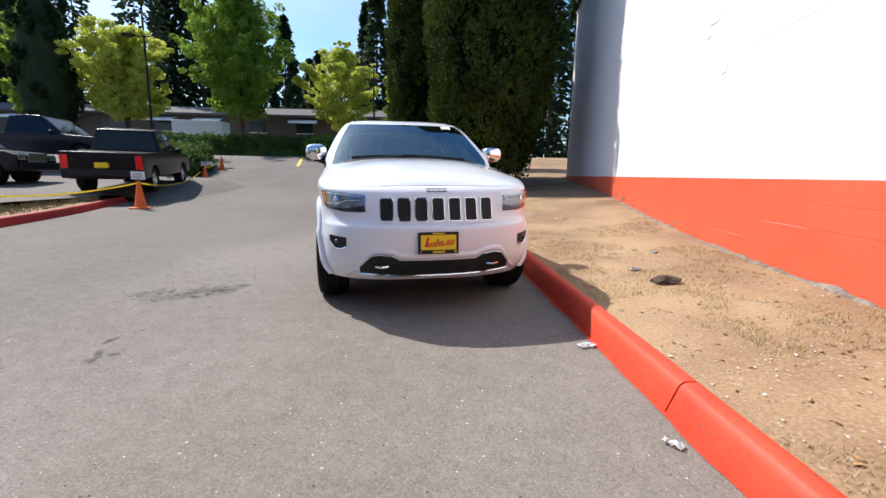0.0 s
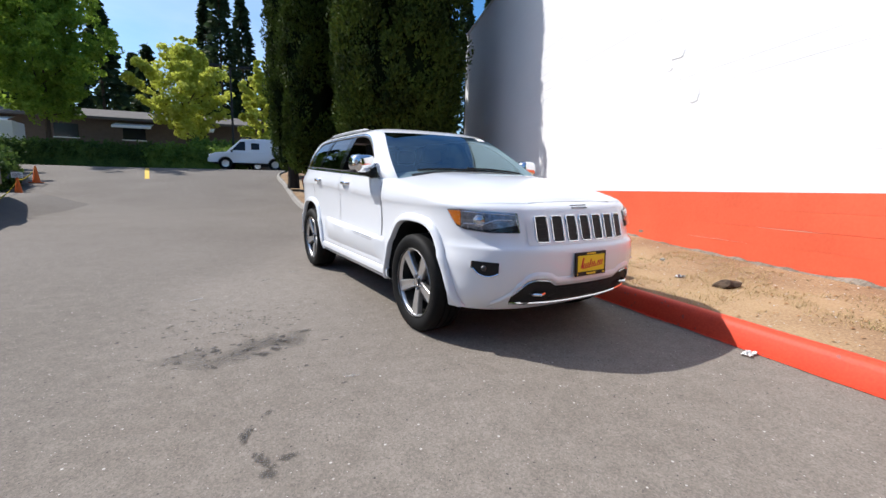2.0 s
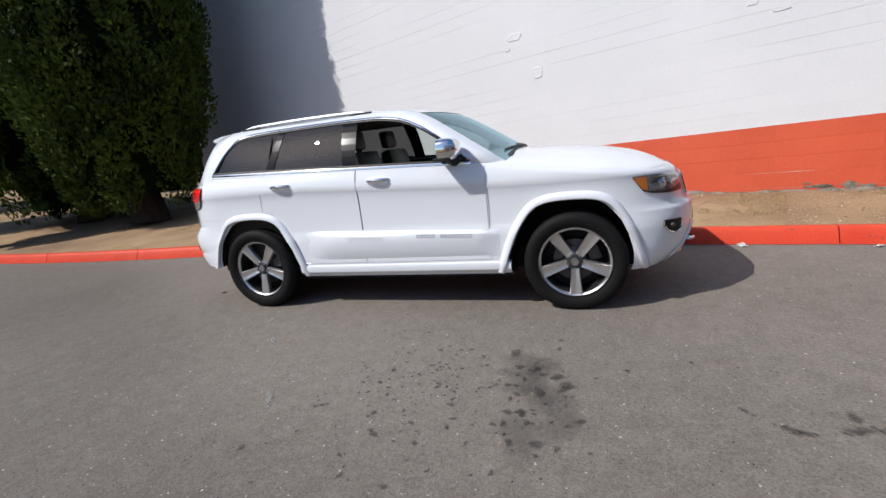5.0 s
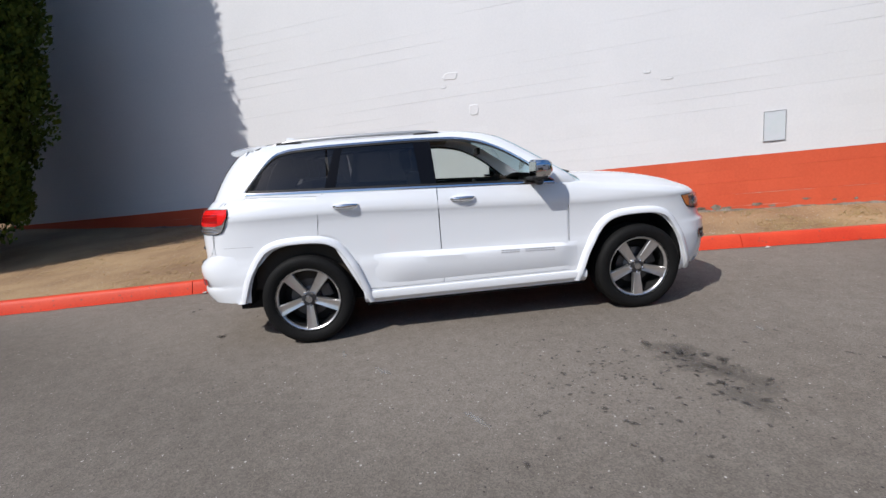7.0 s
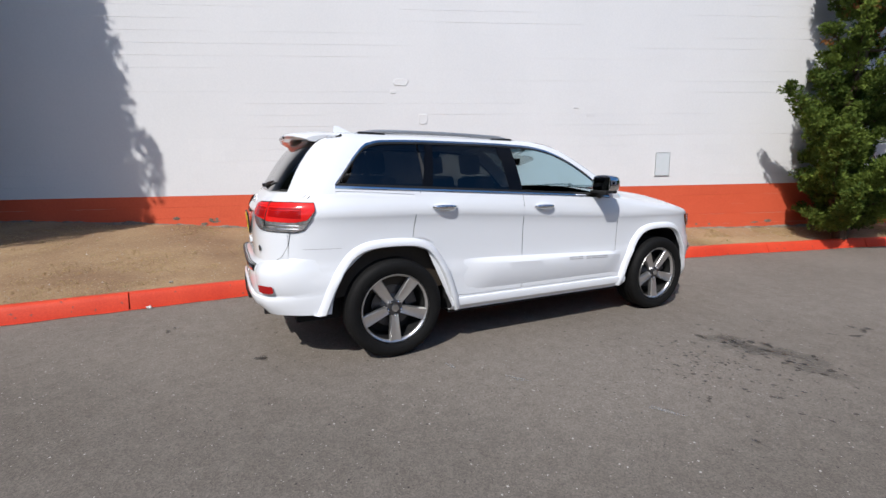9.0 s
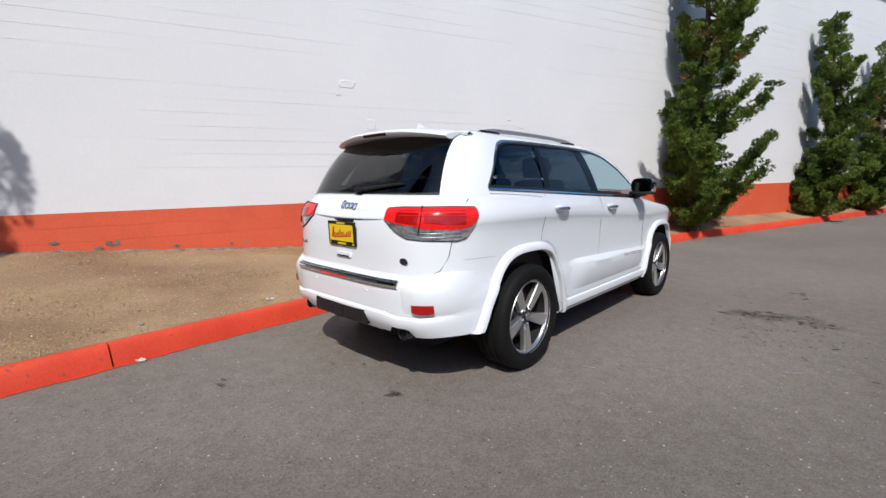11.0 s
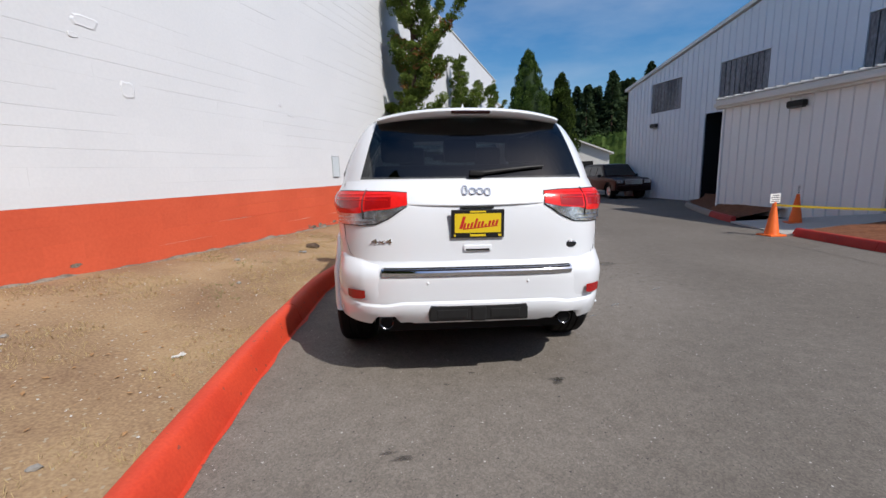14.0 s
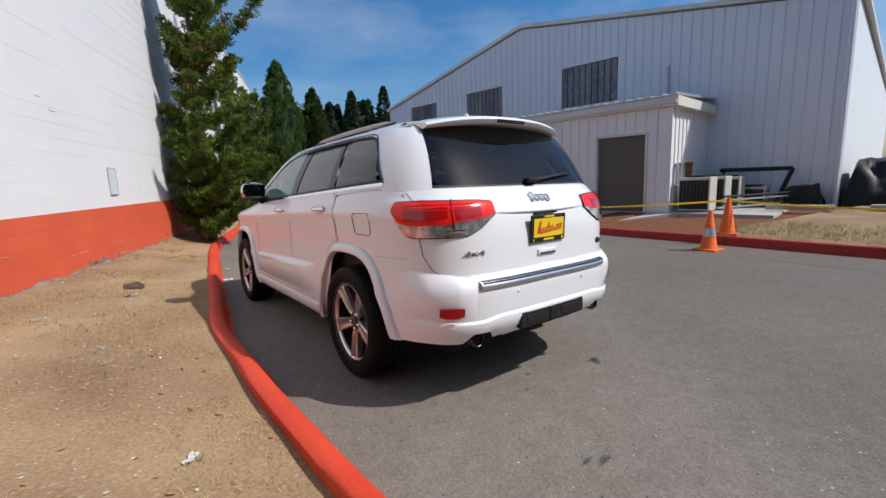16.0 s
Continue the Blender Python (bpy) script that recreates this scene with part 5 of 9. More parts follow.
for sd in (-1, 1):
    hl = part("headlamp", weld(grid_bm(both(corner_patch(hl_s, 20, hl_lo, hl_hi, 0.003), sd), mirror=False)), M_satin, suv, "clear headlamp in dark bezel", smooth=True)
    part("lamp_bezel", weld(grid_bm(both(corner_patch(lambda t, z: hl_s(t * 0.92 + 0.02, z), 20, lambda t: hl_lo(t * 0.92 + 0.02) + 0.004, lambda t: hl_lo(t * 0.92) + 0.052 - 0.035 * min(1, t / 0.5), 0.0085), sd), mirror=False)), M_black, hl)
    part("reflector", weld(grid_bm(both(corner_patch(lambda t, z: hl_s(0.03 + t * 0.75, z), 16, lambda t: hl_lo(0.03 + t * 0.75) + 0.012, lambda t: hl_hi(0.03 + t * 0.75) - 0.006, 0.006), sd), mirror=False)), M_reflector, hl, "smoked silver reflector", smooth=True)
    part("turn_lamp", weld(grid_bm(both(corner_patch(lambda t, z: hl_s(0.79 + t * 0.20, z), 8, lambda t: hl_lo(0.79 + t * 0.20) + 0.010, lambda t: hl_hi(0.79 + t * 0.20) - 0.010, 0.007), sd), mirror=False)), M_amber, hl, "amber side lamp", smooth=True)
    for tt, rr in ((0.52, 0.040), (0.62, 0.0)):
        if rr:
            p = sk(hl_s(tt, 0.925), 0.925, 0.004)
            q = sk(hl_s(tt, 0.925), 0.925, 0.03) - p
            bm = lathe_bm([(rr, 0.0), (rr, 0.006), (rr * 0.86, 0.010), (rr * 0.82, 0.004), (rr * 0.5, 0.014), (0.0005, 0.018)], 24, "z")
            ob = part("projector", bm, M_chrome, hl, "round projector lens", smooth=True)
            ob.matrix_local = Matrix.Translation((p.x, p.y * -sd, p.z)) @ Vector((q.x, q.y * -sd, 0)).to_track_quat("Z", "Y").to_matrix().to_4x4()
    bm = bmesh.new()
    pts = [sk(hl_s(t, hl_hi(t)), hl_hi(t) - 0.012, 0.010) for t in steps((0.04, 0.76, 12))]
    add_tube(bm, [Vector((p.x, p.y * -sd, p.z)) for p in pts], 0.004, 6)
    pts = [sk(hl_s(t, 0.93), 0.935 - 0.030 * min(1, max(0, (t - 0.30) / 0.15)) , 0.011) for t in steps((0.08, 0.74, 14))]
    add_tube(bm, [Vector((p.x, p.y * -sd, p.z)) for p in pts], 0.0035, 6)
    part("light_bar", bm, M_chrome, hl, smooth=True)
    pane = part("lamp_cover", weld(grid_bm(both(corner_patch(hl_s, 20, hl_lo, hl_hi, 0.022), sd), mirror=False)), M_lampglass, hl, "clear cover", smooth=True, angle=180)
    pane.visible_shadow = False
    # fog lamp pocket

    def fog_s(t, z):
        a, b = fy(0.696, z)[1], fy(0.820, z)[1]
        return ("F", a + (b - a) * t)
    fog = part("fog_lamp_pocket", weld(grid_bm(both(corner_patch(fog_s, 12, lambda t: 0.612 - 0.052 * math.sin(math.pi * min(1, t * 1.0 + 0.12)) ** 0.6, lambda t: 0.655 + 0.006 * t, 0.004), sd), mirror=False)), M_black, suv, "black fog lamp recess", smooth=True)
    pts = []
    for t in steps((0, 1, 12)):
        z = 0.612 - 0.052 * math.sin(math.pi * min(1, t + 0.12)) ** 0.6
        pts.append(sk(fog_s(t, z), z, 0.010))
    pts += [sk(fog_s(1.0, 0.655), 0.660, 0.010)]
    bm = bmesh.new()
    add_tube(bm, [Vector((p.x, p.y * -sd, p.z)) for p in pts], 0.005, 6)
    part("fog_surround", bm, M_chrome, fog, "bright surround", smooth=True)
    p = sk(fog_s(0.5, 0.615), 0.615, 0.008)
    bm = bmesh.new()
    bmesh.ops.create_uvsphere(bm, u_segments=14, v_segments=8, radius=0.020)
    ob = part("fog_lamp", bm, M_rimdark, fog, "small round fog lamp", smooth=True)
    ob.matrix_local = Matrix.Translation((p.x - 0.01, p.y * -sd, p.z))

# lower intake with skid trim


def intake_lo(y):
    return 0.350 + 0.018 * (abs(y) / 0.5) ** 2


def intake_hi(y):
    return lerp_table([(0, 0.482), (0.30, 0.486), (0.36, 0.520), (0.46, 0.532), (0.52, 0.515), (0.62, 0.40)], abs(y))


intake = part("lower_intake", face_patch(on_nose, steps((-0.60, 0.60, 48)), intake_lo, lambda y: max(intake_lo(y) + 0.01, intake_hi(y)), 5, 0.004), M_black, suv, "black lower intake", smooth=True)
nose_strip([(y, intake_lo(y) - 0.006) for y in steps((-0.60, 0.60, 40))], 0.009, 0.012, M_chrome, "skid_trim", intake, "bright skid trim")
for sd in (-1, 1):
    nose_strip([(sd * y, intake_hi(y) + 0.004) for y in steps((0.36, 0.60, 14))], 0.006, 0.010, M_satin, "intake_edge", intake)
    p = on_nose(0.42, 0.45, 0.0)
    bm = bmesh.new()
    add_tube(bm, [Vector((p.x - 0.02, sd * 0.40, 0.442)), Vector((p.x + 0.03, sd * 0.40, 0.440)), Vector((p.x + 0.045, sd * 0.44, 0.440)), Vector((p.x + 0.02, sd * 0.48, 0.442)), Vector((p.x - 0.03, sd * 0.48, 0.444))], 0.012, 8)
    part("tow_hook", bm, M_chrome, intake, "bright tow hook", smooth=True)
for k in range(5):
    zz = 0.380 + 0.02 * k
    nose_strip([(y, zz) for y in steps((-0.33, 0.33, 12))], 0.003, 0.006, M_black, "intake_bar", intake)

# body-coloured lip round the lower intake
_rows = []
for y in steps((-0.70, 0.70, 60)):
    a = abs(y)
    zc = max(intake_hi(min(a, 0.62)), 0.36) + 0.030 if a < 0.60 else 0.43 - 0.9 * (a - 0.60)
    _rows.append([])
    for dz, o in ((0.034, 0.001), (0.020, 0.010), (0.004, 0.016), (-0.012, 0.013), (-0.020, 0.002)):
        q = on_nose(a, zc + dz, o)
        _rows[-1].append(Vector((q.x, math.copysign(q.y, y), q.z)))
part("bumper_lip", weld(grid_bm(_rows, mirror=False)), M_paint, suv, smooth=True, angle=60)

# licence plates: a yellow dealer card in a black frame


def dealer_plate(m):
    t = new("licence_plate")
    t.parent = suv
    t.matrix_local = m @ Matrix.Diagonal((0.94, 0.93, 1, 1))
    bm = bmesh.new()
    add_box(bm, (-0.168, -0.090, -0.008), (0.168, 0.090, 0.004), bevel=0.012)
    part("plate_frame", bm, M_black, t, "black plate frame")
    part("plate_card", box_bm((-0.146, -0.056, 0.004), (0.146, 0.066, 0.0065)), M_plate, t, "yellow card")
    # plain slanted bars in place of the dealer's name
    bm = bmesh.new()
    for k, h in enumerate((0.078, 0.034, 0.030, 0.034, 0.056, 0.034, 0.034, 0.014, 0.032, 0.034, 0.034)):
        x, z = -0.118 + 0.0225 * k, -0.030 + 0.0022 * k
        w = 0.019 if k == 0 else 0.014
        bm.faces.new([bm.verts.new(q) for q in ((x, z, 0.0074), (x + w, z, 0.0074), (x + w + 0.3 * h, z + h, 0.0074), (x + 0.3 * h, z + h, 0.0074))])
    bm.faces.new([bm.verts.new(q) for q in ((-0.095, -0.036, 0.0074), (0.125, -0.015, 0.0074), (0.125, -0.009, 0.0074), (-0.095, -0.029, 0.0074))])
    bmesh.ops.recalc_face_normals(bm, faces=bm.faces)
    part("dealer_mark", bm, M_platered, t, "red printed bars")
    for a, b in ((-0.050, 0.050), (-0.15, -0.14), (0.13, 0.15)):
        part("print_bar", box_bm((a, -0.080, 0.004), (b, -0.066, 0.0055)), M_plate, t)
    part("print_bar", box_bm((-0.05, 0.072, 0.004), (0.05, 0.083, 0.0055)), M_plate, t)
    return t


dealer_plate(Matrix.Translation((2.404, -0.012, 0.626)) @ FRONT_UP @ pose(0, 0, 0, -3, 0, 0))
dealer_plate(Matrix.Translation((-2.424, 0.0, 1.005)) @ BACK_UP @ pose(0, 0, 0, 3, 0, 0))

# ---- tail ----


def tl_s(t, z):
    """Tail lamp: t = 0 on the tailgate, t = 1 forward on the flank."""
    a, b = ry(0.412, z)[1], rx(-2.03, z)[1]
    return ("R", a + (b - a) * t)


def tl_hi(t):
    return lerp_table([(0, 1.190), (0.12, 1.198), (0.7, 1.204), (1.0, 1.200)], t)


def tl_mid(t):
    return lerp_table([(0, 1.120), (0.10, 1.098), (0.30, 1.088), (0.40, 1.072), (0.8, 1.068), (0.93, 1.085), (1.0, 1.150)], t)


def tl_lo(t):
    return lerp_table([(0, 1.115), (0.10, 1.050), (0.22, 1.012), (0.40, 1.004), (0.80, 1.002), (0.90, 1.020), (1.0, 1.145)], t)


for sd in (-1, 1):
    tl = part("tail_lamp", weld(grid_bm(both(corner_patch(tl_s, 26, tl_mid, tl_hi, 0.016), sd), mirror=False)), M_tailred, suv, "red tail lamp with clear lower lens", smooth=True)
    part("clear_lens", weld(grid_bm(both(corner_patch(tl_s, 26, tl_lo, tl_mid, 0.013), sd), mirror=False)), M_tailclear, tl, "clear reversing lens", smooth=True)
    part("lamp_rim", weld(grid_bm(both(corner_patch(tl_s, 26, lambda t: tl_lo(t) - 0.006, lambda t: tl_hi(t) + 0.005, 0.005), sd), mirror=False)), M_black, tl)
    for t0, t1 in ((0.10, 0.33), (0.40, 0.86)):
        part("lamp_insert", weld(grid_bm(both(corner_patch(lambda t, z: tl_s(t0 + (t1 - t0) * t, z), 10, lambda t: 1.108 - 0.014 * t, lambda t: 1.168, 0.0172), sd), mirror=False)), M_deepred, tl, "deeper red lamp insert", smooth=True)
    for z in (1.150, 1.182):
        pts = [sk(tl_s(t, z), z, 0.017) for t in steps((0.12, 0.88, 16))]
        bm = bmesh.new()
        add_tube(bm, [Vector((p.x, p.y * -sd, p.z)) for p in pts], 0.003, 5)
        part("lens_rib", bm, M_tailred, tl, smooth=True)
    pts = [sk(tl_s(0.36, z), z, 0.017) for z in steps((1.04, 1.21, 6))]
    bm = bmesh.new()
    add_tube(bm, [Vector((p.x, p.y * -sd, p.z)) for p in pts], 0.004, 5)
    part("lamp_seam", bm, M_black, tl)
    for z in (1.022, 1.045):
        pts = [sk(tl_s(t, z), z, 0.0145) for t in steps((0.26, 0.84, 12))]
        bm = bmesh.new()
        add_tube(bm, [Vector((p.x, p.y * -sd, p.z)) for p in pts], 0.0035, 5)
        part("lens_line", bm, M_satin, tl)
    # bumper reflector

    def rf_s(t, z):
        a, b = ry(0.665, z)[1], ry(0.768, z)[1]
        return ("R", a + (b - a) * t)
    part("reflector", weld(grid_bm(both(corner_patch(rf_s, 8, lambda t: 0.560 + 0.012 * abs(2 * t - 1) ** 3, lambda t: 0.618, 0.026), sd), mirror=False)), M_deepred, suv, "small red bumper reflector", smooth=True)
    # exhaust tip
    ex = part("exhaust_tip", lathe_bm([(0.037, 0.0), (0.041, -0.003), (0.044, 0.004), (0.044, 0.15), (0.035, 0.15), (0.035, 0.01), (0.037, 0.0)], 28, "z"), M_badge, suv, "round dark exhaust tip", smooth=True)
    ex.matrix_local = Matrix.Translation((on_tail(0.555, 0.41).x + 0.012, sd * 0.555, 0.402)) @ Matrix.Rotation(radians(90), 4, "Y")
    part("exhaust_bore", lathe_bm([(0.0005, 0.012), (0.036, 0.012)], 20, "z"), M_void, ex)
# rear bumper step with bright strip, hitch panel, lower moulding
step_bm = bmesh.new()
rows = []
for y in steps((-0.572, 0.572, 30)):
    a = on_tail(abs(y), 0.745, 0.004)
    b = on_tail(abs(y), 0.72, 0.012)
    rows.append([Vector((a.x + 0.01, y, 0.752)), Vector((a.x - 0.012, y, 0.746)), Vector((b.x, y, 0.738)), Vector((b.x - 0.006, y, 0.725)), Vector((b.x - 0.002, y, 0.706)), Vector((b.x + 0.02, y, 0.698))])
grid_bm(rows, mirror=False, bm=step_bm)
part("bumper_step", weld(step_bm), M_chrome, suv, "bright bumper step trim", smooth=True, angle=30)
for k in range(3):
    bm = bmesh.new()
    add_tube(bm, [Vector((on_tail(abs(y), 0.725, 0.0).x - 0.014 + 0.012 * k, y, 0.741 + 0.004 * k)) for y in steps((-0.56, 0.56, 20))], 0.0045, 5)
    part("step_rib", bm, M_black, suv)
bm = bmesh.new()
add_box(bm, (-2.468, -0.30, 0.425), (-2.40, 0.30, 0.530), bevel=0.015)
add_box(bm, (-2.475, -0.045, 0.425), (-2.44, 0.045, 0.520), bevel=0.01)
for s in (-1, 1):
    add_box(bm, (-2.472, s * 0.16 - 0.09, 0.445), (-2.46, s * 0.16 + 0.09, 0.500), bevel=0.01)
part("hitch_cover", bm, M_black, suv, "black tow hitch cover")
bm = bmesh.new()
rows = []
for y in steps((-0.90, 0.90, 50)):
    ay = abs(y)
    rows.append([])
    for z, o in ((0.548, 0.002), (0.535, 0.020), (0.51, 0.026), (0.46, 0.018), (0.41, 0.004)):
        z2 = z - 0.03 * min(1, max(0, (ay - 0.45) / 0.1)) * (1 - max(0, (ay - 0.7) / 0.2)) * 0.6
        if 0.485 < ay < 0.63 and z2 < 0.47:
            z2 = 0.452 + 0.5 * max(0, z2 - 0.44)
        p = on_tail(min(ay, 0.895), z2, o)
        rows[-1].append(Vector((p.x, math.copysign(min(ay, abs(p.y) + 0.03), y), p.z)))
grid_bm(rows, mirror=False, bm=bm)
part("bumper_moulding", weld(bm), M_paint, suv, smooth=True, angle=35)
# tailgate recess and grip
part("grip_recess", box_bm((-2.410, -0.10, 1.094), (-2.39, 0.10, 1.104), 0.004), M_black, suv)
_rows = []
for y in steps((-0.43, 0.43, 24)):
    e = 1 - (abs(y) / 0.43) ** 4
    zl = 1.112 + 0.014 * (abs(y) / 0.43) ** 2
    _rows.append([])
    for dz, o in ((0.050, 0.003), (0.026, 0.010), (0.008, 0.016), (0.0, 0.016), (-0.004, 0.012), (-0.004, 0.002)):
        q = on_tail(abs(y), zl + dz, 0.003 + (o - 0.003) * e)
        _rows[-1].append(Vector((q.x, y, q.z)))
part("plate_lip", weld(grid_bm(_rows, mirror=False)), M_paint, suv, smooth=True, angle=60)
bm = bmesh.new()
add_box(bm, (-2.420, -0.085, 0.842), (-2.400, 0.085, 0.878), bevel=0.008)
part("tailgate_grip", bm, M_paint, suv, "moulded tailgate grip")
# dark strip laid on the grip as its line of shade
part("grip_shadow_gap", box_bm((-2.4215, -0.07, 0.846), (-2.4195, 0.07, 0.856)), M_badge, suv)
_badge = new("badge")
_badge.parent = suv
_badge.matrix_local = Matrix.Translation((on_tail(0, 1.195, 0.006).x, 0.0, 1.195)) @ BACK_UP @ pose(0, 0, 0, -30, 0, 0)
_badge["label"] = "chrome tailgate badge"
for k, (w, h, dy) in enumerate(((0.026, 0.058, 0.004), (0.034, 0.040, -0.003), (0.034, 0.040, -0.003), (0.032, 0.046, -0.008))):
    bm = bmesh.new()
    ring = []
    for q in range(17):
        a = math.tau * q / 16
        ring.append((-0.069 + 0.046 * k + w / 2 * math.copysign(abs(math.cos(a)) ** 0.6, math.cos(a)), dy + h / 2 * math.copysign(abs(math.sin(a)) ** 0.6, math.sin(a)), 0.004))
    add_tube(bm, ring, 0.0052, 6, caps=False)
    part("badge_ring", bm, M_chrome, _badge, smooth=True)
text_part("badge", "4x4", 0.042, Matrix.Translation((on_tail(0.57, 0.905, 0.006).x, 0.57, 0.905)) @ BACK_UP @ pose(0, 0, 0, 0, -13, 0), M_satin, suv, depth=0.003, label="grey drive badge lettering", sx=2.1)
bm = bmesh.new()
bmesh.ops.create_uvsphere(bm, u_segments=20, v_segments=8, radius=1.0, matrix=Matrix.Translation((on_tail(0.575, 0.868, 0.003).x, -0.575, 0.868)) @ Matrix.Diagonal((0.008, 0.042, 0.022, 1)))
part("badge", bm, M_badge, suv, "oval grey trim badge", smooth=True)
for sd in (-1, 1):
    for yy in (0.30, 0.62):
        p = on_tail(yy, 0.66, 0.003)
        bm = bmesh.new()
        bmesh.ops.create_uvsphere(bm, u_segments=12, v_segments=6, radius=0.009, matrix=Matrix.Translation((p.x + 0.006, sd * yy, 0.66)))
        part("parking_sensor", bm, M_paint, suv, smooth=True)
# body seams at the tail
for sd in (-1, 1):
    bm = bmesh.new()
    pts = [on_tail(y, z, 0.003) for y, z in ((0.815, 1.25), (0.815, 1.1), (0.81, 1.0), (0.80, 0.9), (0.77, 0.82), (0.72, 0.785), (0.62, 0.778))]
    add_tube(bm, [Vector((p.x, p.y * -sd, p.z)) for p in pts], 0.002, 5)
    part("tailgate_seam", bm, M_badge, suv)
    # bumper corner, a little proud of the quarter panel
    rows = []
    for i in range(31):
        t = i / 30
        hi = lerp_table([(0, 0.772), (0.25, 0.792), (0.6, 0.806), (1.0, 0.812)], t)
        lo = 0.552
        row = []
        edge = min(1.0, 5 * t) ** 0.8 * min(1.0, 2.2 * (1 - t))
        for z, o in ((hi + 0.012, -0.002), (hi, 0.004), (hi - 0.010, 0.013), (hi - 0.028, 0.020), (hi - 0.07, 0.022), (0.68, 0.021), (0.60, 0.015), (lo, 0.001)):
            y0, x1 = ry(0.58, z)[1], rx(-1.98, z)[1]
            row.append(sk(("R", y0 + (x1 - y0) * t), z, -0.003 + (o + 0.003) * edge))
        rows.append(row)
    bm = bmesh.new()
    add_tube(bm, [Vector((q.x, q.y * -sd, q.z)) for q in [flank(x, 0.878, 0.0005) for x in steps((-2.12, -1.86, 8))]], 0.0011, 5)
    part("bumper_seam", bm, M_letter, suv)
    part("bumper_corner", weld(grid_bm(both(rows, sd), mirror=False)), M_paint, suv, smooth=True, angle=45)
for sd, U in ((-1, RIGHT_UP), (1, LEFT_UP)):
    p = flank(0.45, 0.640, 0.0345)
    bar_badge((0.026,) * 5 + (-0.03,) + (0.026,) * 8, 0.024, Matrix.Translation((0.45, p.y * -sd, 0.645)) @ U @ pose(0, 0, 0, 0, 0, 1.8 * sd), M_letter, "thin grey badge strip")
p = flank(-1.70, 1.075, 0.002)
bm = bmesh.new()
path = [(-1.80, 1.135), (-1.62, 1.135), (-1.60, 1.115), (-1.60, 1.02), (-1.62, 1.0), (-1.78, 1.0), (-1.80, 1.02), (-1.80, 1.135)]
add_tube(bm, [Vector((q.x, -q.y, q.z)) for q in [flank(x, z, 0.001) for x, z in path]], 0.0028, 5)
part("fuel_door_line", bm, M_badge, suv)

# ---- mirrors, rails, antenna, wipers ----


def door_mirror(sd):
    t = new("door_mirror")
    t.parent = suv
    bm = bmesh.new()
    bmesh.ops.create_uvsphere(bm, u_segments=24, v_segments=14, radius=1.0)
    for v in bm.verts:
        x, y, z = v.co
        e = 0.62
        v.co = Vector((0.110 * math.copysign(abs(x) ** e, x), 0.112 * math.copysign(abs(y) ** e, y), 0.085 * math.copysign(abs(z) ** 0.7, z)))
        if v.co.x < -0.045:
            v.co.x = -0.045
    bmesh.ops.translate(bm, verts=bm.verts, vec=(0.555, sd * 0.995, 1.325))
    part("mirror_shell", bm, M_chrome, t, "chrome mirror shell", smooth=True, angle=50)
    part("mirror_glass", box_bm((0.506, sd * 0.995 - 0.095, 1.258), (0.511, sd * 0.995 + 0.095, 1.392), 0.004), M_chrome, t, "mirror glass")
    bm = bmesh.new()
    add_tube(bm, [(0.60, sd * 0.86, 1.225), (0.585, sd * 0.91, 1.232), (0.565, sd * 0.96, 1.250), (0.555, sd * 1.02, 1.256)], [0.05, 0.042, 0.036, 0.03], 10)
    add_box(bm, (0.47, sd * 0.995 - 0.10, 1.242), (0.61, sd * 0.995 + 0.10, 1.268), bevel=0.014)
    part("mirror_foot", bm, M_black, t, "black mirror foot", smooth=True, angle=40)


door_mirror(-1)
door_mirror(1)
for sd in (-1, 1):
    bm = bmesh.new()
    pts = []
    for k in range(25):
        t = k / 24
        x = -1.66 + 1.46 * t
        lift = min(1, min(t, 1 - t) / 0.10)
        pts.append((x, sd * (0.582 + 0.010 * math.sin(math.pi * t)), 1.702 + 0.020 * lift ** 0.8 + 0.012 * math.sin(math.pi * t)))
    add_tube(bm, pts, [0.008 + 0.008 * min(1, min(k, 24 - k) / 3) for k in range(25)], 8)
    part("roof_rail", bm, M_railgrey, suv, "silver roof rail with dark feet", smooth=True)
    for xa, xb in ((-1.64, -1.42), (-0.44, -0.22)):
        bm = bmesh.new()
        add_box(bm, (xa, sd * 0.584 - 0.016, 1.69), (xb, sd * 0.584 + 0.016, 1.722), bevel=0.012)
        part("rail_foot", bm, M_black, suv, smooth=True)
bm = bmesh.new()
q = [bm.verts.new(p) for p in ((-1.70, -0.025, 1.745), (-1.70, 0.025, 1.745), (-1.52, 0.018, 1.745), (-1.50, 0, 1.748), (-1.52, -0.018, 1.745), (-1.685, 0, 1.812), (-1.66, 0, 1.815))]
for ids in ((0, 1, 5), (1, 2, 6, 5), (2, 3, 6), (3, 4, 6), (4, 0, 5, 6)):
    bm.faces.new([q[i] for i in ids])
bmesh.ops.recalc_face_normals(bm, faces=bm.faces)
part("antenna_fin", bm, M_paint, suv, "white shark-fin antenna")
for ya, yb, z in ((0.55, -0.10, 0.0), (-0.02, -0.62, 0.0)):
    bm = bmesh.new()
    pts = []
    for t in steps((0, 1, 8)):
        y = ya + (yb - ya) * t
        zz = 1.278 + 0.018 * t - 0.045 * (abs(y) / 0.75) ** 2.6
        q = gh(("F", math.asin(min(1, (abs(y) / smooth_table(GW, zz)) ** (GNF / 2)))), zz, 0.012)
        pts.append(Vector((q.x, math.copysign(abs(q.y), y), q.z)))
    add_tube(bm, pts, 0.009, 6)
    part("wiper", bm, M_black, suv, "black windscreen wiper")
rows = []
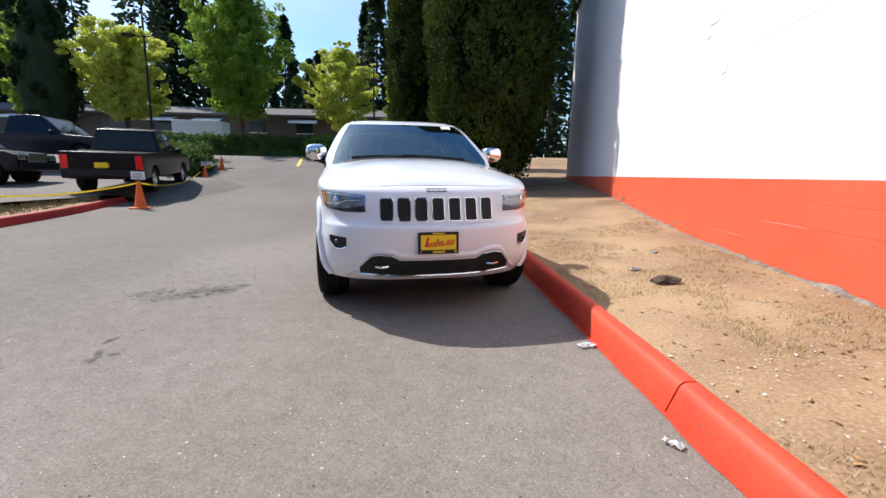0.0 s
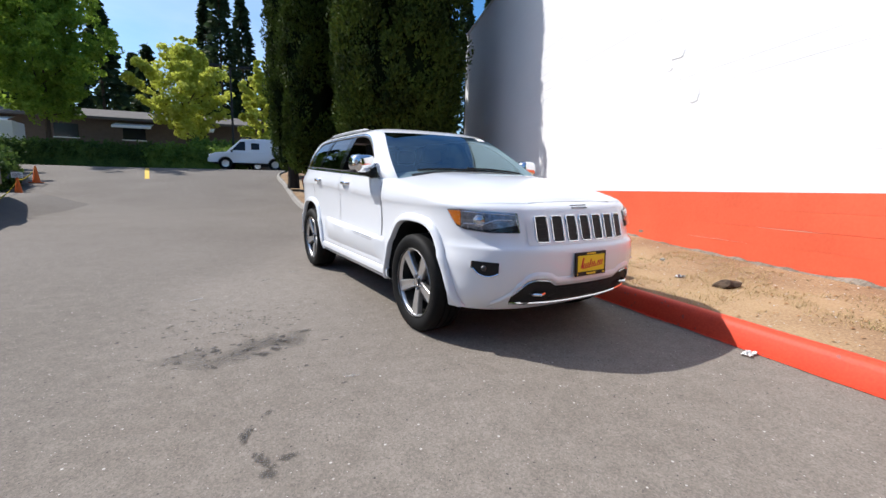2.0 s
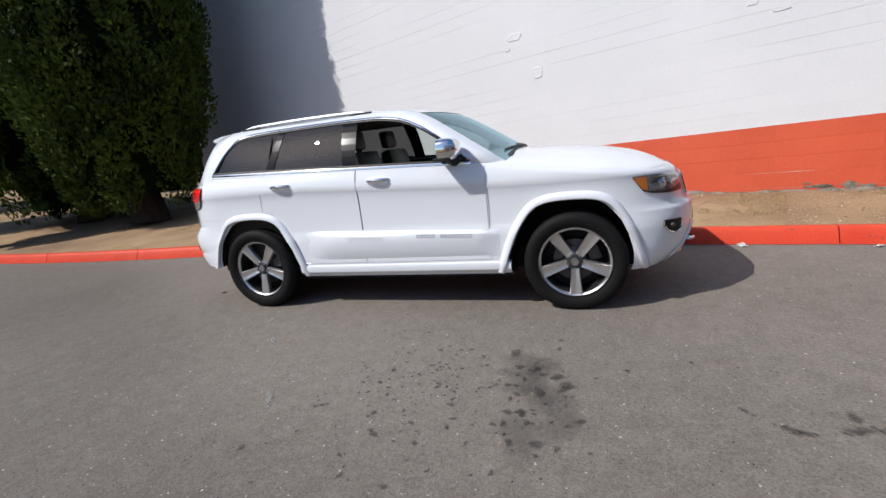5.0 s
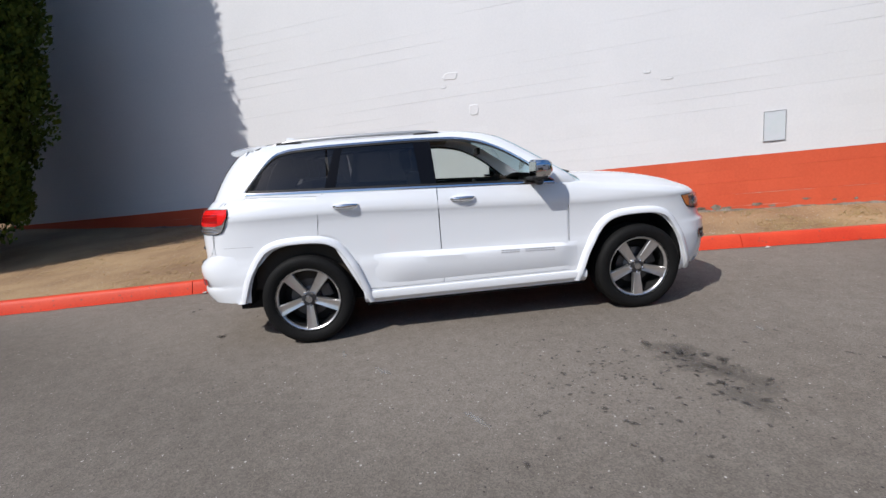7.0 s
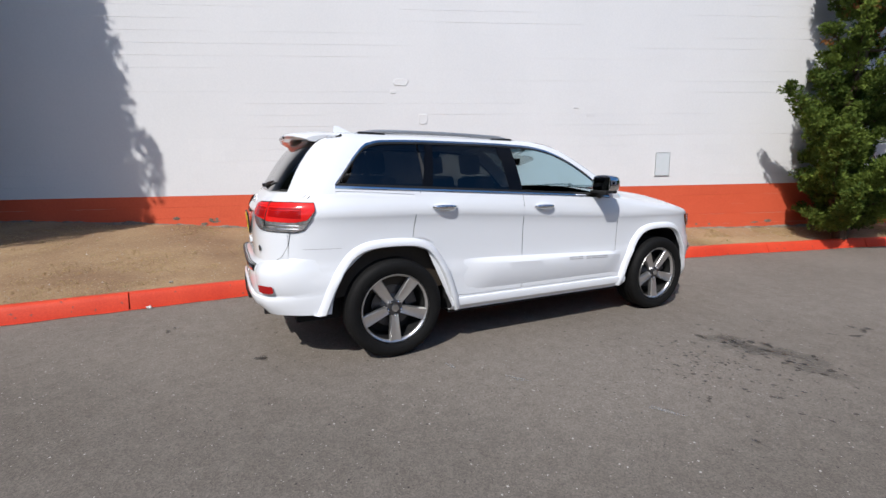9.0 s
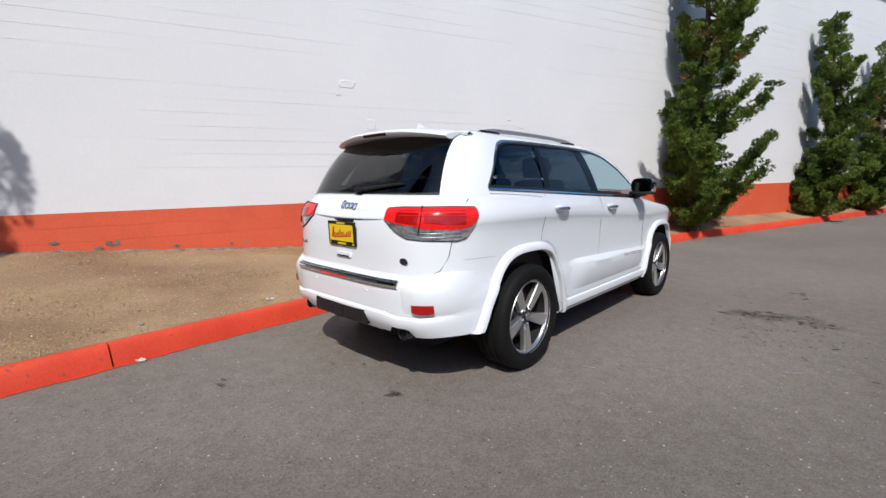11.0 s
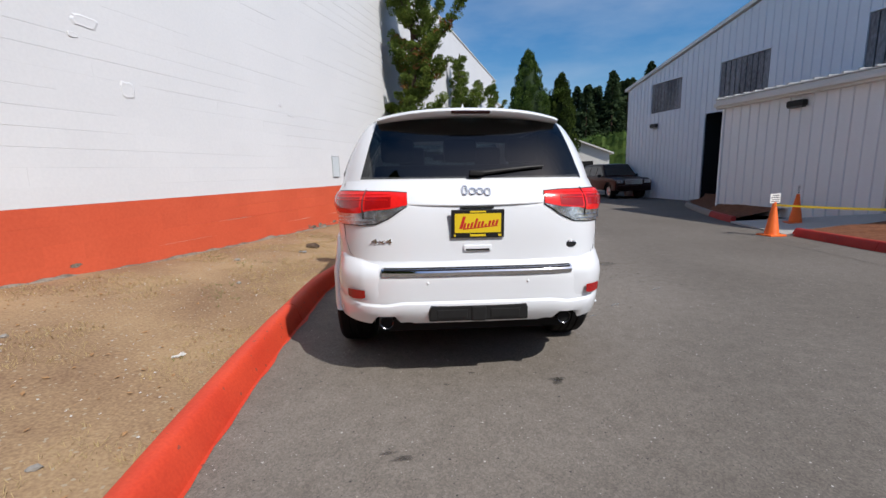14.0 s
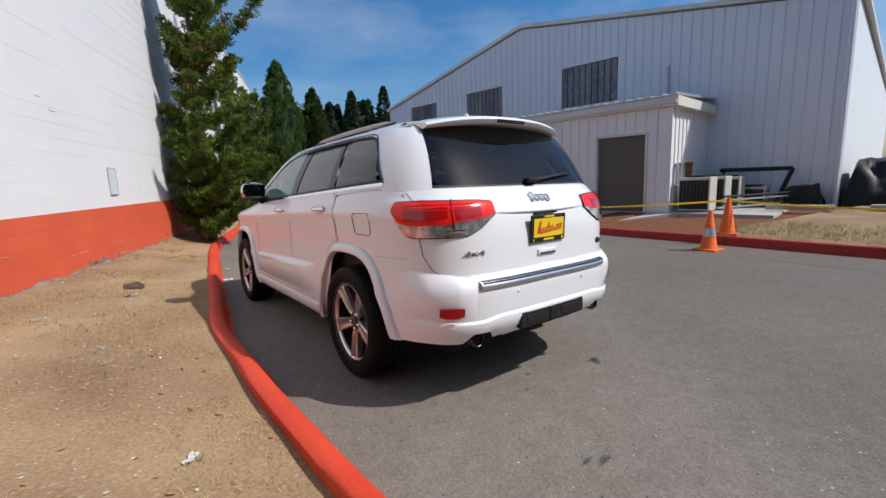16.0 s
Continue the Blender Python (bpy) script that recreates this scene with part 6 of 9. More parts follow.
for y in steps((-0.70, 0.70, 30)):
    zl = 1.250 - 0.052 * (abs(y) / 0.75) ** 2.6
    rows.append([])
    for dz, o in ((-0.03, 0.004), (0.0, 0.007), (0.020, 0.006), (0.026, 0.002)):
        q = gh(("F", math.asin(min(1, (abs(y) / smooth_table(GW, zl + dz)) ** (GNF / 2)))), zl + dz, o)
        rows[-1].append(Vector((q.x, math.copysign(abs(q.y), y), q.z)))
part("cowl", weld(grid_bm(rows, mirror=False)), M_black, suv, "black cowl panel")

# ---- cabin ----
bm = bmesh.new()
add_box(bm, (-2.1, -0.70, 0.46), (0.95, 0.70, 0.56))
add_box(bm, (-1.9, -0.82, 0.5), (0.85, -0.80, 1.24))
add_box(bm, (-1.9, 0.80, 0.5), (0.85, 0.82, 1.24))
add_box(bm, (-2.15, -0.66, 0.5), (-2.10, 0.66, 1.24))
part("cabin_lining", bm, M_trim, suv)
rows = []
for x in steps((-1.85, -0.05, 16)):
    e = gx(x, 1.66)
    rows.append([Vector((x, -e.y * (-1 + 2 * k / 10) * 0.98, 1.665 + 0.03 * (1 - (k / 5 - 1) ** 2))) for k in range(11)])
part("headliner", weld(grid_bm(rows, mirror=False)), M_headliner, suv, "grey headliner")


def car_seat(x, y, wide=0.50):
    t = new("seat")
    t.parent = suv
    t.matrix_local = Matrix.Translation((x, y, 0))
    part("seat_cushion", box_bm((-0.02, -wide / 2, 0.56), (0.50, wide / 2, 0.86), 0.07), M_seat, t, smooth=True)
    part("seat_back", box_bm((-0.07, -wide / 2, 0.0), (0.07, wide / 2, 0.60), 0.06, pose(-0.06, 0, 0.80, 0, -14, 0)), M_seat, t, smooth=True)
    n = 1 if wide < 0.6 else 3
    for k in range(n):
        yy = 0 if n == 1 else (k - 1) * wide * 0.36
        part("headrest", box_bm((-0.05, yy - 0.13, 0.0), (0.05, yy + 0.13, 0.19), 0.05, pose(-0.24, 0, 1.40, 0, -8, 0)), M_seat, t, smooth=True)


car_seat(-0.28, -0.38)
car_seat(-0.28, 0.38)
car_seat(-1.22, 0.0, 1.36)
bm = bmesh.new()
rows = []
for y in steps((-0.78, 0.78, 20)):
    b = 0.03 if y > 0.15 and y < 0.6 else 0.0
    rows.append([Vector((0.42, y, 0.85)), Vector((0.40, y, 1.02)), Vector((0.44, y, 1.15 + b)), Vector((0.60, y, 1.18 + b)), Vector((0.98, y, 1.165))])
grid_bm(rows, mirror=False, bm=bm)
part("dashboard", weld(bm), M_seat, suv, smooth=True, angle=40)
bm = bmesh.new()
ring = [Vector((0.0, 0.185 * math.cos(a), 0.185 * math.sin(a))) for a in [math.tau * k / 28 for k in range(29)]]
add_tube(bm, ring, 0.016, 8, caps=False)
add_box(bm, (-0.01, -0.17, -0.03), (0.03, 0.17, 0.03), bevel=0.01)
ob = part("steering_wheel", bm, M_seat, suv, smooth=True)
ob.matrix_local = pose(0.30, 0.38, 1.06, 0, -25, 0)
part("rear_view_mirror", box_bm((0.20, -0.13, 1.50), (0.23, 0.13, 1.57), 0.02), M_black, suv, smooth=True)

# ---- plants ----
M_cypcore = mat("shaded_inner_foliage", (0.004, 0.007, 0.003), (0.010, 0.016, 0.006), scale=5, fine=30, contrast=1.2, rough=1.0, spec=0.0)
M_cyptrunk = mat("dark_cypress_bark", (0.022, 0.017, 0.013), (0.048, 0.037, 0.028), scale=6, fine=40, contrast=1.0, rough=0.95, bump=0.008, stretch=(1, 1, 0.25))


def leaf_mesh(name, pts, nrm, size, material, parent, jitter=0.6, slim=0.45, seed=1, label=""):
    """Many small folded leaf sprays as one mesh: pts and nrm are arrays of places and outward directions."""
    rng = np.random.default_rng(seed)
    n = len(pts)
    d = nrm + rng.normal(0, jitter, (n, 3))
    d /= np.linalg.norm(d, axis=1)[:, None] + 1e-9
    r = rng.normal(0, 1, (n, 3))
    s = np.cross(d, r)
    s /= np.linalg.norm(s, axis=1)[:, None] + 1e-9
    up = np.cross(d, s)
    sz = size * rng.uniform(0.6, 1.4, n)[:, None]
    v = np.empty((n, 4, 3))
    v[:, 0] = pts - d * sz * 0.5
    v[:, 1] = pts + s * sz * slim + up * sz * 0.12
    v[:, 2] = pts + d * sz * 0.5
    v[:, 3] = pts - s * sz * slim + up * sz * 0.12
    idx = np.arange(n * 4).reshape(n, 4)
    me = bpy.data.meshes.new(name)
    me.vertices.add(n * 4)
    me.vertices.foreach_set("co", v.reshape(-1))
    me.loops.add(n * 4)
    me.loops.foreach_set("vertex_index", idx.reshape(-1))
    me.polygons.add(n)
    me.polygons.foreach_set("loop_start", np.arange(0, n * 4, 4))
    me.polygons.foreach_set("loop_total", np.full(n, 4))
    me.materials.append(material)
    me.update(calc_edges=True)
    me.validate()
    ob = new(name, me)
    ob.parent = parent
    if label:
        ob["label"] = label
    return ob


def clumps(rng, centres, radii, per, flat=1.0):
    """Points scattered on the shells of small balls of foliage, with their outward directions."""
    c = np.repeat(np.asarray(centres, float), per, axis=0)
    r = np.repeat(np.asarray(radii, float), per)
    d = rng.normal(0, 1, (len(c), 3))
    d /= np.linalg.norm(d, axis=1)[:, None]
    k = rng.uniform(0.45, 1.0, len(c)) ** 0.5
    off = d * (r * k)[:, None]
    off[:, 2] *= flat
    return c + off, d


def cypress(name, x, y, z, h, r, n, seed, label, material=None, trunk=1.0, size=0.20):
    """A columnar cypress: trunk, dark inner mass and many upright sprays."""
    material = material or M_cypress
    rng = np.random.default_rng(seed)
    t = thing(name, Matrix.Translation((x, y, z)), label, "tree", group="cypress trees")
    part("trunk", tube_bm([(0, 0, -0.2), (0.03, 0, trunk), (0, 0.05, h * 0.5), (0, 0, h * 0.9)], [r * 0.19 + 0.08, r * 0.13 + 0.06, r * 0.06, 0.03], 12), M_cyptrunk, t, smooth=True)
    for k in range(3):
        a = k * 2.1 + seed
        part("stem", tube_bm([(0.1 * math.cos(a), 0.1 * math.sin(a), trunk * 0.5), (0.3 * r * math.cos(a), 0.3 * r * math.sin(a), trunk + 1.0), (0.45 * r * math.cos(a), 0.45 * r * math.sin(a), trunk + h * 0.4)], [0.10, 0.08, 0.04], 8), M_cyptrunk, t, smooth=True)

    def rad(u, a):
        prof = min(1.0, (0.85 if trunk < 0.4 else 0.62) + 1.6 * u) if u < 0.25 else (1.0 - max(0, (u - 0.45) / 0.55) ** 1.7 * 0.92)
        lump = 1 + 0.15 * noise.noise((2.2 * math.cos(a) + seed, 2.2 * math.sin(a), u * h * 0.45)) + 0.20 * noise.noise((4 * math.cos(a), 4 * math.sin(a) + seed, u * h * 1.3))
        return r * prof * lump
    # inner mass, its colour darkened to stand for shade inside the crown
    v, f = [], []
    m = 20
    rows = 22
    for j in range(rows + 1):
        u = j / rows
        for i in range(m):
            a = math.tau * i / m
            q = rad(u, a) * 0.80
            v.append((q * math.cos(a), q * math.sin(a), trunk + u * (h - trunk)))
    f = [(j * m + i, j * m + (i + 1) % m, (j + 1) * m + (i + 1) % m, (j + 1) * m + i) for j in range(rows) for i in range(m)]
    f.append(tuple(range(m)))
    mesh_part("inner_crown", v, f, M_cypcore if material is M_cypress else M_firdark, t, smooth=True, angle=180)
    # upright plumes of sprays, each its own rounded lump
    per = 240 if n > 40000 else 120
    cs, rs = [], []
    for k in range(n // per):
        u = rng.uniform(0, 1) ** 0.95
        a = rng.uniform(0, math.tau)
        q = rad(u, a) * rng.uniform(0.80, 0.98)
        cs.append((q * math.cos(a), q * math.sin(a), trunk + 0.15 + u * (h - trunk)))
        rs.append(rng.uniform(0.20, 0.44) * (0.65 + 0.35 * r / 2) * (1.15 - 0.4 * u))
    p, d = clumps(rng, cs, rs, per, 1.7)
    d[:, 2] = np.abs(d[:, 2]) * 0.6 + 0.55
    leaf_mesh("crown", p, d, size, material, t, 0.35, 0.30, seed)
    return t


cypress("cypress", 1.50, 15.40, 1.0, 14.5, 2.02, 230000, 11, "large dark green cypress rising beside the white wall", trunk=0.50, size=0.105)
# unseen behind the first one; added to keep the wall's far end shaded
cypress("cypress", 1.65, 18.95, 1.1, 14.0, 1.90, 90000, 17, "large dark green cypress rising beside the white wall", trunk=0.3, size=0.12)
cypress("cypress", -1.15, 18.4, 1.05, 13.5, 0.98, 90000, 12, "dark green columnar cypress on the dry verge", trunk=0.95, size=0.105)
cypress("cypress", -1.78, 22.6, 1.45, 13.0, 1.05, 70000, 13, "dark green columnar cypress on the dry verge", trunk=1.0, size=0.10)
cypress("cypress", -1.80, 27.0, 1.9, 12.0, 0.95, 42000, 14, "slim dark green cypress near the street", trunk=0.5, size=0.12)
cypress("cypress", -3.3, -35, -0.1, 12.6, 2.15, 36000, 15, "tall dark cypress at the far end of the drive", trunk=0.2, size=0.15, material=M_hedge)
cypress("cypress", -6.6, -36.5, -0.1, 10.6, 1.75, 30000, 16, "tall dark cypress at the far end of the drive", trunk=0.2, size=0.15)


def wall_conifer(x, y, z, h, spread, seed, label, rusty=False, arms=()):
    """A loose, twisted juniper: trunk, rising limbs and tufted foliage along them."""
    rng = np.random.default_rng(seed)
    t = thing("juniper", Matrix.Translation((x, y, z)), label, "tree", group="junipers along the wall")
    n = 9
    tr = [(0.10 * math.sin(k * 0.9 + seed), 0.12 * math.sin(k * 1.3 + seed * 2), h * 0.97 * k / n) for k in range(n + 1)]
    part("trunk", tube_bm(tr, [0.11 * (1 - k / (n + 0.6)) + 0.012 for k in range(n + 1)], 9), M_bark, t, smooth=True)

    def trunk_at(u):
        k = min(n - 1, int(u * n))
        w = u * n - k
        return [tr[k][i] + (tr[k + 1][i] - tr[k][i]) * w for i in range(3)]
    bm = bmesh.new()
    cs, rs, rust_c, rust_r = [], [], [], []
    limbs = []
    # limbs all along the trunk, left out here and there so that the wall shows through
    m = int(14 * h)
    for k in range(m):
        u = 0.03 + 0.95 * ((k + rng.uniform(0, 1)) / m) ** 1.10
        a = k * 2.399 + rng.uniform(-0.5, 0.5)
        if u > 0.34 and noise.noise((u * h * 0.9 + seed, 1.3 * math.cos(a), 1.3 * math.sin(a))) < -0.24:
            continue
        ln = spread * (1.05 - 0.78 * u ** 0.9) * rng.uniform(0.45, 1.18) * (0.86 if u < 0.08 else 1.0)
        limbs.append((u, a, ln, rng.uniform(0.25, 0.60) + 0.35 * u))
    for u, a, ln, rise in list(limbs) + [(q[0], q[1], q[2], 0.62) for q in arms]:
        o = trunk_at(u)
        # limbs shorten towards the wall, which stands on the +x side
        if math.cos(a) > 0.3:
            ln = min(ln, 0.60)
        bend = rng.uniform(-0.5, 0.7)
        pts = []
        for i in range(6):
            s = i / 5
            pts.append((o[0] + ln * s * math.cos(a + bend * s), o[1] + ln * s * math.sin(a + bend * s), o[2] + ln * (rise * s ** 2.2 - 0.10 * math.sin(math.pi * s))))
        add_tube(bm, pts, [0.030 * (1 - 0.8 * i / 5) for i in range(6)], 5)
        for i in range(max(6, int(ln / (0.030 if u < 0.4 else 0.040)))):
            s = rng.uniform(0.10 if u < 0.4 else 0.28, 1.03) ** 0.85
            j = min(4, int(s * 5))
            w = s * 5 - j
            c = [pts[j][i2] + (pts[j + 1][i2] - pts[j][i2]) * w + rng.normal(0, 0.045) for i2 in range(3)]
            size = rng.uniform(0.10, 0.20) * (1.35 - 0.62 * s)
            c[2] += 0.04
            if rusty and rng.random() < 0.10 and 0.42 < u < 0.66:
                rust_c.append(c)
                rust_r.append(size)
            else:
                cs.append(c)
                rs.append(size)
    part("limb", bm, M_bark, t)
    p, d = clumps(rng, cs, rs, 80, 0.66)
    d[:, 2] += 0.45
    leaf_mesh("crown", p, d, 0.060, M_conifer, t, 0.35, 0.20, seed)
    if rust_c:
        p, d = clumps(rng, rust_c, rust_r, 24, 0.8)
        tagged(leaf_mesh("dead_tuft", p, d, 0.085, M_rust, t, 0.4, 0.30, seed + 5), "browned dry foliage tuft", kind="stuff")
    return t


wall_conifer(1.50, -2.35, 0.25, 8.0, 1.75, 31, "green juniper with twisted arms against the white wall", True, arms=((0.66, 4.2, 2.4), (0.80, 2.6, 1.5), (0.58, 2.0, 2.0), (0.90, 3.6, 1.1)))
wall_conifer(0.70, -9.0, 0.2, 6.5, 1.25, 32, "slim green juniper against the white wall", arms=((0.55, 3.4, 1.3), (0.42, 4.6, 1.5), (0.72, 4.9, 0.9)))
wall_conifer(0.20, -12.6, 0.2, 6.0, 1.15, 33, "slim green juniper with browned tufts by the wall", True, arms=((0.5, 4.4, 1.4), (0.66, 1.9, 1.0)))
wall_conifer(-0.25, -15.8, 0.2, 6.4, 1.2, 34, "slim green juniper with browned tufts by the wall", True, arms=((0.48, 4.5, 1.6), (0.62, 4.8, 1.5), (0.75, 3.9, 1.0)))


def broadleaf(name, x, y, z, h, r, base, n, material, seed, label, size=0.28, column=1.0, pointed=False):
    """A broadleaf street tree: trunk, forking limbs, and a crown of many leaf clusters with gaps."""
    rng = np.random.default_rng(seed)
    t = thing(name, Matrix.Translation((x, y, z)), label, "tree", group="street trees")
    part("trunk", tube_bm([(0, 0, -0.2), (0.05, 0, base), (0, 0.06, base + (h - base) * 0.5), (0, 0, h * 0.93)], [0.20, 0.15, 0.09, 0.03], 10), M_bark, t, smooth=True)
    bm = bmesh.new()
    cs, rs = [], []
    m = int(n / 560)
    for k in range(m):
        u = (k + rng.uniform(0, 0.9)) / m
        a = k * 2.39996 + rng.uniform(-0.4, 0.4)
        prof = math.sin(math.pi * min(0.5, 0.16 + u * 0.9)) if u < 0.38 else max(0.05, (1 - u) / 0.62) ** (0.95 if pointed else 0.62)
        ln = r * prof * rng.uniform(0.62, 1.12)
        z0 = base + (h - base) * u * 0.86
        rise = 0.25 + 0.75 * u + rng.uniform(-0.1, 0.2)
        pts = [(ln * q * math.cos(a + 0.25 * q), ln * q * math.sin(a + 0.25 * q), z0 + ln * rise * q**1.3) for q in (0, 0.25, 0.5, 0.75, 1.0)]
        w = 0.018 + 0.055 * (1 - u)
        if k % 3 == 0:
            add_tube(bm, pts, [w, w * 0.8, w * 0.6, w * 0.4, w * 0.2], 5)
        for _ in range(max(3, int(14 * ln / r + 2))):
            q = rng.uniform(0.30, 1.06)
            j = min(3, int(q * 4))
            g = q * 4 - j
            c = [pts[j][i] + (pts[j + 1][i] - pts[j][i]) * g + rng.normal(0, 0.05 * r) for i in range(3)]
            cs.append(c)
            rs.append(rng.uniform(0.10, 0.20) * r * (1.15 - 0.55 * q))
    # thin leaders above the crown
    for k in range(7 if pointed else 3):
        a = rng.uniform(0, math.tau)
        d0 = rng.uniform(0.0, 0.28) * r
        for i in range(5):
            cs.append((d0 * math.cos(a), d0 * math.sin(a), h * (0.80 + 0.045 * i * rng.uniform(0.8, 1.1))))
            rs.append(0.09 * r * (1 - 0.15 * i))
    part("limbs", bm, M_bark, t)
    per = max(8, int(n / len(cs)))
    p, d = clumps(rng, cs, rs, per, 0.65)
    d[:, 2] += 0.25
    leaf_mesh("crown", p, d, size, material, t, 0.6, 0.42, seed)
    return t


broadleaf("maple_tree", -18.2, 40.5, 2.5, 17.0, 4.6, 3.4, 52000, M_maple, 41, "tall green street maple behind the hedge", size=0.21, pointed=True)
broadleaf("maple_tree", -22.2, 31.5, 2.2, 8.4, 3.4, 2.4, 34000, M_ginkgo, 42, "rounded yellow-green street tree beside the lot", size=0.18)
broadleaf("street_tree", -9.6, 42, 2.5, 10.6, 3.6, 2.6, 30000, M_ginkgo, 43, "pale yellow-green young street tree", size=0.18, pointed=True)
broadleaf("street_tree", -30.5, 34, 2.2, 11, 3.4, 2.2, 9000, M_maple, 44, "green street tree behind the parked trucks", size=0.32)
broadleaf("street_tree", -4.0, 43, 2.5, 9.6, 2.4, 1.8, 16000, M_ginkgo, 45, "yellow-green tree past the cypress row", size=0.2, pointed=True)
cypress("cypress", -26.2, 30, 1.9, 10.5, 1.7, 9000, 46, "dark columnar tree behind the parked trucks", trunk=1.2, size=0.26, material=M_firdark)


def hedge(name, path, w, h, n, seed, label, material=None):
    """A clipped hedge or shrub bank along a path of (x, y, z)."""
    material = material or M_hedge
    rng = np.random.default_rng(seed)
    t = thing(name, Matrix(), label, "hedge")
    pts, dirs = [], []
    segs = list(zip(path, path[1:]))
    lens = [math.dist(a, b) for a, b in segs]
    v, f = [], []
    m = 12
    rows = []
    for (a, b), L in zip(segs, lens):
        q = max(2, int(L / 0.6))
        for i in range(q + (1 if (a, b) == segs[-1] else 0)):
            rows.append([a[k] + (b[k] - a[k]) * i / q for k in range(3)])
    for j, c in enumerate(rows):
        e = rows[min(j + 1, len(rows) - 1)]
        b0 = rows[max(j - 1, 0)]
        dx, dy = e[0] - b0[0], e[1] - b0[1]
        l = math.hypot(dx, dy) or 1
        nx, ny = dy / l, -dx / l
        for i in range(m + 1):
            a = math.pi * i / m
            lump = 1 + 0.22 * noise.noise((c[0] * 0.8, c[1] * 0.8, i * 0.35 + seed)) + 0.12 * noise.noise((c[0] * 2, c[1] * 2, i * 0.8))
            s = w / 2 * math.copysign(abs(math.cos(a)) ** 0.5, math.cos(a)) * lump
            v.append((c[0] + nx * s * 0.9, c[1] + ny * s * 0.9, c[2] - 0.1 + h * 0.94 * math.sin(a) ** 0.5 * lump))
    k = m + 1
    f = [(j * k + i, j * k + i + 1, (j + 1) * k + i + 1, (j + 1) * k + i) for j in range(len(rows) - 1) for i in range(m)]
    mesh_part("inner_hedge", v, f, material, t)
    va = np.array(v)
    pick = rng.integers(0, len(va), n)
    p = va[pick] + rng.normal(0, 0.16, (n, 3))
    d = rng.normal(0, 1, (n, 3))
    d[:, 2] = np.abs(d[:, 2]) + 0.3
    leaf_mesh("leaves", p, d, 0.16, material, t, 0.5, 0.45, seed)
    return t


hedge("hedge", [(-26, 36.5, 2.45), (-16, 36.5, 2.45), (-10.5, 36.2, 2.45)], 2.0, 1.55, 14000, 51, "clipped dark green hedge across the street")
hedge("shrub_bank", [(-12.6, 18.8, 0.85), (-13.4, 21.5, 1.2), (-14.6, 25.0, 1.7), (-16.5, 28.5, 2.1)], 2.6, 1.0, 9000, 52, "low ivy and shrub bank by the lot entrance", M_hedge)
hedge("shrub_bank", [(-10.6, 36.0, 2.4), (-7.6, 35.6, 2.4), (-4.9, 35.2, 2.4)], 2.4, 1.5, 6000, 53, "rounded bright green shrubs across the street", M_shrub)
hedge("shrub_bank", [(-8.4, 38.4, 2.5), (-5.2, 38.4, 2.5)], 2.2, 2.2, 3000, 55, "rounded bright green shrubs across the street", M_shrub)
hedge("shrub_bank", [(-30, 27, 1.4), (-22, 26.5, 1.5), (-17, 27, 1.9)], 2.2, 1.2, 6000, 54, "green shrubs behind the parked trucks", M_maple)


def woods(name, spots, seed, label, material):
    """Far firs as one mass: drooping whorls on tapering spires."""
    rng = np.random.default_rng(seed)
    P, D = [], []
    bm = bmesh.new()
    for x, y, z, h, r in spots:
        add_tube(bm, [(x, y, z), (x, y, z + h * 0.97)], [0.25, 0.04], 5)
        n = int(150 + h * 48)
        u = rng.uniform(0.06, 1.0, n)
        a = rng.uniform(0, math.tau, n)
        q = r * (1 - u) ** 0.8 * rng.uniform(0.35, 1.0, n) + 0.15
        P.append(np.c_[x + q * np.cos(a), y + q * np.sin(a), z + u * h - 0.25 * q])
        D.append(np.c_[np.cos(a), np.sin(a), -0.35 + 0 * a])
    t = tagged(new(name), label, "trees", kind="stuff")
    leaf_mesh("fir_crown", np.concatenate(P), np.concatenate(D), 0.95, material, t, 0.35, 0.30, seed)
    part("fir_trunk", bm, M_bark, t)
    return t


_r = random.Random(5)
north = []
for k in range(46):
    x = -95 + 95 * k / 45 + _r.uniform(-2, 2)
    hh = lerp_table([(-95, 32), (-56, 34), (-54, 13), (-50, 13), (-48, 32), (-37, 32), (-33, 19), (-27, 14), (-22, 17), (-18, 13), (-8, 11), (0, 13)], x) * _r.uniform(0.8, 1.15)
    north.append((x, 66 + _r.uniform(-7, 12), 3.0, hh, hh * 0.13 + 1.2))
north += [(6 + 4.2 * k, 62 + _r.uniform(-5, 9), 3.0, _r.uniform(21, 29), _r.uniform(3.6, 4.6)) for k in range(9)]
north += [(-9.4, 63, 3, 25, 3.4), (-11.6, 67, 3, 22, 3.0), (-7.2, 66, 3, 23, 3.2), (8, 70, 3, 18, 3), (16, 72, 3, 20, 3.2)]
woods("woods_north", north, 61, "dark fir woods behind the low building", M_firdark)
south = []
for k in range(120):
    x = -75 + 78 * k / 119
    hh = lerp_table([(-75, 22), (-40, 18), (-25, 21), (-14, 16), (-5, 16), (3, 11)], x) * _r.uniform(0.75, 1.1)
    south.append((x, -95 + _r.uniform(-14, 14), 0, hh, hh * 0.17 + 2.0))
woods("woods_south", south, 62, "dark wooded hillside beyond the drive", M_firdark)
hedge("shrub_bank", [(-6, -62, 0), (-14, -62, 0.5), (-24, -60, 1), (-34, -56, 1)], 6, 6, 14000, 63, "green bushes on the far hillside", M_hedge)

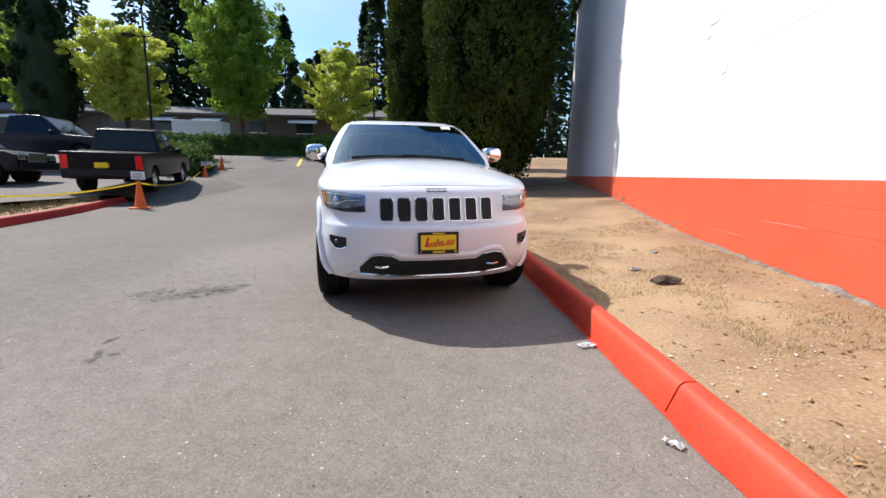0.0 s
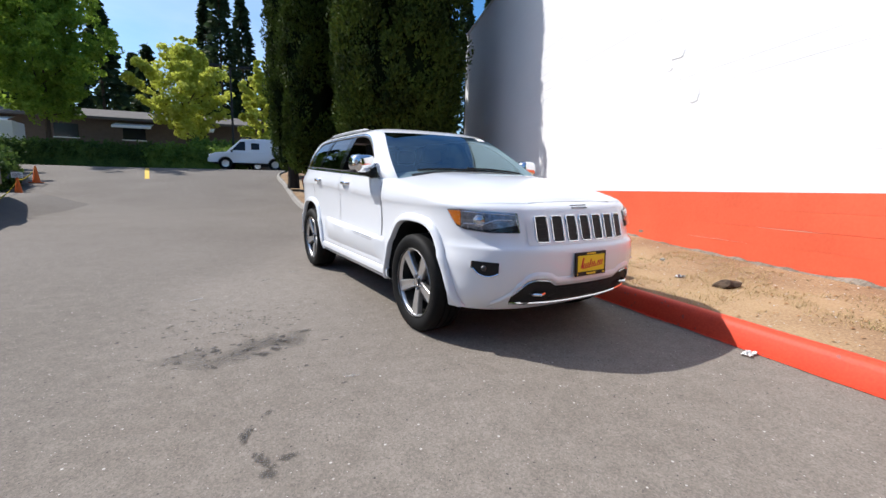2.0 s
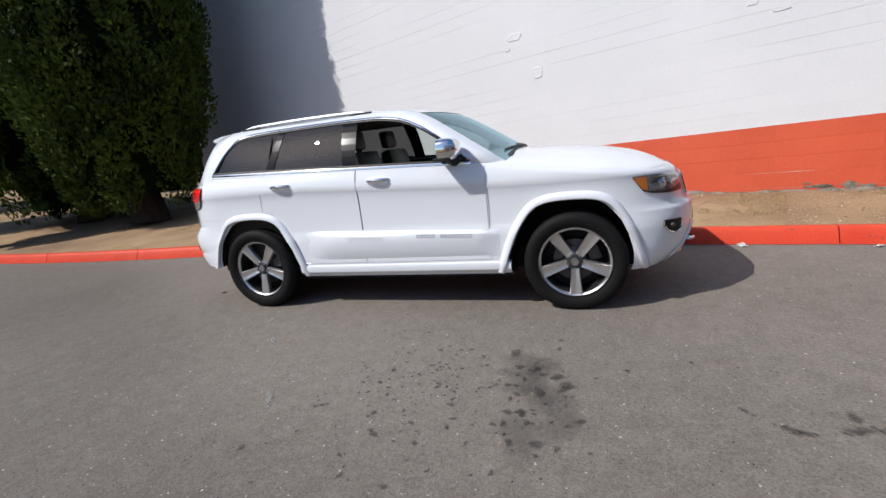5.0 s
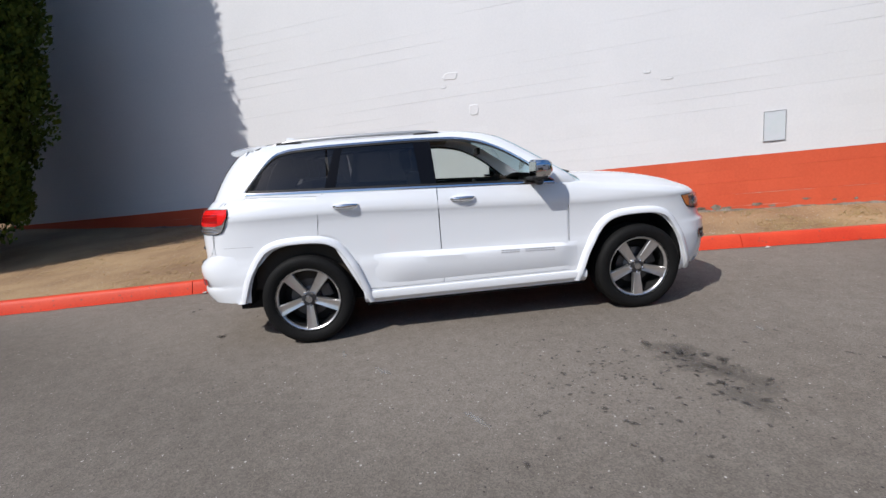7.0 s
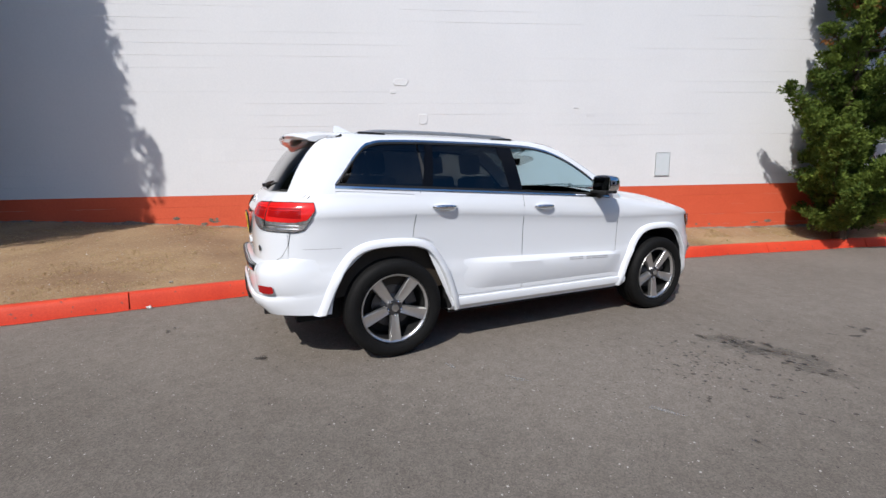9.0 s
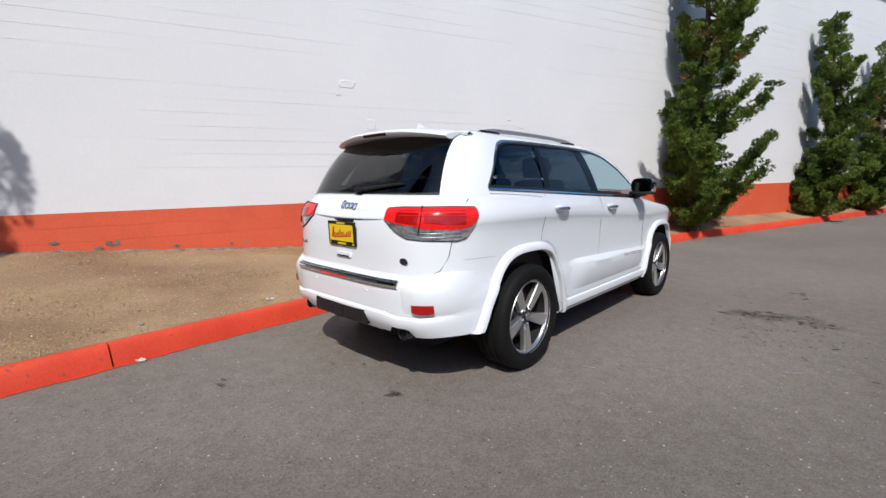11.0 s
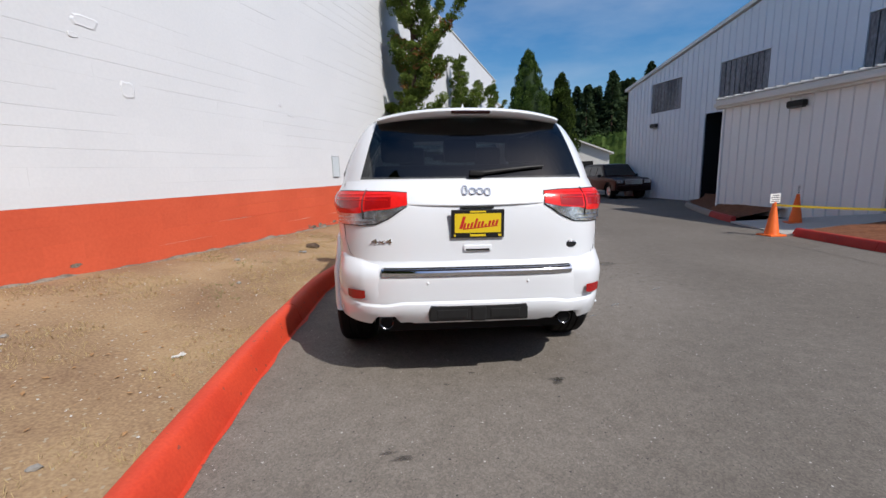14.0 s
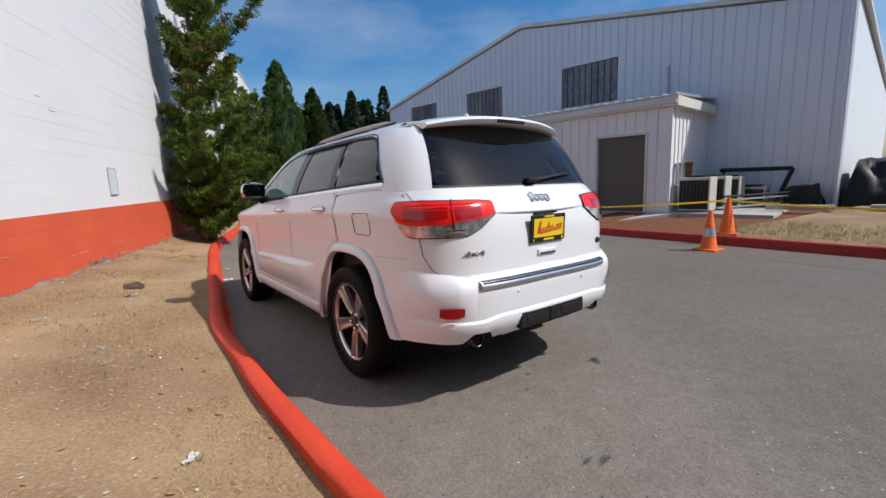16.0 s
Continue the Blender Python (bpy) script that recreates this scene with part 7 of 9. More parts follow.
# ---- far side of the street ----
lowb = thing("building_low_north", Matrix.Translation((0, 0, 1.7)), "long low brown building with grey roof and white awnings", "building", kind="structure")
M_brownwall = mat("brown_boards", (0.10, 0.075, 0.06), (0.16, 0.12, 0.095), scale=3, fine=30, rough=0.8)
M_shingle = mat("grey_shingle", (0.10, 0.09, 0.085), (0.15, 0.14, 0.13), scale=2, fine=25, rough=0.9)
M_winfar = mat("dark_window", (0.02, 0.022, 0.025), rough=0.15)
part("wall", box_bm((-62, 50, -0.5), (6, 58, 5.6)), M_brownwall, lowb)
bm = bmesh.new()
q = [bm.verts.new(p) for p in ((-63, 49.2, 5.55), (7, 49.2, 5.55), (7, 54, 6.85), (-63, 54, 6.85), (7, 59, 5.55), (-63, 59, 5.55))]
for ids in ((0, 1, 2, 3), (3, 2, 4, 5), (0, 3, 5), (1, 4, 2)):
    bm.faces.new([q[i] for i in ids])
part("roof", bm, M_shingle, lowb)
part("fascia", box_bm((-63, 49.1, 5.35), (7, 49.2, 5.58)), M_shingle, lowb)
for k in range(12):
    x = -58 + k * 5.2
    w = new("window")
    w.parent = lowb
    part("pane", box_bm((x, 49.95, 3.7), (x + 1.8, 49.99, 4.9)), M_winfar, w)
    part("frame", box_bm((x - 0.08, 49.93, 3.62), (x + 1.88, 49.97, 3.70)), M_paper, w)
    if k % 3 != 1:
        bm = bmesh.new()
        q = [bm.verts.new(p) for p in ((x - 0.5, 49.9, 5.2), (x + 2.6, 49.9, 5.2), (x + 2.6, 48.7, 4.85), (x - 0.5, 48.7, 4.85), (x - 0.5, 48.7, 4.65), (x + 2.6, 48.7, 4.65))]
        bm.faces.new(q[:4])
        bm.faces.new((q[3], q[2], q[5], q[4]))
        part("awning", bm, M_paper, lowb, "white awning")


def box_trailer(m):
    t = thing("box_trailer", m, "white enclosed box trailer parked behind the hedge", "trailer")
    bm = bmesh.new()
    add_box(bm, (-2.3, -1.1, 0.6), (2.3, 1.1, 2.7), bevel=0.05)
    part("body", bm, M_paper, t)
    for s in (-1, 1):
        part("wheel", lathe_bm([(0.12, -0.1), (0.36, -0.1), (0.36, 0.1), (0.12, 0.1), (0.12, -0.1)], 24, "y"), M_tyre, t).matrix_local = Matrix.Translation((0, s * 1.0, 0.36))
    return t


box_trailer(Matrix.Translation((-24.0, 44.5, 3.2)) @ Matrix.Rotation(0.1, 4, "Z"))


def street_lamp(m, h):
    t = thing("street_lamp", m, "dark metal street lamp with twin box heads", "lamp post")
    part("pole", tube_bm([(0, 0, 0), (0, 0, h)], [0.09, 0.06], 10), M_black, t, smooth=True)
    for s in (-1, 1):
        part("arm", tube_bm([(0, 0, h - 0.1), (s * 0.7, 0, h)], 0.035, 6), M_black, t)
        part("lamp_head", box_bm((s * 1.0 - 0.35, -0.18, h - 0.06), (s * 1.0 + 0.35, 0.18, h + 0.12), 0.03), M_black, t)
    part("base", box_bm((-0.2, -0.2, -0.3), (0.2, 0.2, 0.4), 0.03), M_concrete, t)
    return t


street_lamp(Matrix.Translation((-19.5, 30.0, G(-19.5, 30))), 7.6)
street_lamp(Matrix.Translation((-5.75, 37.0, G(-5.75, 37))), 7.4)
# yellow centre mark and white edge on the ramp


def ground_strip(name, pts, w, material, lift=0.006, parent=None):
    """A thin painted strip along (x, y) points, lying on the ground."""
    v, f = [], []
    for i, (x, y) in enumerate(pts):
        a, b = pts[max(i - 1, 0)], pts[min(i + 1, len(pts) - 1)]
        d = Vector((b[0] - a[0], b[1] - a[1])).normalized()
        for s in (-0.5, 0.5):
            px, py = x + d.y * s * w, y - d.x * s * w
            v.append((px, py, G(px, py) + lift))
    f = [(2 * i, 2 * i + 1, 2 * i + 3, 2 * i + 2) for i in range(len(pts) - 1)]
    return mesh_part(name, v, f, material, parent)


tagged(ground_strip("road_line", [(-8.6 - 0.10 * k, 26.2 + 0.4 * k) for k in range(13)], 0.20, M_yline), "worn yellow painted centre line", "road marking", kind="structure")
tagged(ground_strip("road_edge_line", [(-16 + 0.8 * k, 32.0) for k in range(18)], 0.14, M_paper), "faded white painted stop line", "road marking", kind="structure")

# ---- other vehicles ----
M_truckblack = mat("black_truck_paint", (0.008, 0.008, 0.009), rough=0.3, spec=0.16)
M_truckblue = mat("dark_blue_truck_paint", (0.010, 0.012, 0.020), rough=0.3, spec=0.18)
M_maroon = mat("dark_red_paint", (0.018, 0.005, 0.005), rough=0.3, spec=0.2)
M_silver = mat("silver_car_paint", (0.62, 0.64, 0.66), rough=0.3, coat=1.0)
M_vanwhite = mat("white_van_paint", (0.74, 0.75, 0.76), rough=0.35, coat=0.6)
M_carglass = mat("dark_car_glass", (0.008, 0.010, 0.012), rough=0.06, spec=0.35)


def vehicle(name, m, label, paint, prof, cabin, width, axles, wheel_r, windows, category="car", bed=None, grille=True, plate=True):
    """A far vehicle: lower body from its side outline, cabin, windows, lamps, wheels. x forward."""
    t = thing(name, m, label, category)

    def slab(outline, w0, w1, z0, z1, bev):
        bm = bmesh.new()
        L = [bm.verts.new((x, -(w0 + (w1 - w0) * max(0, (z - z0)) / max(z1 - z0, 0.01)), z)) for x, z in outline]
        R = [bm.verts.new((x, (w0 + (w1 - w0) * max(0, (z - z0)) / max(z1 - z0, 0.01)), z)) for x, z in outline]
        n = len(outline)
        bm.faces.new(L)
        bm.faces.new(list(reversed(R)))
        for i in range(n):
            bm.faces.new((L[i], R[i], R[(i + 1) % n], L[(i + 1) % n]))
        bmesh.ops.recalc_face_normals(bm, faces=bm.faces)
        bmesh.ops.bevel(bm, geom=bm.edges[:], offset=bev, segments=3, profile=0.6, affect="EDGES")
        return bm
    h = width / 2
    # outline with wheel openings
    out = []
    zb = min(z for x, z in prof)
    for ax in axles:
        r = wheel_r + 0.07
        out.append([(ax - r * math.cos(math.pi * k / 12), wheel_r + r * math.sin(math.pi * k / 12)) for k in range(13)])
    low = [(prof[0][0], zb)]
    for arc in sorted(out, key=lambda a: a[0][0]):
        low += [(x, max(z, zb)) for x, z in arc]
    low.append((prof[-1][0], zb))
    outline = low + [p for p in reversed(prof) if p[1] > zb + 0.001]
    body = part("body", slab(outline, h, h, 0, 1, 0.025), paint, t, smooth=True, angle=40)
    zc0, zc1 = min(z for x, z in cabin), max(z for x, z in cabin)
    part("cabin", slab(cabin, h - 0.03, h - 0.22, zc0, zc1, 0.03), paint, t, smooth=True, angle=40)
    for wq in windows:
        for s in (-1, 1):
            bm = bmesh.new()
            vs = []
            for x, z in wq:
                y = h - 0.03 - 0.19 * (z - zc0) / (zc1 - zc0)
                vs.append(bm.verts.new((x, s * (y + 0.004), z)))
            bm.faces.new(vs if s < 0 else list(reversed(vs)))
            part("side_window", bm, M_carglass, t, "dark glass")
    # screens: first and last slopes of the cabin
    for (x0, z0), (x1, z1), nm in ((cabin[0], cabin[1], "rear_window"), (cabin[-1], cabin[-2], "windscreen")):
        bm = bmesh.new()
        d = -0.012 if nm == "rear_window" else 0.012
        vs = []
        for k, (x, z) in enumerate(((x0 + (x1 - x0) * 0.12, z0 + (z1 - z0) * 0.12), (x0 + (x1 - x0) * 0.9, z0 + (z1 - z0) * 0.9))):
            y = h - 0.10 - 0.19 * (z - zc0) / (zc1 - zc0)
            vs += [(x + d, -y, z + 0.008), (x + d, y, z + 0.008)]
        q = [bm.verts.new(p) for p in (vs[0], vs[1], vs[3], vs[2])]
        bm.faces.new(q)
        part(nm, bm, M_carglass, t, "dark glass")
    xr, xf = prof[0][0], prof[-1][0]
    zt = prof[1][1]
    for s in (-1, 1):
        part("tail_lamp", box_bm((xr - 0.012, s * (h - 0.10) - 0.09, zt - 0.48), (xr + 0.06, s * (h - 0.10) + 0.09, zt - 0.08), 0.02), M_tailred, t, "red lamp")
        part("headlamp", box_bm((xf - 0.06, s * (h - 0.22) - 0.17, 0.78), (xf + 0.012, s * (h - 0.22) + 0.17, 0.96), 0.02), M_tailclear, t, "clear lamp")
        bm = bmesh.new()
        bmesh.ops.create_uvsphere(bm, u_segments=10, v_segments=6, radius=1, matrix=Matrix.Translation((cabin[-1][0] - 0.35, s * (h + 0.10), zc0 + 0.10)) @ Matrix.Diagonal((0.07, 0.12, 0.09, 1)))
        part("door_mirror", bm, M_black, t, smooth=True)
    part("rear_bumper", box_bm((xr - 0.08, -h + 0.05, zb + 0.05), (xr + 0.02, h - 0.05, zb + 0.27), 0.04), M_black if bed else paint, t)
    part("front_bumper", box_bm((xf - 0.02, -h + 0.05, zb + 0.02), (xf + 0.08, h - 0.05, zb + 0.27), 0.04), M_satin if bed else paint, t)
    if grille:
        part("grille", box_bm((xf - 0.02, -0.45, 0.72), (xf + 0.016, 0.45, 1.0), 0.02), M_satin, t, "bright grille")
    if plate:
        part("licence_plate", box_bm((xr - 0.095, -0.16, zb + 0.30), (xr - 0.005, 0.16, zb + 0.45)), M_plate, t, "yellow plate")
    if bed:
        # near-black plate stands in for shade inside the open bed
        part("bed_floor_shadow", box_bm((bed[0], -h + 0.10, bed[2] - 0.02), (bed[1], h - 0.10, bed[2] + 0.004)), M_void, t)
    for ax in axles:
        for s in (-1, 1):
            w = new("wheel")
            w.parent = t
            w.matrix_local = Matrix.Translation((ax, s * (h - 0.14), wheel_r)) @ Matrix.Rotation(0 if s < 0 else math.pi, 4, "Z")
            part("tyre", lathe_bm([(wheel_r * 0.62, -0.10), (wheel_r * 0.92, -0.125), (wheel_r, -0.10), (wheel_r, 0.10), (wheel_r * 0.92, 0.125), (wheel_r * 0.62, 0.10), (wheel_r * 0.62, -0.10)], 32, "y"), M_tyre, w, smooth=True, angle=40)
            part("rim", lathe_bm([(wheel_r * 0.64, -0.10), (wheel_r * 0.60, -0.07), (wheel_r * 0.30, -0.06), (wheel_r * 0.2, -0.10), (0.001, -0.10)], 24, "y"), M_rim, w, smooth=True)
            part("wheel_well", lathe_bm([(0.001, 0.13), (wheel_r + 0.05, 0.13)], 20, "y"), M_void, w)
    part("underbody", box_bm((xr + 0.1, -h + 0.12, zb - 0.02), (xf - 0.1, h - 0.12, zb + 0.2)), M_void, t)
    return t


PK = [(-2.85, 0.45), (-2.85, 1.18), (-1.0, 1.20), (1.05, 1.20), (2.2, 1.12), (2.75, 1.02), (2.75, 0.45)]
PKC = [(-0.98, 1.15), (-0.80, 1.86), (-0.2, 1.92), (0.35, 1.88), (1.15, 1.18)]
PKW = [[(-0.85, 1.25), (-0.72, 1.74), (-0.15, 1.80), (-0.15, 1.25)], [(-0.05, 1.25), (-0.05, 1.80), (0.32, 1.78), (0.90, 1.25)]]


def flat(x, y, z, yaw):
    return Matrix.Translation((x, y, z)) @ Matrix.Rotation(radians(yaw), 4, "Z")


vehicle("pickup_truck", flat(-10.4, 15.1, 0.66, 108) @ pose(0, 0, 0, 0, -2.5, 0), "black pickup truck with tailgate up in the lot", M_truckblack, PK, PKC, 1.96, (-1.75, 1.75), 0.38, PKW, "truck", bed=(-2.75, -1.05, 1.185))
vehicle("pickup_truck", flat(-16.4, 18.6, 1.36, 8), "dark blue pickup truck parked across the lot", M_truckblue, PK, PKC, 2.0, (-1.75, 1.75), 0.40, PKW, "truck", bed=(-2.75, -1.05, 1.185))
SV = [(-2.2, 0.42), (-2.2, 1.10), (-1.0, 1.12), (0.85, 1.10), (1.9, 1.03), (2.25, 0.92), (2.25, 0.42)]
SVC = [(-2.15, 1.05), (-1.95, 1.72), (-0.8, 1.78), (0.25, 1.74), (0.95, 1.08)]
SVW = [[(-1.95, 1.16), (-1.85, 1.60), (-1.1, 1.64), (-1.1, 1.16)], [(-1.0, 1.16), (-1.0, 1.64), (-0.25, 1.65), (-0.25, 1.16)], [(-0.15, 1.16), (-0.15, 1.64), (0.18, 1.62), (0.70, 1.16)]]
vehicle("off_roader", flat(-15.6, 14.2, 0.70, 12), "black boxy off-road car nosing into the lot", M_truckblack, SV, SVC, 1.88, (-1.35, 1.40), 0.39, SVW)
vehicle("suv", flat(-6.95, -14.7, G(-6.95, -14.7), 103), "dark red and black SUV parked beside the far drive", M_maroon, SV, SVC, 1.86, (-1.35, 1.40), 0.38, SVW)
vehicle("suv", flat(-9.3, -18.9, G(-9.3, -18.9), 103), "black SUV parked in the shade of the hall", M_truckblack, SV, SVC, 1.90, (-1.35, 1.40), 0.38, SVW)
SD = [(-2.25, 0.30), (-2.25, 0.88), (-1.3, 0.96), (0.9, 0.92), (1.9, 0.80), (2.25, 0.66), (2.25, 0.30)]
SDC = [(-1.65, 0.90), (-1.0, 1.36), (-0.3, 1.42), (0.25, 1.38), (1.05, 0.88)]
SDW = [[(-1.30, 0.96), (-0.92, 1.28), (-0.45, 1.33), (-0.45, 0.96)], [(-0.36, 0.96), (-0.36, 1.33), (0.18, 1.30), (0.72, 0.96)]]
vehicle("sedan", flat(-6.0, -31.0, G(-6, -31), 125), "silver sedan parked at the far end of the drive", M_silver, SD, SDC, 1.76, (-1.35, 1.38), 0.31, SDW)
VN = [(-2.45, 0.42), (-2.45, 1.10), (-1.0, 1.15), (1.2, 1.12), (2.1, 1.02), (2.45, 0.85), (2.45, 0.42)]
VNC = [(-2.42, 1.05), (-2.32, 1.92), (-0.8, 2.02), (0.55, 1.95), (1.45, 1.08)]
VNW = [[(0.30, 1.22), (0.30, 1.80), (0.62, 1.78), (1.10, 1.22)], [(-0.55, 1.30), (-0.55, 1.72), (-0.05, 1.72), (-0.05, 1.30)]]
vehicle("delivery_van", flat(-4.3, 33.4, G(-4.3, 33.4), 180), "white delivery van on the cross street", M_vanwhite, VN, VNC, 1.95, (-1.5, 1.5), 0.36, VNW, "van", plate=False)
vehicle("suv", flat(-3.2, 37.6, G(-3.2, 37.6), 205), "dark grey SUV parked across the street", M_truckblue, SV, SVC, 1.84, (-1.35, 1.40), 0.37, SVW)
far_shed = thing("building_far_shed", Matrix.Translation((-8.4, -38.6, 0)) @ Matrix.Rotation(radians(-6), 4, "Z"), "small cream shed with low gable roof", "building", kind="structure")
bm = bmesh.new()
q = [bm.verts.new((x, y, z)) for y in (0, -9) for x, z in ((-3.5, -0.3), (3.5, -0.3), (3.5, 3.1), (0, 4.5), (-3.5, 3.1))]
bm.faces.new(q[:5])
bm.faces.new(list(reversed(q[5:])))
for i in range(5):
    bm.faces.new((q[i], q[5 + i], q[5 + (i + 1) % 5], q[(i + 1) % 5]))
bmesh.ops.recalc_face_normals(bm, faces=bm.faces)
part("wall", bm, M_fascia, far_shed)
for sd in (-1, 1):
    bm = bmesh.new()
    q = [bm.verts.new((sd * x, y, z + d)) for y in (0.4, -9.4) for d in (0.02, 0.18) for x, z in ((0, 4.5), (3.9, 2.94))]
    for ids in ((0, 1, 3, 2), (4, 6, 7, 5), (2, 3, 7, 6), (0, 4, 5, 1), (1, 5, 7, 3), (0, 2, 6, 4)):
        bm.faces.new([q[i] for i in ids])
    bmesh.ops.recalc_face_normals(bm, faces=bm.faces)
    part("roof", bm, M_fascia, far_shed)
part("door_opening", box_bm((-1.9, 0.003, -0.2), (1.9, 0.03, 2.3)), M_void, far_shed)

# ---- cones, tape, signs ----


def cone(x, y, z, label, sign=0.0, sign_yaw=0.0, stack=False, tall=0.72):
    t = thing("traffic_cone", Matrix.Translation((x, y, z)) @ Matrix.Rotation(x * 7.3, 4, "Z"), label, "cone", group="traffic cones")
    bm = bmesh.new()
    add_box(bm, (-0.19, -0.19, 0), (0.19, 0.19, 0.035), bevel=0.012)
    part("base", bm, M_orange, t)
    part("cone_body", lathe_bm([(0.145, 0.035), (0.135, 0.05), (0.034, tall - 0.01), (0.028, tall), (0.020, tall), (0.018, tall - 0.05)], 28), M_orange, t, smooth=True)
    if stack:
        part("collar", lathe_bm([(0.104, 0.26), (0.106, 0.262), (0.082, 0.40), (0.080, 0.40)], 28), M_galv, t, "grey worn reflective collar", smooth=True)
        part("collar", lathe_bm([(0.067, 0.48), (0.069, 0.482), (0.052, 0.58), (0.050, 0.58)], 28), M_galv, t, "grey worn reflective collar", smooth=True)
    if sign:
        s = thing("paper_sign", Matrix.Translation((x, y, z + sign)) @ Matrix.Rotation(sign_yaw, 4, "Z"), "white paper notice on a stick in a cone", "sign", group="paper signs")
        part("stick", tube_bm([(0, 0, -0.12), (0, 0, 0.06)], 0.012, 6), M_bark, s)
        part("board", box_bm((-0.16, -0.006, 0.02), (0.16, 0.006, 0.22)), M_paper, s)
        for k in range(4):
            for f0 in (-0.0085, 0.0065):
                part("print_bar", box_bm((-0.13, f0, 0.045 + 0.042 * k), (0.13 - 0.03 * (k % 2), f0 + 0.002, 0.063 + 0.042 * k)), M_ink, s)
    return t


CONES = [(-6.85, 0.34, 0.68), (-6.86, 5.1, 0.0), (-7.75, 11.2, 0.72), (-11.3, 21.0, 0.70), (-12.3, 24.6, 0.0)]
for k, (x, y, s) in enumerate(CONES):
    cone(x, y, G(x, y), ("orange traffic cone with grey reflective collars" if k == 1 else "plain orange traffic cone by the kerb"), s, 0.5 if k == 0 else 0.15, stack=(k == 1))
cone(-8.2, -1.2, G(-8.2, -1.2) + 0.12, "plain orange traffic cone on the mulch", 0.70, 0.9)
cone(-7.9, 4.75, 0.32, "plain orange traffic cone behind the kerb")


def tape(a, b, sag, label):
    bm = bmesh.new()
    n = 16
    prev = None
    for k in range(n + 1):
        u = k / n
        p = Vector(a).lerp(Vector(b), u)
        p.z -= sag * 4 * u * (1 - u)
        w = 0.019
        tw = math.sin(u * 9) * 0.5
        o = Vector((0, 0, w)) + Vector((0.012, 0.012, 0)) * tw
        q = (bm.verts.new(p - o), bm.verts.new(p + o))
        if prev:
            bm.faces.new((prev[0], q[0], q[1], prev[1]))
        prev = q
    bmesh.ops.solidify(bm, geom=bm.faces[:], thickness=0.001)
    return tagged(part("caution_tape", bm, M_tape), label, "tape", group="caution tape")


def top(k, dz=0.66):
    x, y, _ = CONES[k]
    return (x, y, G(x, y) + dz)


tape(top(0), (-7.9, 4.75, 0.98), 0.05, "yellow caution tape strung between cones")
tape((-7.9, 4.75, 0.98), (-10.4, 8.2, 0.80), 0.08, "yellow caution tape strung between cones")
tape((-10.4, 8.2, 0.80), top(2), 0.22, "yellow caution tape strung between cones")
tape(top(2), top(3), 0.35, "yellow caution tape strung between cones")
tape(top(3), top(4), 0.15, "yellow caution tape strung between cones")
tape((-14.5, 9.4, 1.0), (-10.4, 8.2, 0.80), 0.15, "yellow caution tape strung between cones")
stake = tagged(part("stake", tube_bm([(-10.4, 8.2, 0.3), (-10.4, 8.2, 0.84)], 0.02, 6), M_bark), "thin wooden stake holding caution tape", "stake")

# ---- units beside the annex ----
slab_u = tagged(part("unit_pad", box_bm((-12.2, 4.95, 0.25), (-9.1, 7.3, 0.42), 0.02), M_concrete), "pale concrete pad under the cooling units", "pavement", kind="structure")
slab_u.matrix_world = b_m


def cooling_unit(m, w, h):
    t = thing("cooling_unit", m, "beige outdoor cooling unit with dark coil grille", "air conditioner", group="cooling units")
    bm = bmesh.new()
    add_box(bm, (-w / 2, -0.40, 0.03), (w / 2, 0.40, h), bevel=0.02)
    part("casing", bm, M_acgrey, t)
    part("coil", box_bm((w / 2, -0.36, 0.08), (w / 2 + 0.008, 0.36, h - 0.08)), M_black, t, "dark coil face")
    for k in range(9):
        part("coil_fin", box_bm((w / 2 + 0.008, -0.36 + 0.088 * k, 0.08), (w / 2 + 0.016, -0.35 + 0.088 * k, h - 0.08)), M_louvre, t)
    part("fan_guard", lathe_bm([(0.30, h), (0.30, h + 0.04), (0.26, h + 0.05), (0.10, h + 0.055), (0.001, h + 0.055)], 24), M_black, t, "round fan guard")
    return t


for xx, yy, hh in ((-9.72, 5.42, 0.95), (-10.46, 5.60, 0.95), (-11.18, 5.78, 0.92)):
    cooling_unit(b_m @ Matrix.Translation((xx, yy, 0.42)), 0.66, hh)
cooling_unit(b_m @ Matrix.Translation((-11.85, 6.25, 0.42)), 0.45, 0.60)
for k, (xx, r) in enumerate(((-9.55, 0.09), (-10.35, 0.085))):
    v = thing("vent_stack", b_m @ Matrix.Translation((xx, 4.98, 1.45)), "short galvanised vent stack on the annex end", "vent", group="vent stacks")
    part("pipe", lathe_bm([(r, -0.3), (r, 0.26), (r * 1.25, 0.27), (r * 1.25, 0.34), (0.001, 0.36)], 18), M_galv if k == 0 else M_rust, v, smooth=True)
pr = thing("pipe_rack", b_m, "dark steel pipe rack beside the cooling units", "rack")
part("rail", tube_bm([(-11.9, 5.4, 1.52), (-11.9, 7.2, 1.52)], 0.06, 8), M_black, pr)
part("leg", tube_bm([(-11.9, 7.2, 1.52), (-11.8, 6.85, 0.42)], 0.06, 8), M_black, pr)
part("leg", tube_bm([(-11.9, 5.5, 1.52), (-11.9, 5.5, 0.42)], 0.05, 8), M_black, pr)
for k in range(4):
    part("pipe", tube_bm([(-9.35, 6.0 + 0.05 * k, 0.55 + 0.10 * k), (-11.9, 7.15 + 0.05 * k, 0.55 + 0.10 * k)], 0.03, 7), M_black if k % 2 else M_galv, pr)
hose = thing("scrap_heap", b_m @ Matrix.Translation((-12.0, 7.45, 0.40)), "dark heap of hoses and scrap at the wall", "scrap")
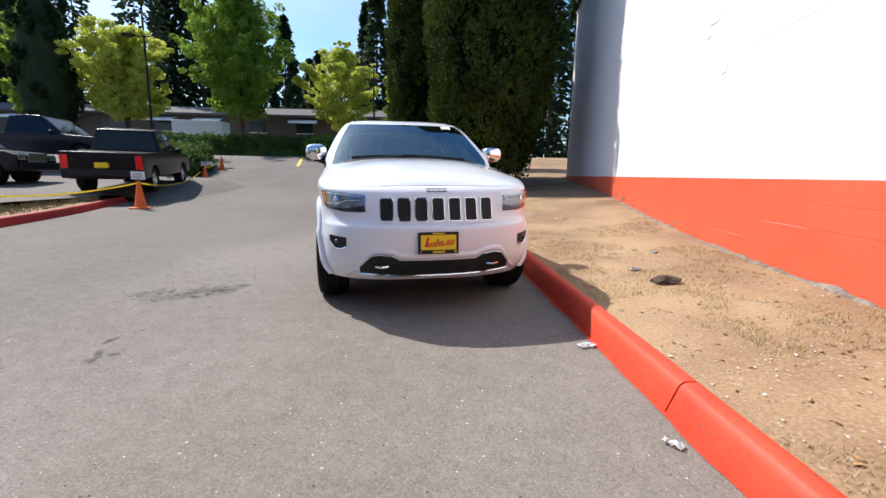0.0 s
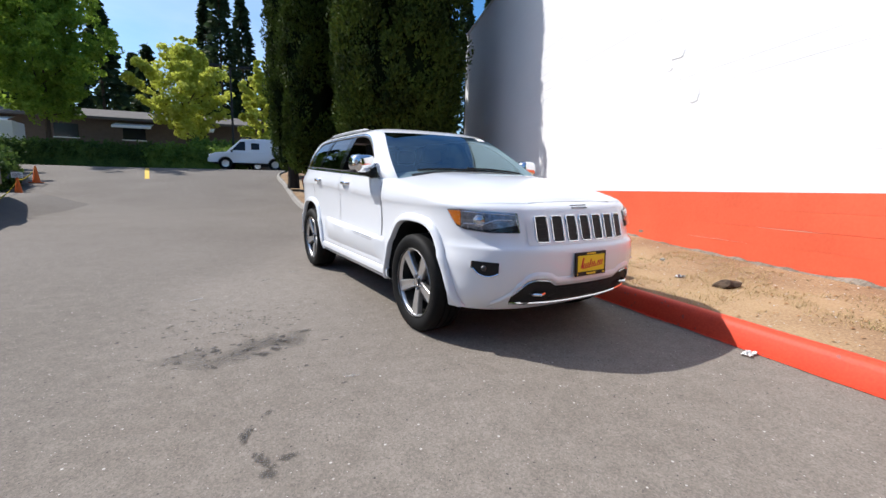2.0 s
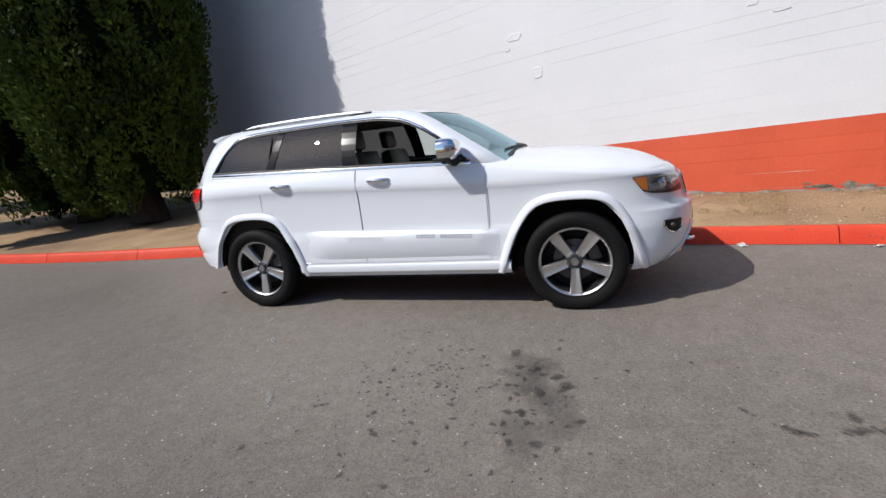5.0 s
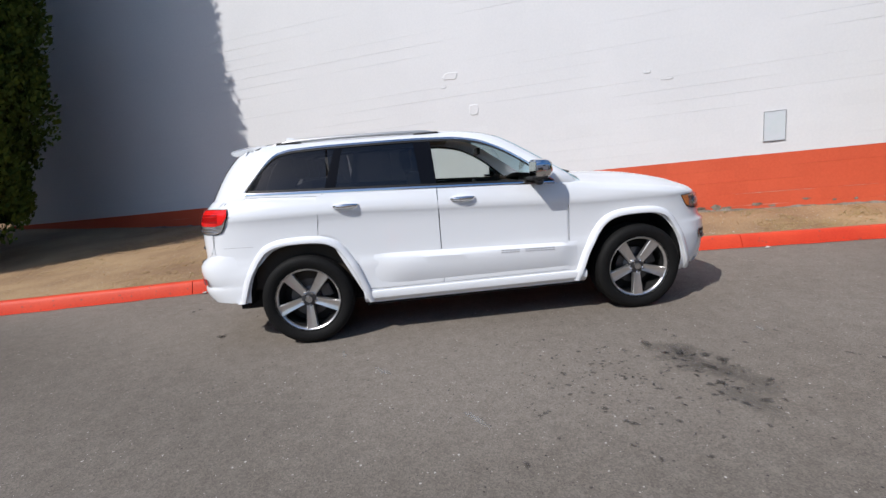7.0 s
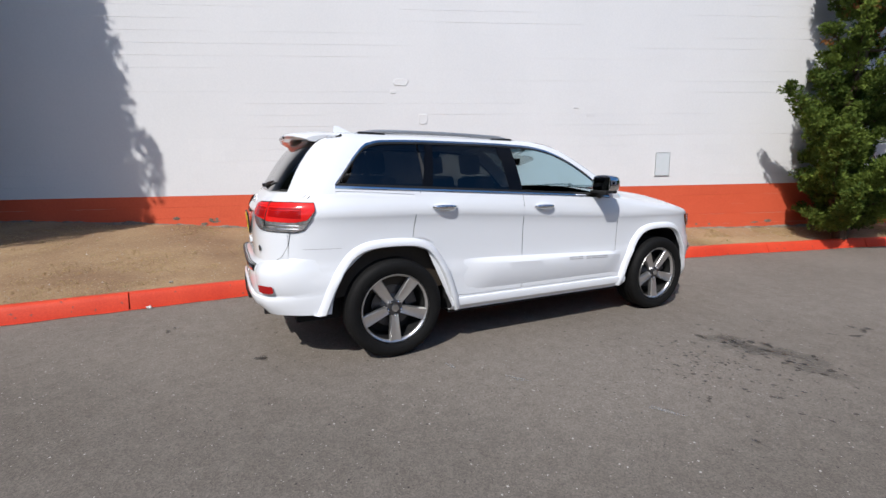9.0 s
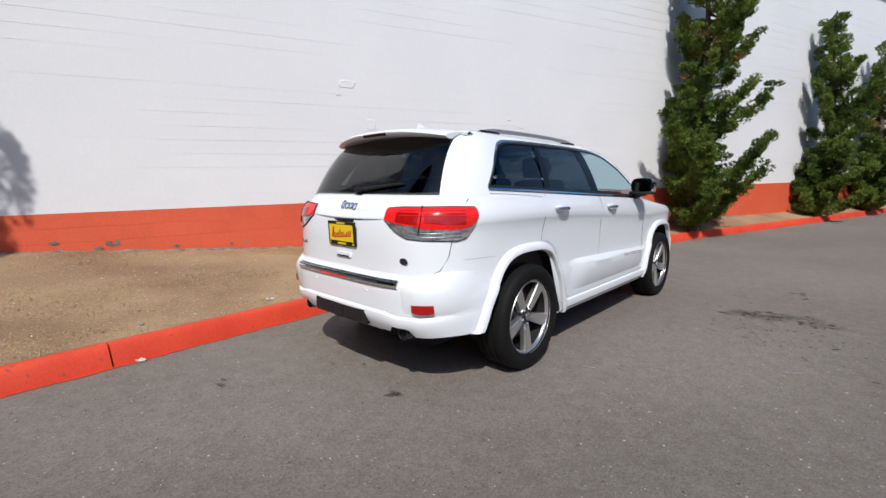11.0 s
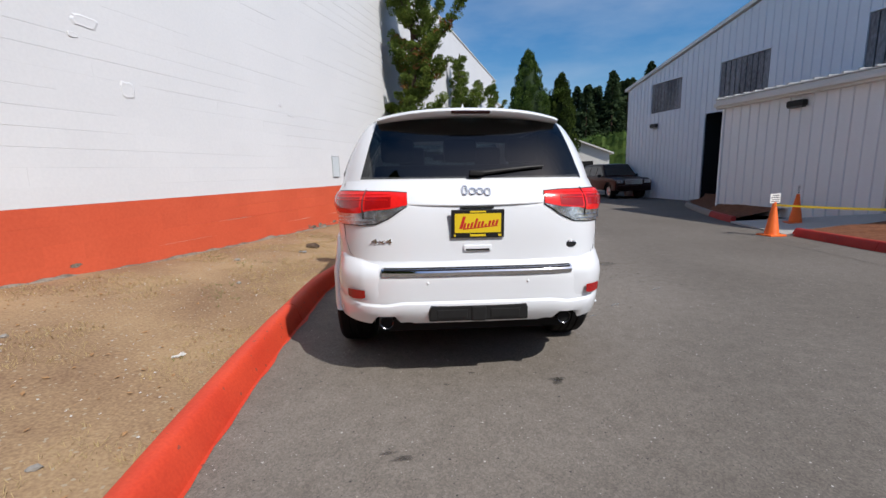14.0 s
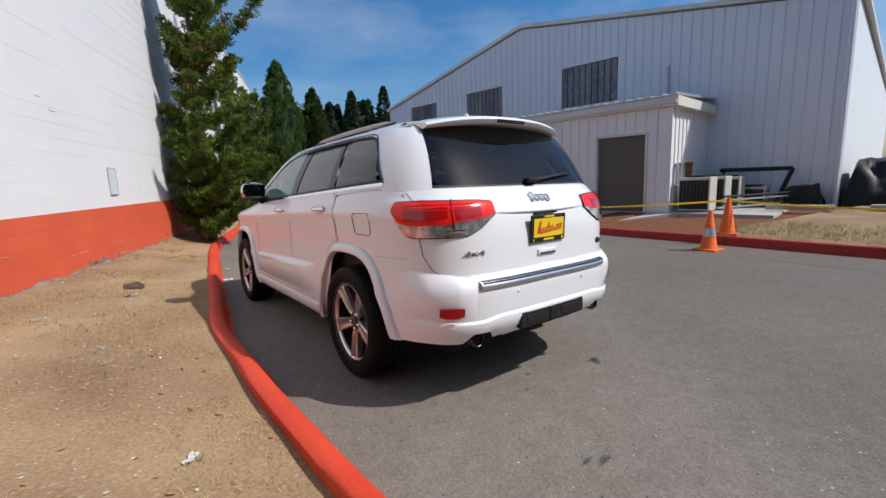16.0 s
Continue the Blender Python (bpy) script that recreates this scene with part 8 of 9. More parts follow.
part("coil", tube_bm([(0.3 * math.cos(a * 0.7), 0.35 * math.sin(a * 0.7), 0.05 + 0.012 * a) for a in range(36)], 0.04, 7), M_black, hose, smooth=True)


def lumpy_cover(lo, hi, seed, amount):
    """A sagging cover thrown over a heap: a rounded box with folds."""
    bm = box_bm(lo, hi)
    bmesh.ops.subdivide_edges(bm, edges=bm.edges[:], cuts=7, use_grid_fill=True)
    c = [(a + b) / 2 for a, b in zip(lo, hi)]
    for v in bm.verts:
        up = (v.co.z - lo[2]) / (hi[2] - lo[2])
        k = 1 - 0.30 * up ** 2
        v.co.x, v.co.y = c[0] + (v.co.x - c[0]) * k, c[1] + (v.co.y - c[1]) * k
        f = noise.noise(v.co * 1.7 + Vector((seed, 0, 0))) + 0.5 * noise.noise(v.co * 4.1 + Vector((0, seed, 0)))
        v.co += Vector((f, f * 0.7, f * 0.8 * up)) * amount
    return bm


part("tarpaulin", lumpy_cover((-0.35, -0.42, 0.0), (0.35, 0.45, 0.62), 3, 0.16), M_black, hose, "black crumpled tarpaulin", smooth=True, angle=50)
pile = thing("covered_pile", b_m @ Matrix.Translation((-13.6, 8.9, 0.35)), "black tarpaulin over a pile beside the steel hall", "pile")
part("tarpaulin", lumpy_cover((-2.2, -0.6, 0.0), (1.3, 0.6, 1.30), 8, 0.18), M_black, pile, smooth=True, angle=50)
for k, (s0, s1, xx) in enumerate(((6.9, 8.3, -10.4), (8.9, 10.2, -10.9))):
    ws = thing("wheel_stop", b_m @ Matrix.Translation((xx, (s0 + s1) / 2, 0.46)) @ Matrix.Rotation(0.12, 4, "Z"), "weathered concrete parking wheel stop", "wheel stop", group="wheel stops")
    bm = bmesh.new()
    add_box(bm, (-0.10, -(s1 - s0) / 2, 0), (0.10, (s1 - s0) / 2, 0.13), bevel=0.04)
    part("bar", bm, M_concrete, ws)
# sign post and hydrant down the drive
sp = thing("sign_post", Matrix.Translation((-2.2, -27.2, 0.05)) @ Matrix.Rotation(-0.05, 4, "Z"), "red no-parking sign on two wooden posts", "sign")
M_post = mat("brown_post", (0.20, 0.09, 0.04), (0.28, 0.13, 0.06), scale=6, rough=0.8)
for s in (-0.13, 0.13):
    part("post", box_bm((s - 0.045, -0.045, 0), (s + 0.045, 0.045, 1.75)), M_post, sp)
part("sign_plate", box_bm((-0.22, 0.05, 1.25), (0.22, 0.065, 1.92)), M_redkerb, sp)
for k in range(3):
    part("print_bar", box_bm((-0.15, 0.066, 1.38 + 0.16 * k), (0.15, 0.069, 1.46 + 0.16 * k)), M_paper, sp)
hy = thing("fire_hydrant", Matrix.Translation((-4.9, -27.6, 0.06)), "small yellow fire hydrant at the kerb end", "hydrant")
part("barrel", lathe_bm([(0.14, 0), (0.14, 0.04), (0.10, 0.06), (0.10, 0.48), (0.14, 0.50), (0.14, 0.54), (0.10, 0.62), (0.04, 0.70), (0.001, 0.72)], 20), M_yline, hy, smooth=True, angle=40)
for s in (-1, 1):
    part("outlet", tube_bm([(s * 0.08, 0, 0.40), (s * 0.18, 0, 0.40)], 0.05, 10), M_yline, hy)

# ---- small things on the ground ----


def blot(name, x, y, r, seed, material, label, cat="stain", squash=1.0, yaw=0.0, lift=0.004, kind=""):
    """An irregular flat stain on the asphalt."""
    rr = random.Random(seed)
    n = 22
    v = [(x, y, G(x, y) + lift)]
    ph = [rr.uniform(0, 6.28) for _ in range(4)]
    for k in range(n):
        a = math.tau * k / n
        q = r * (1 + 0.20 * math.sin(2 * a + ph[0]) + 0.12 * math.sin(3 * a + ph[1]) + 0.06 * math.sin(5 * a + ph[2]))
        dx, dy = q * math.cos(a), q * squash * math.sin(a)
        px, py = x + dx * math.cos(yaw) - dy * math.sin(yaw), y + dx * math.sin(yaw) + dy * math.cos(yaw)
        v.append((px, py, G(px, py) + lift))
    # a middle ring, so that the stain can thin out towards its rim
    v += [((x + p[0]) / 2, (y + p[1]) / 2, G((x + p[0]) / 2, (y + p[1]) / 2) + lift) for p in v[1:]]
    f = [(0, 1 + n + k, 1 + n + (k + 1) % n) for k in range(n)]
    f += [(1 + n + k, 1 + k, 1 + (k + 1) % n, 1 + n + (k + 1) % n) for k in range(n)]
    return v, f


def stain_set(name, spots, material, label, lift=0.004):
    V, F = [], []
    for i, (x, y, r, sq, yaw) in enumerate(spots):
        v, f = blot("", x, y, r, i * 7 + len(spots), None, "", squash=sq, yaw=yaw, lift=lift + 0.0002 * (i % 9))
        o = len(V)
        V += v
        F += [tuple(q + o for q in t) for t in f]
    ob = mesh_part(name, V, F, material)
    at = ob.data.attributes.new("soft", "FLOAT", "POINT")
    per = len(V) // len(spots)
    at.data.foreach_set("value", [(1.0 if k % per == 0 else 0.0 if k % per <= 22 else 0.75) for k in range(len(V))])
    return tagged(ob, label, "stain", kind="stuff")


def stain_mat(name, colour, top, grain=38.0):
    """A film on the asphalt: its cover thins towards the rim and breaks up with the grain."""
    m = mat(name, colour, tuple(1.5 * c for c in colour), scale=14, fine=90, contrast=0.8, rough=0.75)
    N, L = m.node_tree.nodes, m.node_tree.links
    at = N.new("ShaderNodeAttribute")
    at.attribute_name = "soft"
    nz = N.new("ShaderNodeTexNoise")
    nz.inputs["Scale"].default_value, nz.inputs["Detail"].default_value = grain, 5.0
    geo = N.new("ShaderNodeNewGeometry")
    L.new(geo.outputs["Position"], nz.inputs["Vector"])
    a = N.new("ShaderNodeMath")
    a.operation = "ADD"
    L.new(at.outputs["Fac"], a.inputs[0])
    L.new(nz.outputs["Fac"], a.inputs[1])
    r = N.new("ShaderNodeMapRange")
    r.inputs["From Min"].default_value, r.inputs["From Max"].default_value = 0.60, 1.35
    r.inputs["To Max"].default_value = top
    L.new(a.outputs["Value"], r.inputs["Value"])
    L.new(r.outputs["Result"], N["Principled BSDF"].inputs["Alpha"])
    return m


M_stain = stain_mat("oil_stain", (0.045, 0.042, 0.039), 0.50, 45.0)
M_film = stain_mat("damp_film", (0.055, 0.051, 0.048), 0.22, 40.0)
M_dust = stain_mat("pale_scuff", (0.25, 0.24, 0.225), 0.5)


_r = random.Random(9)
oil = []
for k in range(26):
    u = _r.uniform(0, 1)
    oil.append((-2.05 - 0.75 * u + _r.uniform(-0.10, 0.10), 3.98 - 0.12 * u + _r.gauss(0, 0.10), _r.uniform(0.02, 0.055), _r.uniform(0.5, 0.9), _r.uniform(0, 3)))
for k in range(260):
    oil.append((-2.45 + _r.gauss(0, 0.33), 4.50 + _r.gauss(0, 0.42), abs(_r.gauss(0, 0.012)) + 0.005, _r.uniform(0.5, 0.9), _r.uniform(0, 3)))
oil += [(-1.93, 4.20, 0.055, 0.9, 0), (-2.14, 2.51, 0.045, 0.8, 1), (-2.06, 2.60, 0.05, 0.7, 0)]
for k in range(14):
    oil.append((-2.12 - 0.13 * math.sin(k * 0.22), 2.55 + 0.035 * k, 0.022 + 0.02 * math.sin(k), 0.7, 1.2))
film = []
film += [(-2.05 - 0.75 * u + _r.uniform(-0.05, 0.05), 3.98 - 0.12 * u + _r.gauss(0, 0.07), _r.uniform(0.12, 0.22), 0.7, _r.uniform(0, 3)) for u in (0.0, 0.08, 0.16, 0.25, 0.36, 0.48, 0.62, 0.8)]
stain_set("damp_film", film, M_film, "thin dark film round the oil drips", 0.002)
stain_set("oil_stain", oil, M_stain, "dark oil drips splashed over the asphalt")
wet = [(-1.53, 7.90, 0.06, 0.6, 1), (-1.53, 7.87, 0.06, 0.7, 0.4), (-0.98, 7.84, 0.028, 0.8, 0), (-0.84, 8.03, 0.02, 0.8, 0), (-0.74, 8.78, 0.07, 0.35, 0.5), (-0.66, 8.75, 0.05, 0.3, 0.5)]
for k in range(60):
    wet.append((_r.uniform(-4.6, 0.3), _r.uniform(1.0, 9.8), _r.uniform(0.006, 0.02), _r.uniform(0.4, 0.9), _r.uniform(0, 3)))
stain_set("drip_stain", wet, M_stain, "small scattered drip stains on asphalt", 0.003)
stain_set("scuff_mark", [(-2.0, 6.5, 0.07, 0.35, 0.4), (-2.3, 6.1, 0.10, 0.3, 1.0), (-1.7, 3.3, 0.05, 0.5, 0), (-2.9, 5.4, 0.12, 0.25, 0.8)], M_dust, "pale dusty scuffs on asphalt")
# old joint across the asphalt

M_crack = mat("dark_asphalt_joint", (0.050, 0.046, 0.042), (0.095, 0.087, 0.078), scale=9, fine=60, contrast=1.2, rough=0.9)
tagged(ground_strip("asphalt_joint", [(lerp_table([(0.0, -6.02), (0.9, -6.25), (2.6, -6.42), (4.0, -6.45), (5.9, -6.52), (11.0, -7.0)], 0.2 * k) + 0.012 * math.sin(k * 1.9), 0.2 * k) for k in range(56)], 0.013, M_crack, 0.003), "thin dark joint in the asphalt along the kerb", "seam", kind="structure")
# red overspray along the kerb foot
V, F = [], []
ys = steps((-6, 15.8, 240))
for i, y in enumerate(ys):
    x = kerb_x(y)
    w = 0.045 + 0.03 * noise.noise((y * 3.1, 0, 0)) + 0.02 * noise.noise((y * 11, 2, 0))
    V += [(x + 0.01, y, G(x, y) + 0.004), (x - max(0.005, w), y, G(x, y) + 0.004)]
F = [(2 * i, 2 * i + 2, 2 * i + 3, 2 * i + 1) for i in range(len(ys) - 1)]
tagged(mesh_part("paint_overspray", V, F, M_redkerb), "red paint overspray along the kerb foot", "paint", kind="stuff")


def litter_sheet(x, y, z, w, l, yaw, seed, label, material=None):
    """A crumpled scrap of paper or plastic."""
    rr = random.Random(seed)
    bm = bmesh.new()
    n = 6
    g = [[bm.verts.new((w * (i / n - 0.5) + rr.uniform(-1, 1) * w * 0.05, l * (j / n - 0.5) + rr.uniform(-1, 1) * l * 0.05, rr.uniform(0.002, 0.022))) for i in range(n + 1)] for j in range(n + 1)]
    for j in range(n):
        for i in range(n):
            bm.faces.new((g[j][i], g[j][i + 1], g[j + 1][i + 1], g[j + 1][i]))
    bmesh.ops.solidify(bm, geom=bm.faces[:], thickness=0.0015)
    ob = part("litter", bm, material or M_paper)
    ob.matrix_world = Matrix.Translation((x, y, z)) @ Matrix.Rotation(yaw, 4, "Z")
    return tagged(ob, label, "litter", group="litter scraps")


litter_sheet(1.0, 2.80, G(1, 2.8) + 0.003, 0.13, 0.07, 0.3, 1, "crumpled white paper scrap at the kerb")
litter_sheet(1.04, 1.74, G(1, 1.7) + 0.003, 0.045, 0.09, 0.8, 2, "crumpled white paper scrap at the kerb")
litter_sheet(0.07, 9.22, G(0.1, 9.2) + 0.003, 0.09, 0.05, 0.5, 3, "crumpled white paper scrap at the kerb")
litter_sheet(1.94, 4.25, verge_z(1.94, 4.25) + 0.003, 0.11, 0.08, 0.2, 4, "crumpled grey plastic wrapper on the verge", M_galv)
litter_sheet(0.99, 8.04, verge_z(0.99, 8.04) + 0.002, 0.08, 0.04, 1.1, 5, "torn white plastic scrap on the verge")


def rock(x, y, z, r, seed, name="stone", label="rough grey stone lying on the dry verge", material=None):
    rr = random.Random(seed)
    bm = bmesh.new()
    bmesh.ops.create_icosphere(bm, subdivisions=2, radius=1)
    for v in bm.verts:
        k = 1 + 0.35 * noise.noise(v.co * 1.3 + Vector((seed, 0, 0))) + 0.2 * noise.noise(v.co * 3 + Vector((0, seed, 0)))
        v.co = Vector((v.co.x * r * k * 1.3, v.co.y * r * k, v.co.z * r * k * 0.55))
    ob = part(name, bm, material or M_peel)
    ob.matrix_world = Matrix.Translation((x, y, z)) @ Matrix.Rotation(seed, 4, "Z")
    return tagged(ob, label, "stone", group="stones on the verge")


rock(2.0, 3.76, verge_z(2.0, 3.76) + 0.02, 0.095, 3, "stump", "small weathered tree stump in dry grass", M_bark)
rock(2.52, 5.05, verge_z(2.52, 5.05) + 0.008, 0.035, 4, material=M_kerb)
rock(1.75, 6.2, verge_z(1.75, 6.2) + 0.006, 0.024, 5, material=M_kerb)
rock(2.3, 8.1, verge_z(2.3, 8.1) + 0.006, 0.026, 6, material=M_kerb)
rock(0.7, 9.2, verge_z(0.7, 9.2) + 0.005, 0.022, 7, material=M_kerb)


def scatter_chips(name, n, seed, material, label, cat, size, yr=(-3, 12)):
    rr = random.Random(seed)
    V, F = [], []
    for _ in range(n):
        y = rr.uniform(*yr)
        a, b = kerb_x(y) + 0.2, wall_x(y) - 0.05
        x = a + (b - a) * rr.random()
        z = verge_z(x, y) + 0.004
        s = size * rr.uniform(0.4, 1.5)
        t = rr.uniform(0, 6.28)
        o = len(V)
        for k in range(4):
            q = s * (1 if k % 2 else 0.55) * rr.uniform(0.7, 1.2)
            V.append((x + q * math.cos(t + k * 1.57), y + q * math.sin(t + k * 1.57), z + rr.uniform(0, s * 0.5)))
        V.append((x, y, z + s * 0.5))
        F += [(o, o + 1, o + 4), (o + 1, o + 2, o + 4), (o + 2, o + 3, o + 4), (o + 3, o, o + 4)]
    return tagged(mesh_part(name, V, F, material), label, cat, kind="stuff")


scatter_chips("gravel", 1000, 71, M_peel, "small pale gravel scattered over the verge", "gravel", 0.009)
scatter_chips("leaf_litter", 900, 72, M_leafbit, "dry brown leaf litter on the verge", "leaves", 0.018)
scatter_chips("paper_bits", 60, 73, M_paper, "tiny white scraps scattered over the verge", "litter", 0.013)


def grass(name, n, seed, material, label, patch, height):
    """Short dry blades in patches over the verge."""
    rng = random.Random(seed)
    V, F = [], []
    made = 0
    tries = 0
    while made < n and tries < n * 12:
        tries += 1
        y = rng.uniform(-4.5, 13.5)
        a, b = kerb_x(y) + 0.2, wall_x(y) - 0.02
        x = a + (b - a) * rng.random()
        if noise.noise((x * 0.9 + seed, y * 0.9, 1)) + 0.5 * noise.noise((x * 2.6, y * 2.6 + seed, 2)) < patch:
            continue
        z = verge_z(x, y)
        for _ in range(6):
            px, py = x + rng.gauss(0, 0.025), y + rng.gauss(0, 0.025)
            h = height * rng.uniform(0.4, 1.5)
            t = rng.uniform(0, 6.28)
            lean = rng.uniform(0.4, 2.2) * h
            o = len(V)
            V += [(px, py, z - 0.005), (px + 0.004 * math.sin(t), py - 0.004 * math.cos(t), z - 0.005), (px + lean * math.cos(t), py + lean * math.sin(t), z + h)]
            F.append((o, o + 1, o + 2))
        made += 1
    return tagged(mesh_part(name, V, F, material), label, "grass", kind="stuff")


grass("dry_grass", 7000, 81, M_straw, "short straw-coloured dead grass on the verge", 0.06, 0.022)
grass("green_weeds", 260, 82, M_weed, "sparse low green weeds on the verge", 0.42, 0.03)
# straw on the strip across the drive
V, F = [], []
for k in range(1600):
    y = _r.uniform(4.4, 12.5)
    x = west_x(y) - 0.3 - _r.uniform(0, 2.4)
    z = 0.40 + 0.03 * max(0, y - 8)
    for j in range(3):
        px, py = x + _r.gauss(0, 0.03), y + _r.gauss(0, 0.03)
        o = len(V)
        t = _r.uniform(0, 6.28)
        V += [(px, py, z - 0.06), (px + 0.02, py, z - 0.06), (px + 0.05 * math.cos(t), py + 0.05 * math.sin(t), z + _r.uniform(0.02, 0.07))]
        F.append((o, o + 1, o + 2))
tagged(mesh_part("dry_grass", V, F, M_olive), "patchy olive grass on the far strip", "grass", kind="stuff")

# broken footing along the foot of the wall
V, F = [], []
ys = steps((-6, 14, 400))
for i, y in enumerate(ys):
    zb = smooth_table(VERGE_WALL, y)
    h = 0.012 + 0.05 * noise.noise((y * 1.7, 4, 0)) + 0.03 * noise.noise((y * 6, 9, 0))
    h = max(0.004, h)
    d = 0.02 + 0.03 * noise.noise((y * 2.3, 1, 7))
    V += [(wall_x(y) - 0.10 - d, y, zb - 0.06), (wall_x(y) - 0.02 - d * 0.5, y, zb + h * 0.6), (wall_x(y) - 0.006, y, zb + h)]
F = [(3 * i + k, 3 * i + 3 + k, 3 * i + 4 + k, 3 * i + 1 + k) for i in range(len(ys) - 1) for k in range(2)]
M_footing = mat("crumbling_concrete", (0.13, 0.105, 0.08), (0.27, 0.235, 0.19), scale=7, fine=40, contrast=1.2, rough=0.95, bump=0.01)
tagged(mesh_part("wall_footing", V, F, M_footing), "crumbling grey concrete footing under the wall", "footing", kind="structure")

# notice board and patched marks on the wall
M_notice = mat("faded_notice", (0.55, 0.63, 0.63), (0.64, 0.65, 0.70), scale=3, fine=14, rough=0.4)
nb = thing("notice_plate", wall_m @ Matrix.Translation((-0.012, wall_s(0.77), 1.785)), "faded pale blue notice plate on the wall", "sign")
bm = bmesh.new()
add_box(bm, (-0.006, -0.155, -0.235), (0.004, 0.155, 0.235), bevel=0.003)
part("plate", bm, M_notice, nb)
for a, b, c, d in ((-0.155, -0.145, -0.235, 0.235), (0.145, 0.155, -0.235, 0.235), (-0.145, 0.145, 0.225, 0.235), (-0.145, 0.145, -0.235, -0.225)):
    part("edge_band", box_bm((-0.009, a, c), (-0.006, b, d)), M_galv, nb)


def patch_mark(y, z, w, h, seed):
    """A rough plastered-over patch standing a little proud of the wall."""
    rr = random.Random(seed)
    bm = bmesh.new()
    pts = []
    for k in range(18):
        a = math.tau * k / 18
        e = 0.6
        pts.append((w / 2 * math.copysign(abs(math.cos(a)) ** e, math.cos(a)) * rr.uniform(0.85, 1.1), h / 2 * math.copysign(abs(math.sin(a)) ** e, math.sin(a)) * rr.uniform(0.85, 1.1)))
    outer = [bm.verts.new((0.002, a, b)) for a, b in pts]
    inner = [bm.verts.new((-0.0065, a * 0.80, b * 0.80)) for a, b in pts]
    core = [bm.verts.new((-0.0045, a * 0.60, b * 0.60)) for a, b in pts]
    for k in range(18):
        j = (k + 1) % 18
        bm.faces.new((outer[k], outer[j], inner[j], inner[k]))
        bm.faces.new((inner[k], inner[j], core[j], core[k]))
    bm.faces.new(core)
    bmesh.ops.recalc_face_normals(bm, faces=bm.faces)
    ob = part("wall_patch", bm, M_white, wall_east)
    ob.matrix_local = Matrix.Translation((-0.003, wall_s(y), z))


patch_mark(5.56, 2.69, 0.19, 0.22, 1)
patch_mark(5.95, 3.35, 0.30, 0.14, 2)
patch_mark(6.1, 3.18, 0.12, 0.06, 3)
patch_mark(2.6, 2.9, 0.12, 0.05, 4)
patch_mark(2.3, 2.75, 0.2, 0.04, 5)


def peeled_paint(y, z, w, h, seed):
    """A patch where the paint has come off and the bare block shows."""
    rr = random.Random(seed)
    bm = bmesh.new()
    pts = []
    for k in range(20):
        a = math.tau * k / 20
        pts.append((-0.0045, w / 2 * math.cos(a) * rr.uniform(0.5, 1.1), h / 2 * math.sin(a) * rr.uniform(0.5, 1.1)))
    bm.faces.new([bm.verts.new(p) for p in pts])
    r = bmesh.ops.extrude_face_region(bm, geom=bm.faces[:])
    for v in r["geom"]:
        if isinstance(v, bmesh.types.BMVert):
            v.co.x = 0.002
    bmesh.ops.recalc_face_normals(bm, faces=bm.faces)
    ob = part("peeled_patch", bm, M_footing, wall_east, "bare block where paint peeled")
    ob.matrix_local = Matrix.Translation((0, wall_s(y), z))


_r = random.Random(17)
for k in range(26):
    y = _r.choice((_r.uniform(8.0, 10.2), _r.uniform(-1.5, 2.6), _r.uniform(-2, 10)))
    peeled_paint(y, smooth_table(VERGE_WALL, y) + _r.uniform(0.03, 0.13), _r.uniform(0.06, 0.20), _r.uniform(0.03, 0.09), k)

# ---- blocks of the wall, last ----
BL, BH, JT = 0.406, 0.2032, 0.009


def block_verts(w, h, proud, k=0.0006):
    """Front of a block: a face with chamfered rim; x < 0 is towards the road."""
    e, d = 0.003, proud
    o = [(0.004, 0, 0), (0.004, w, 0), (0.004, w, h), (0.004, 0, h)]
    i = [(-d, k, e), (-d, w - k, e), (-d, w - k, h - e), (-d, k, h - e)]
    f = [(4, 7, 6, 5), (0, 4, 5, 1), (1, 5, 6, 2), (2, 6, 7, 3), (3, 7, 4, 0)]
    return o + i, f


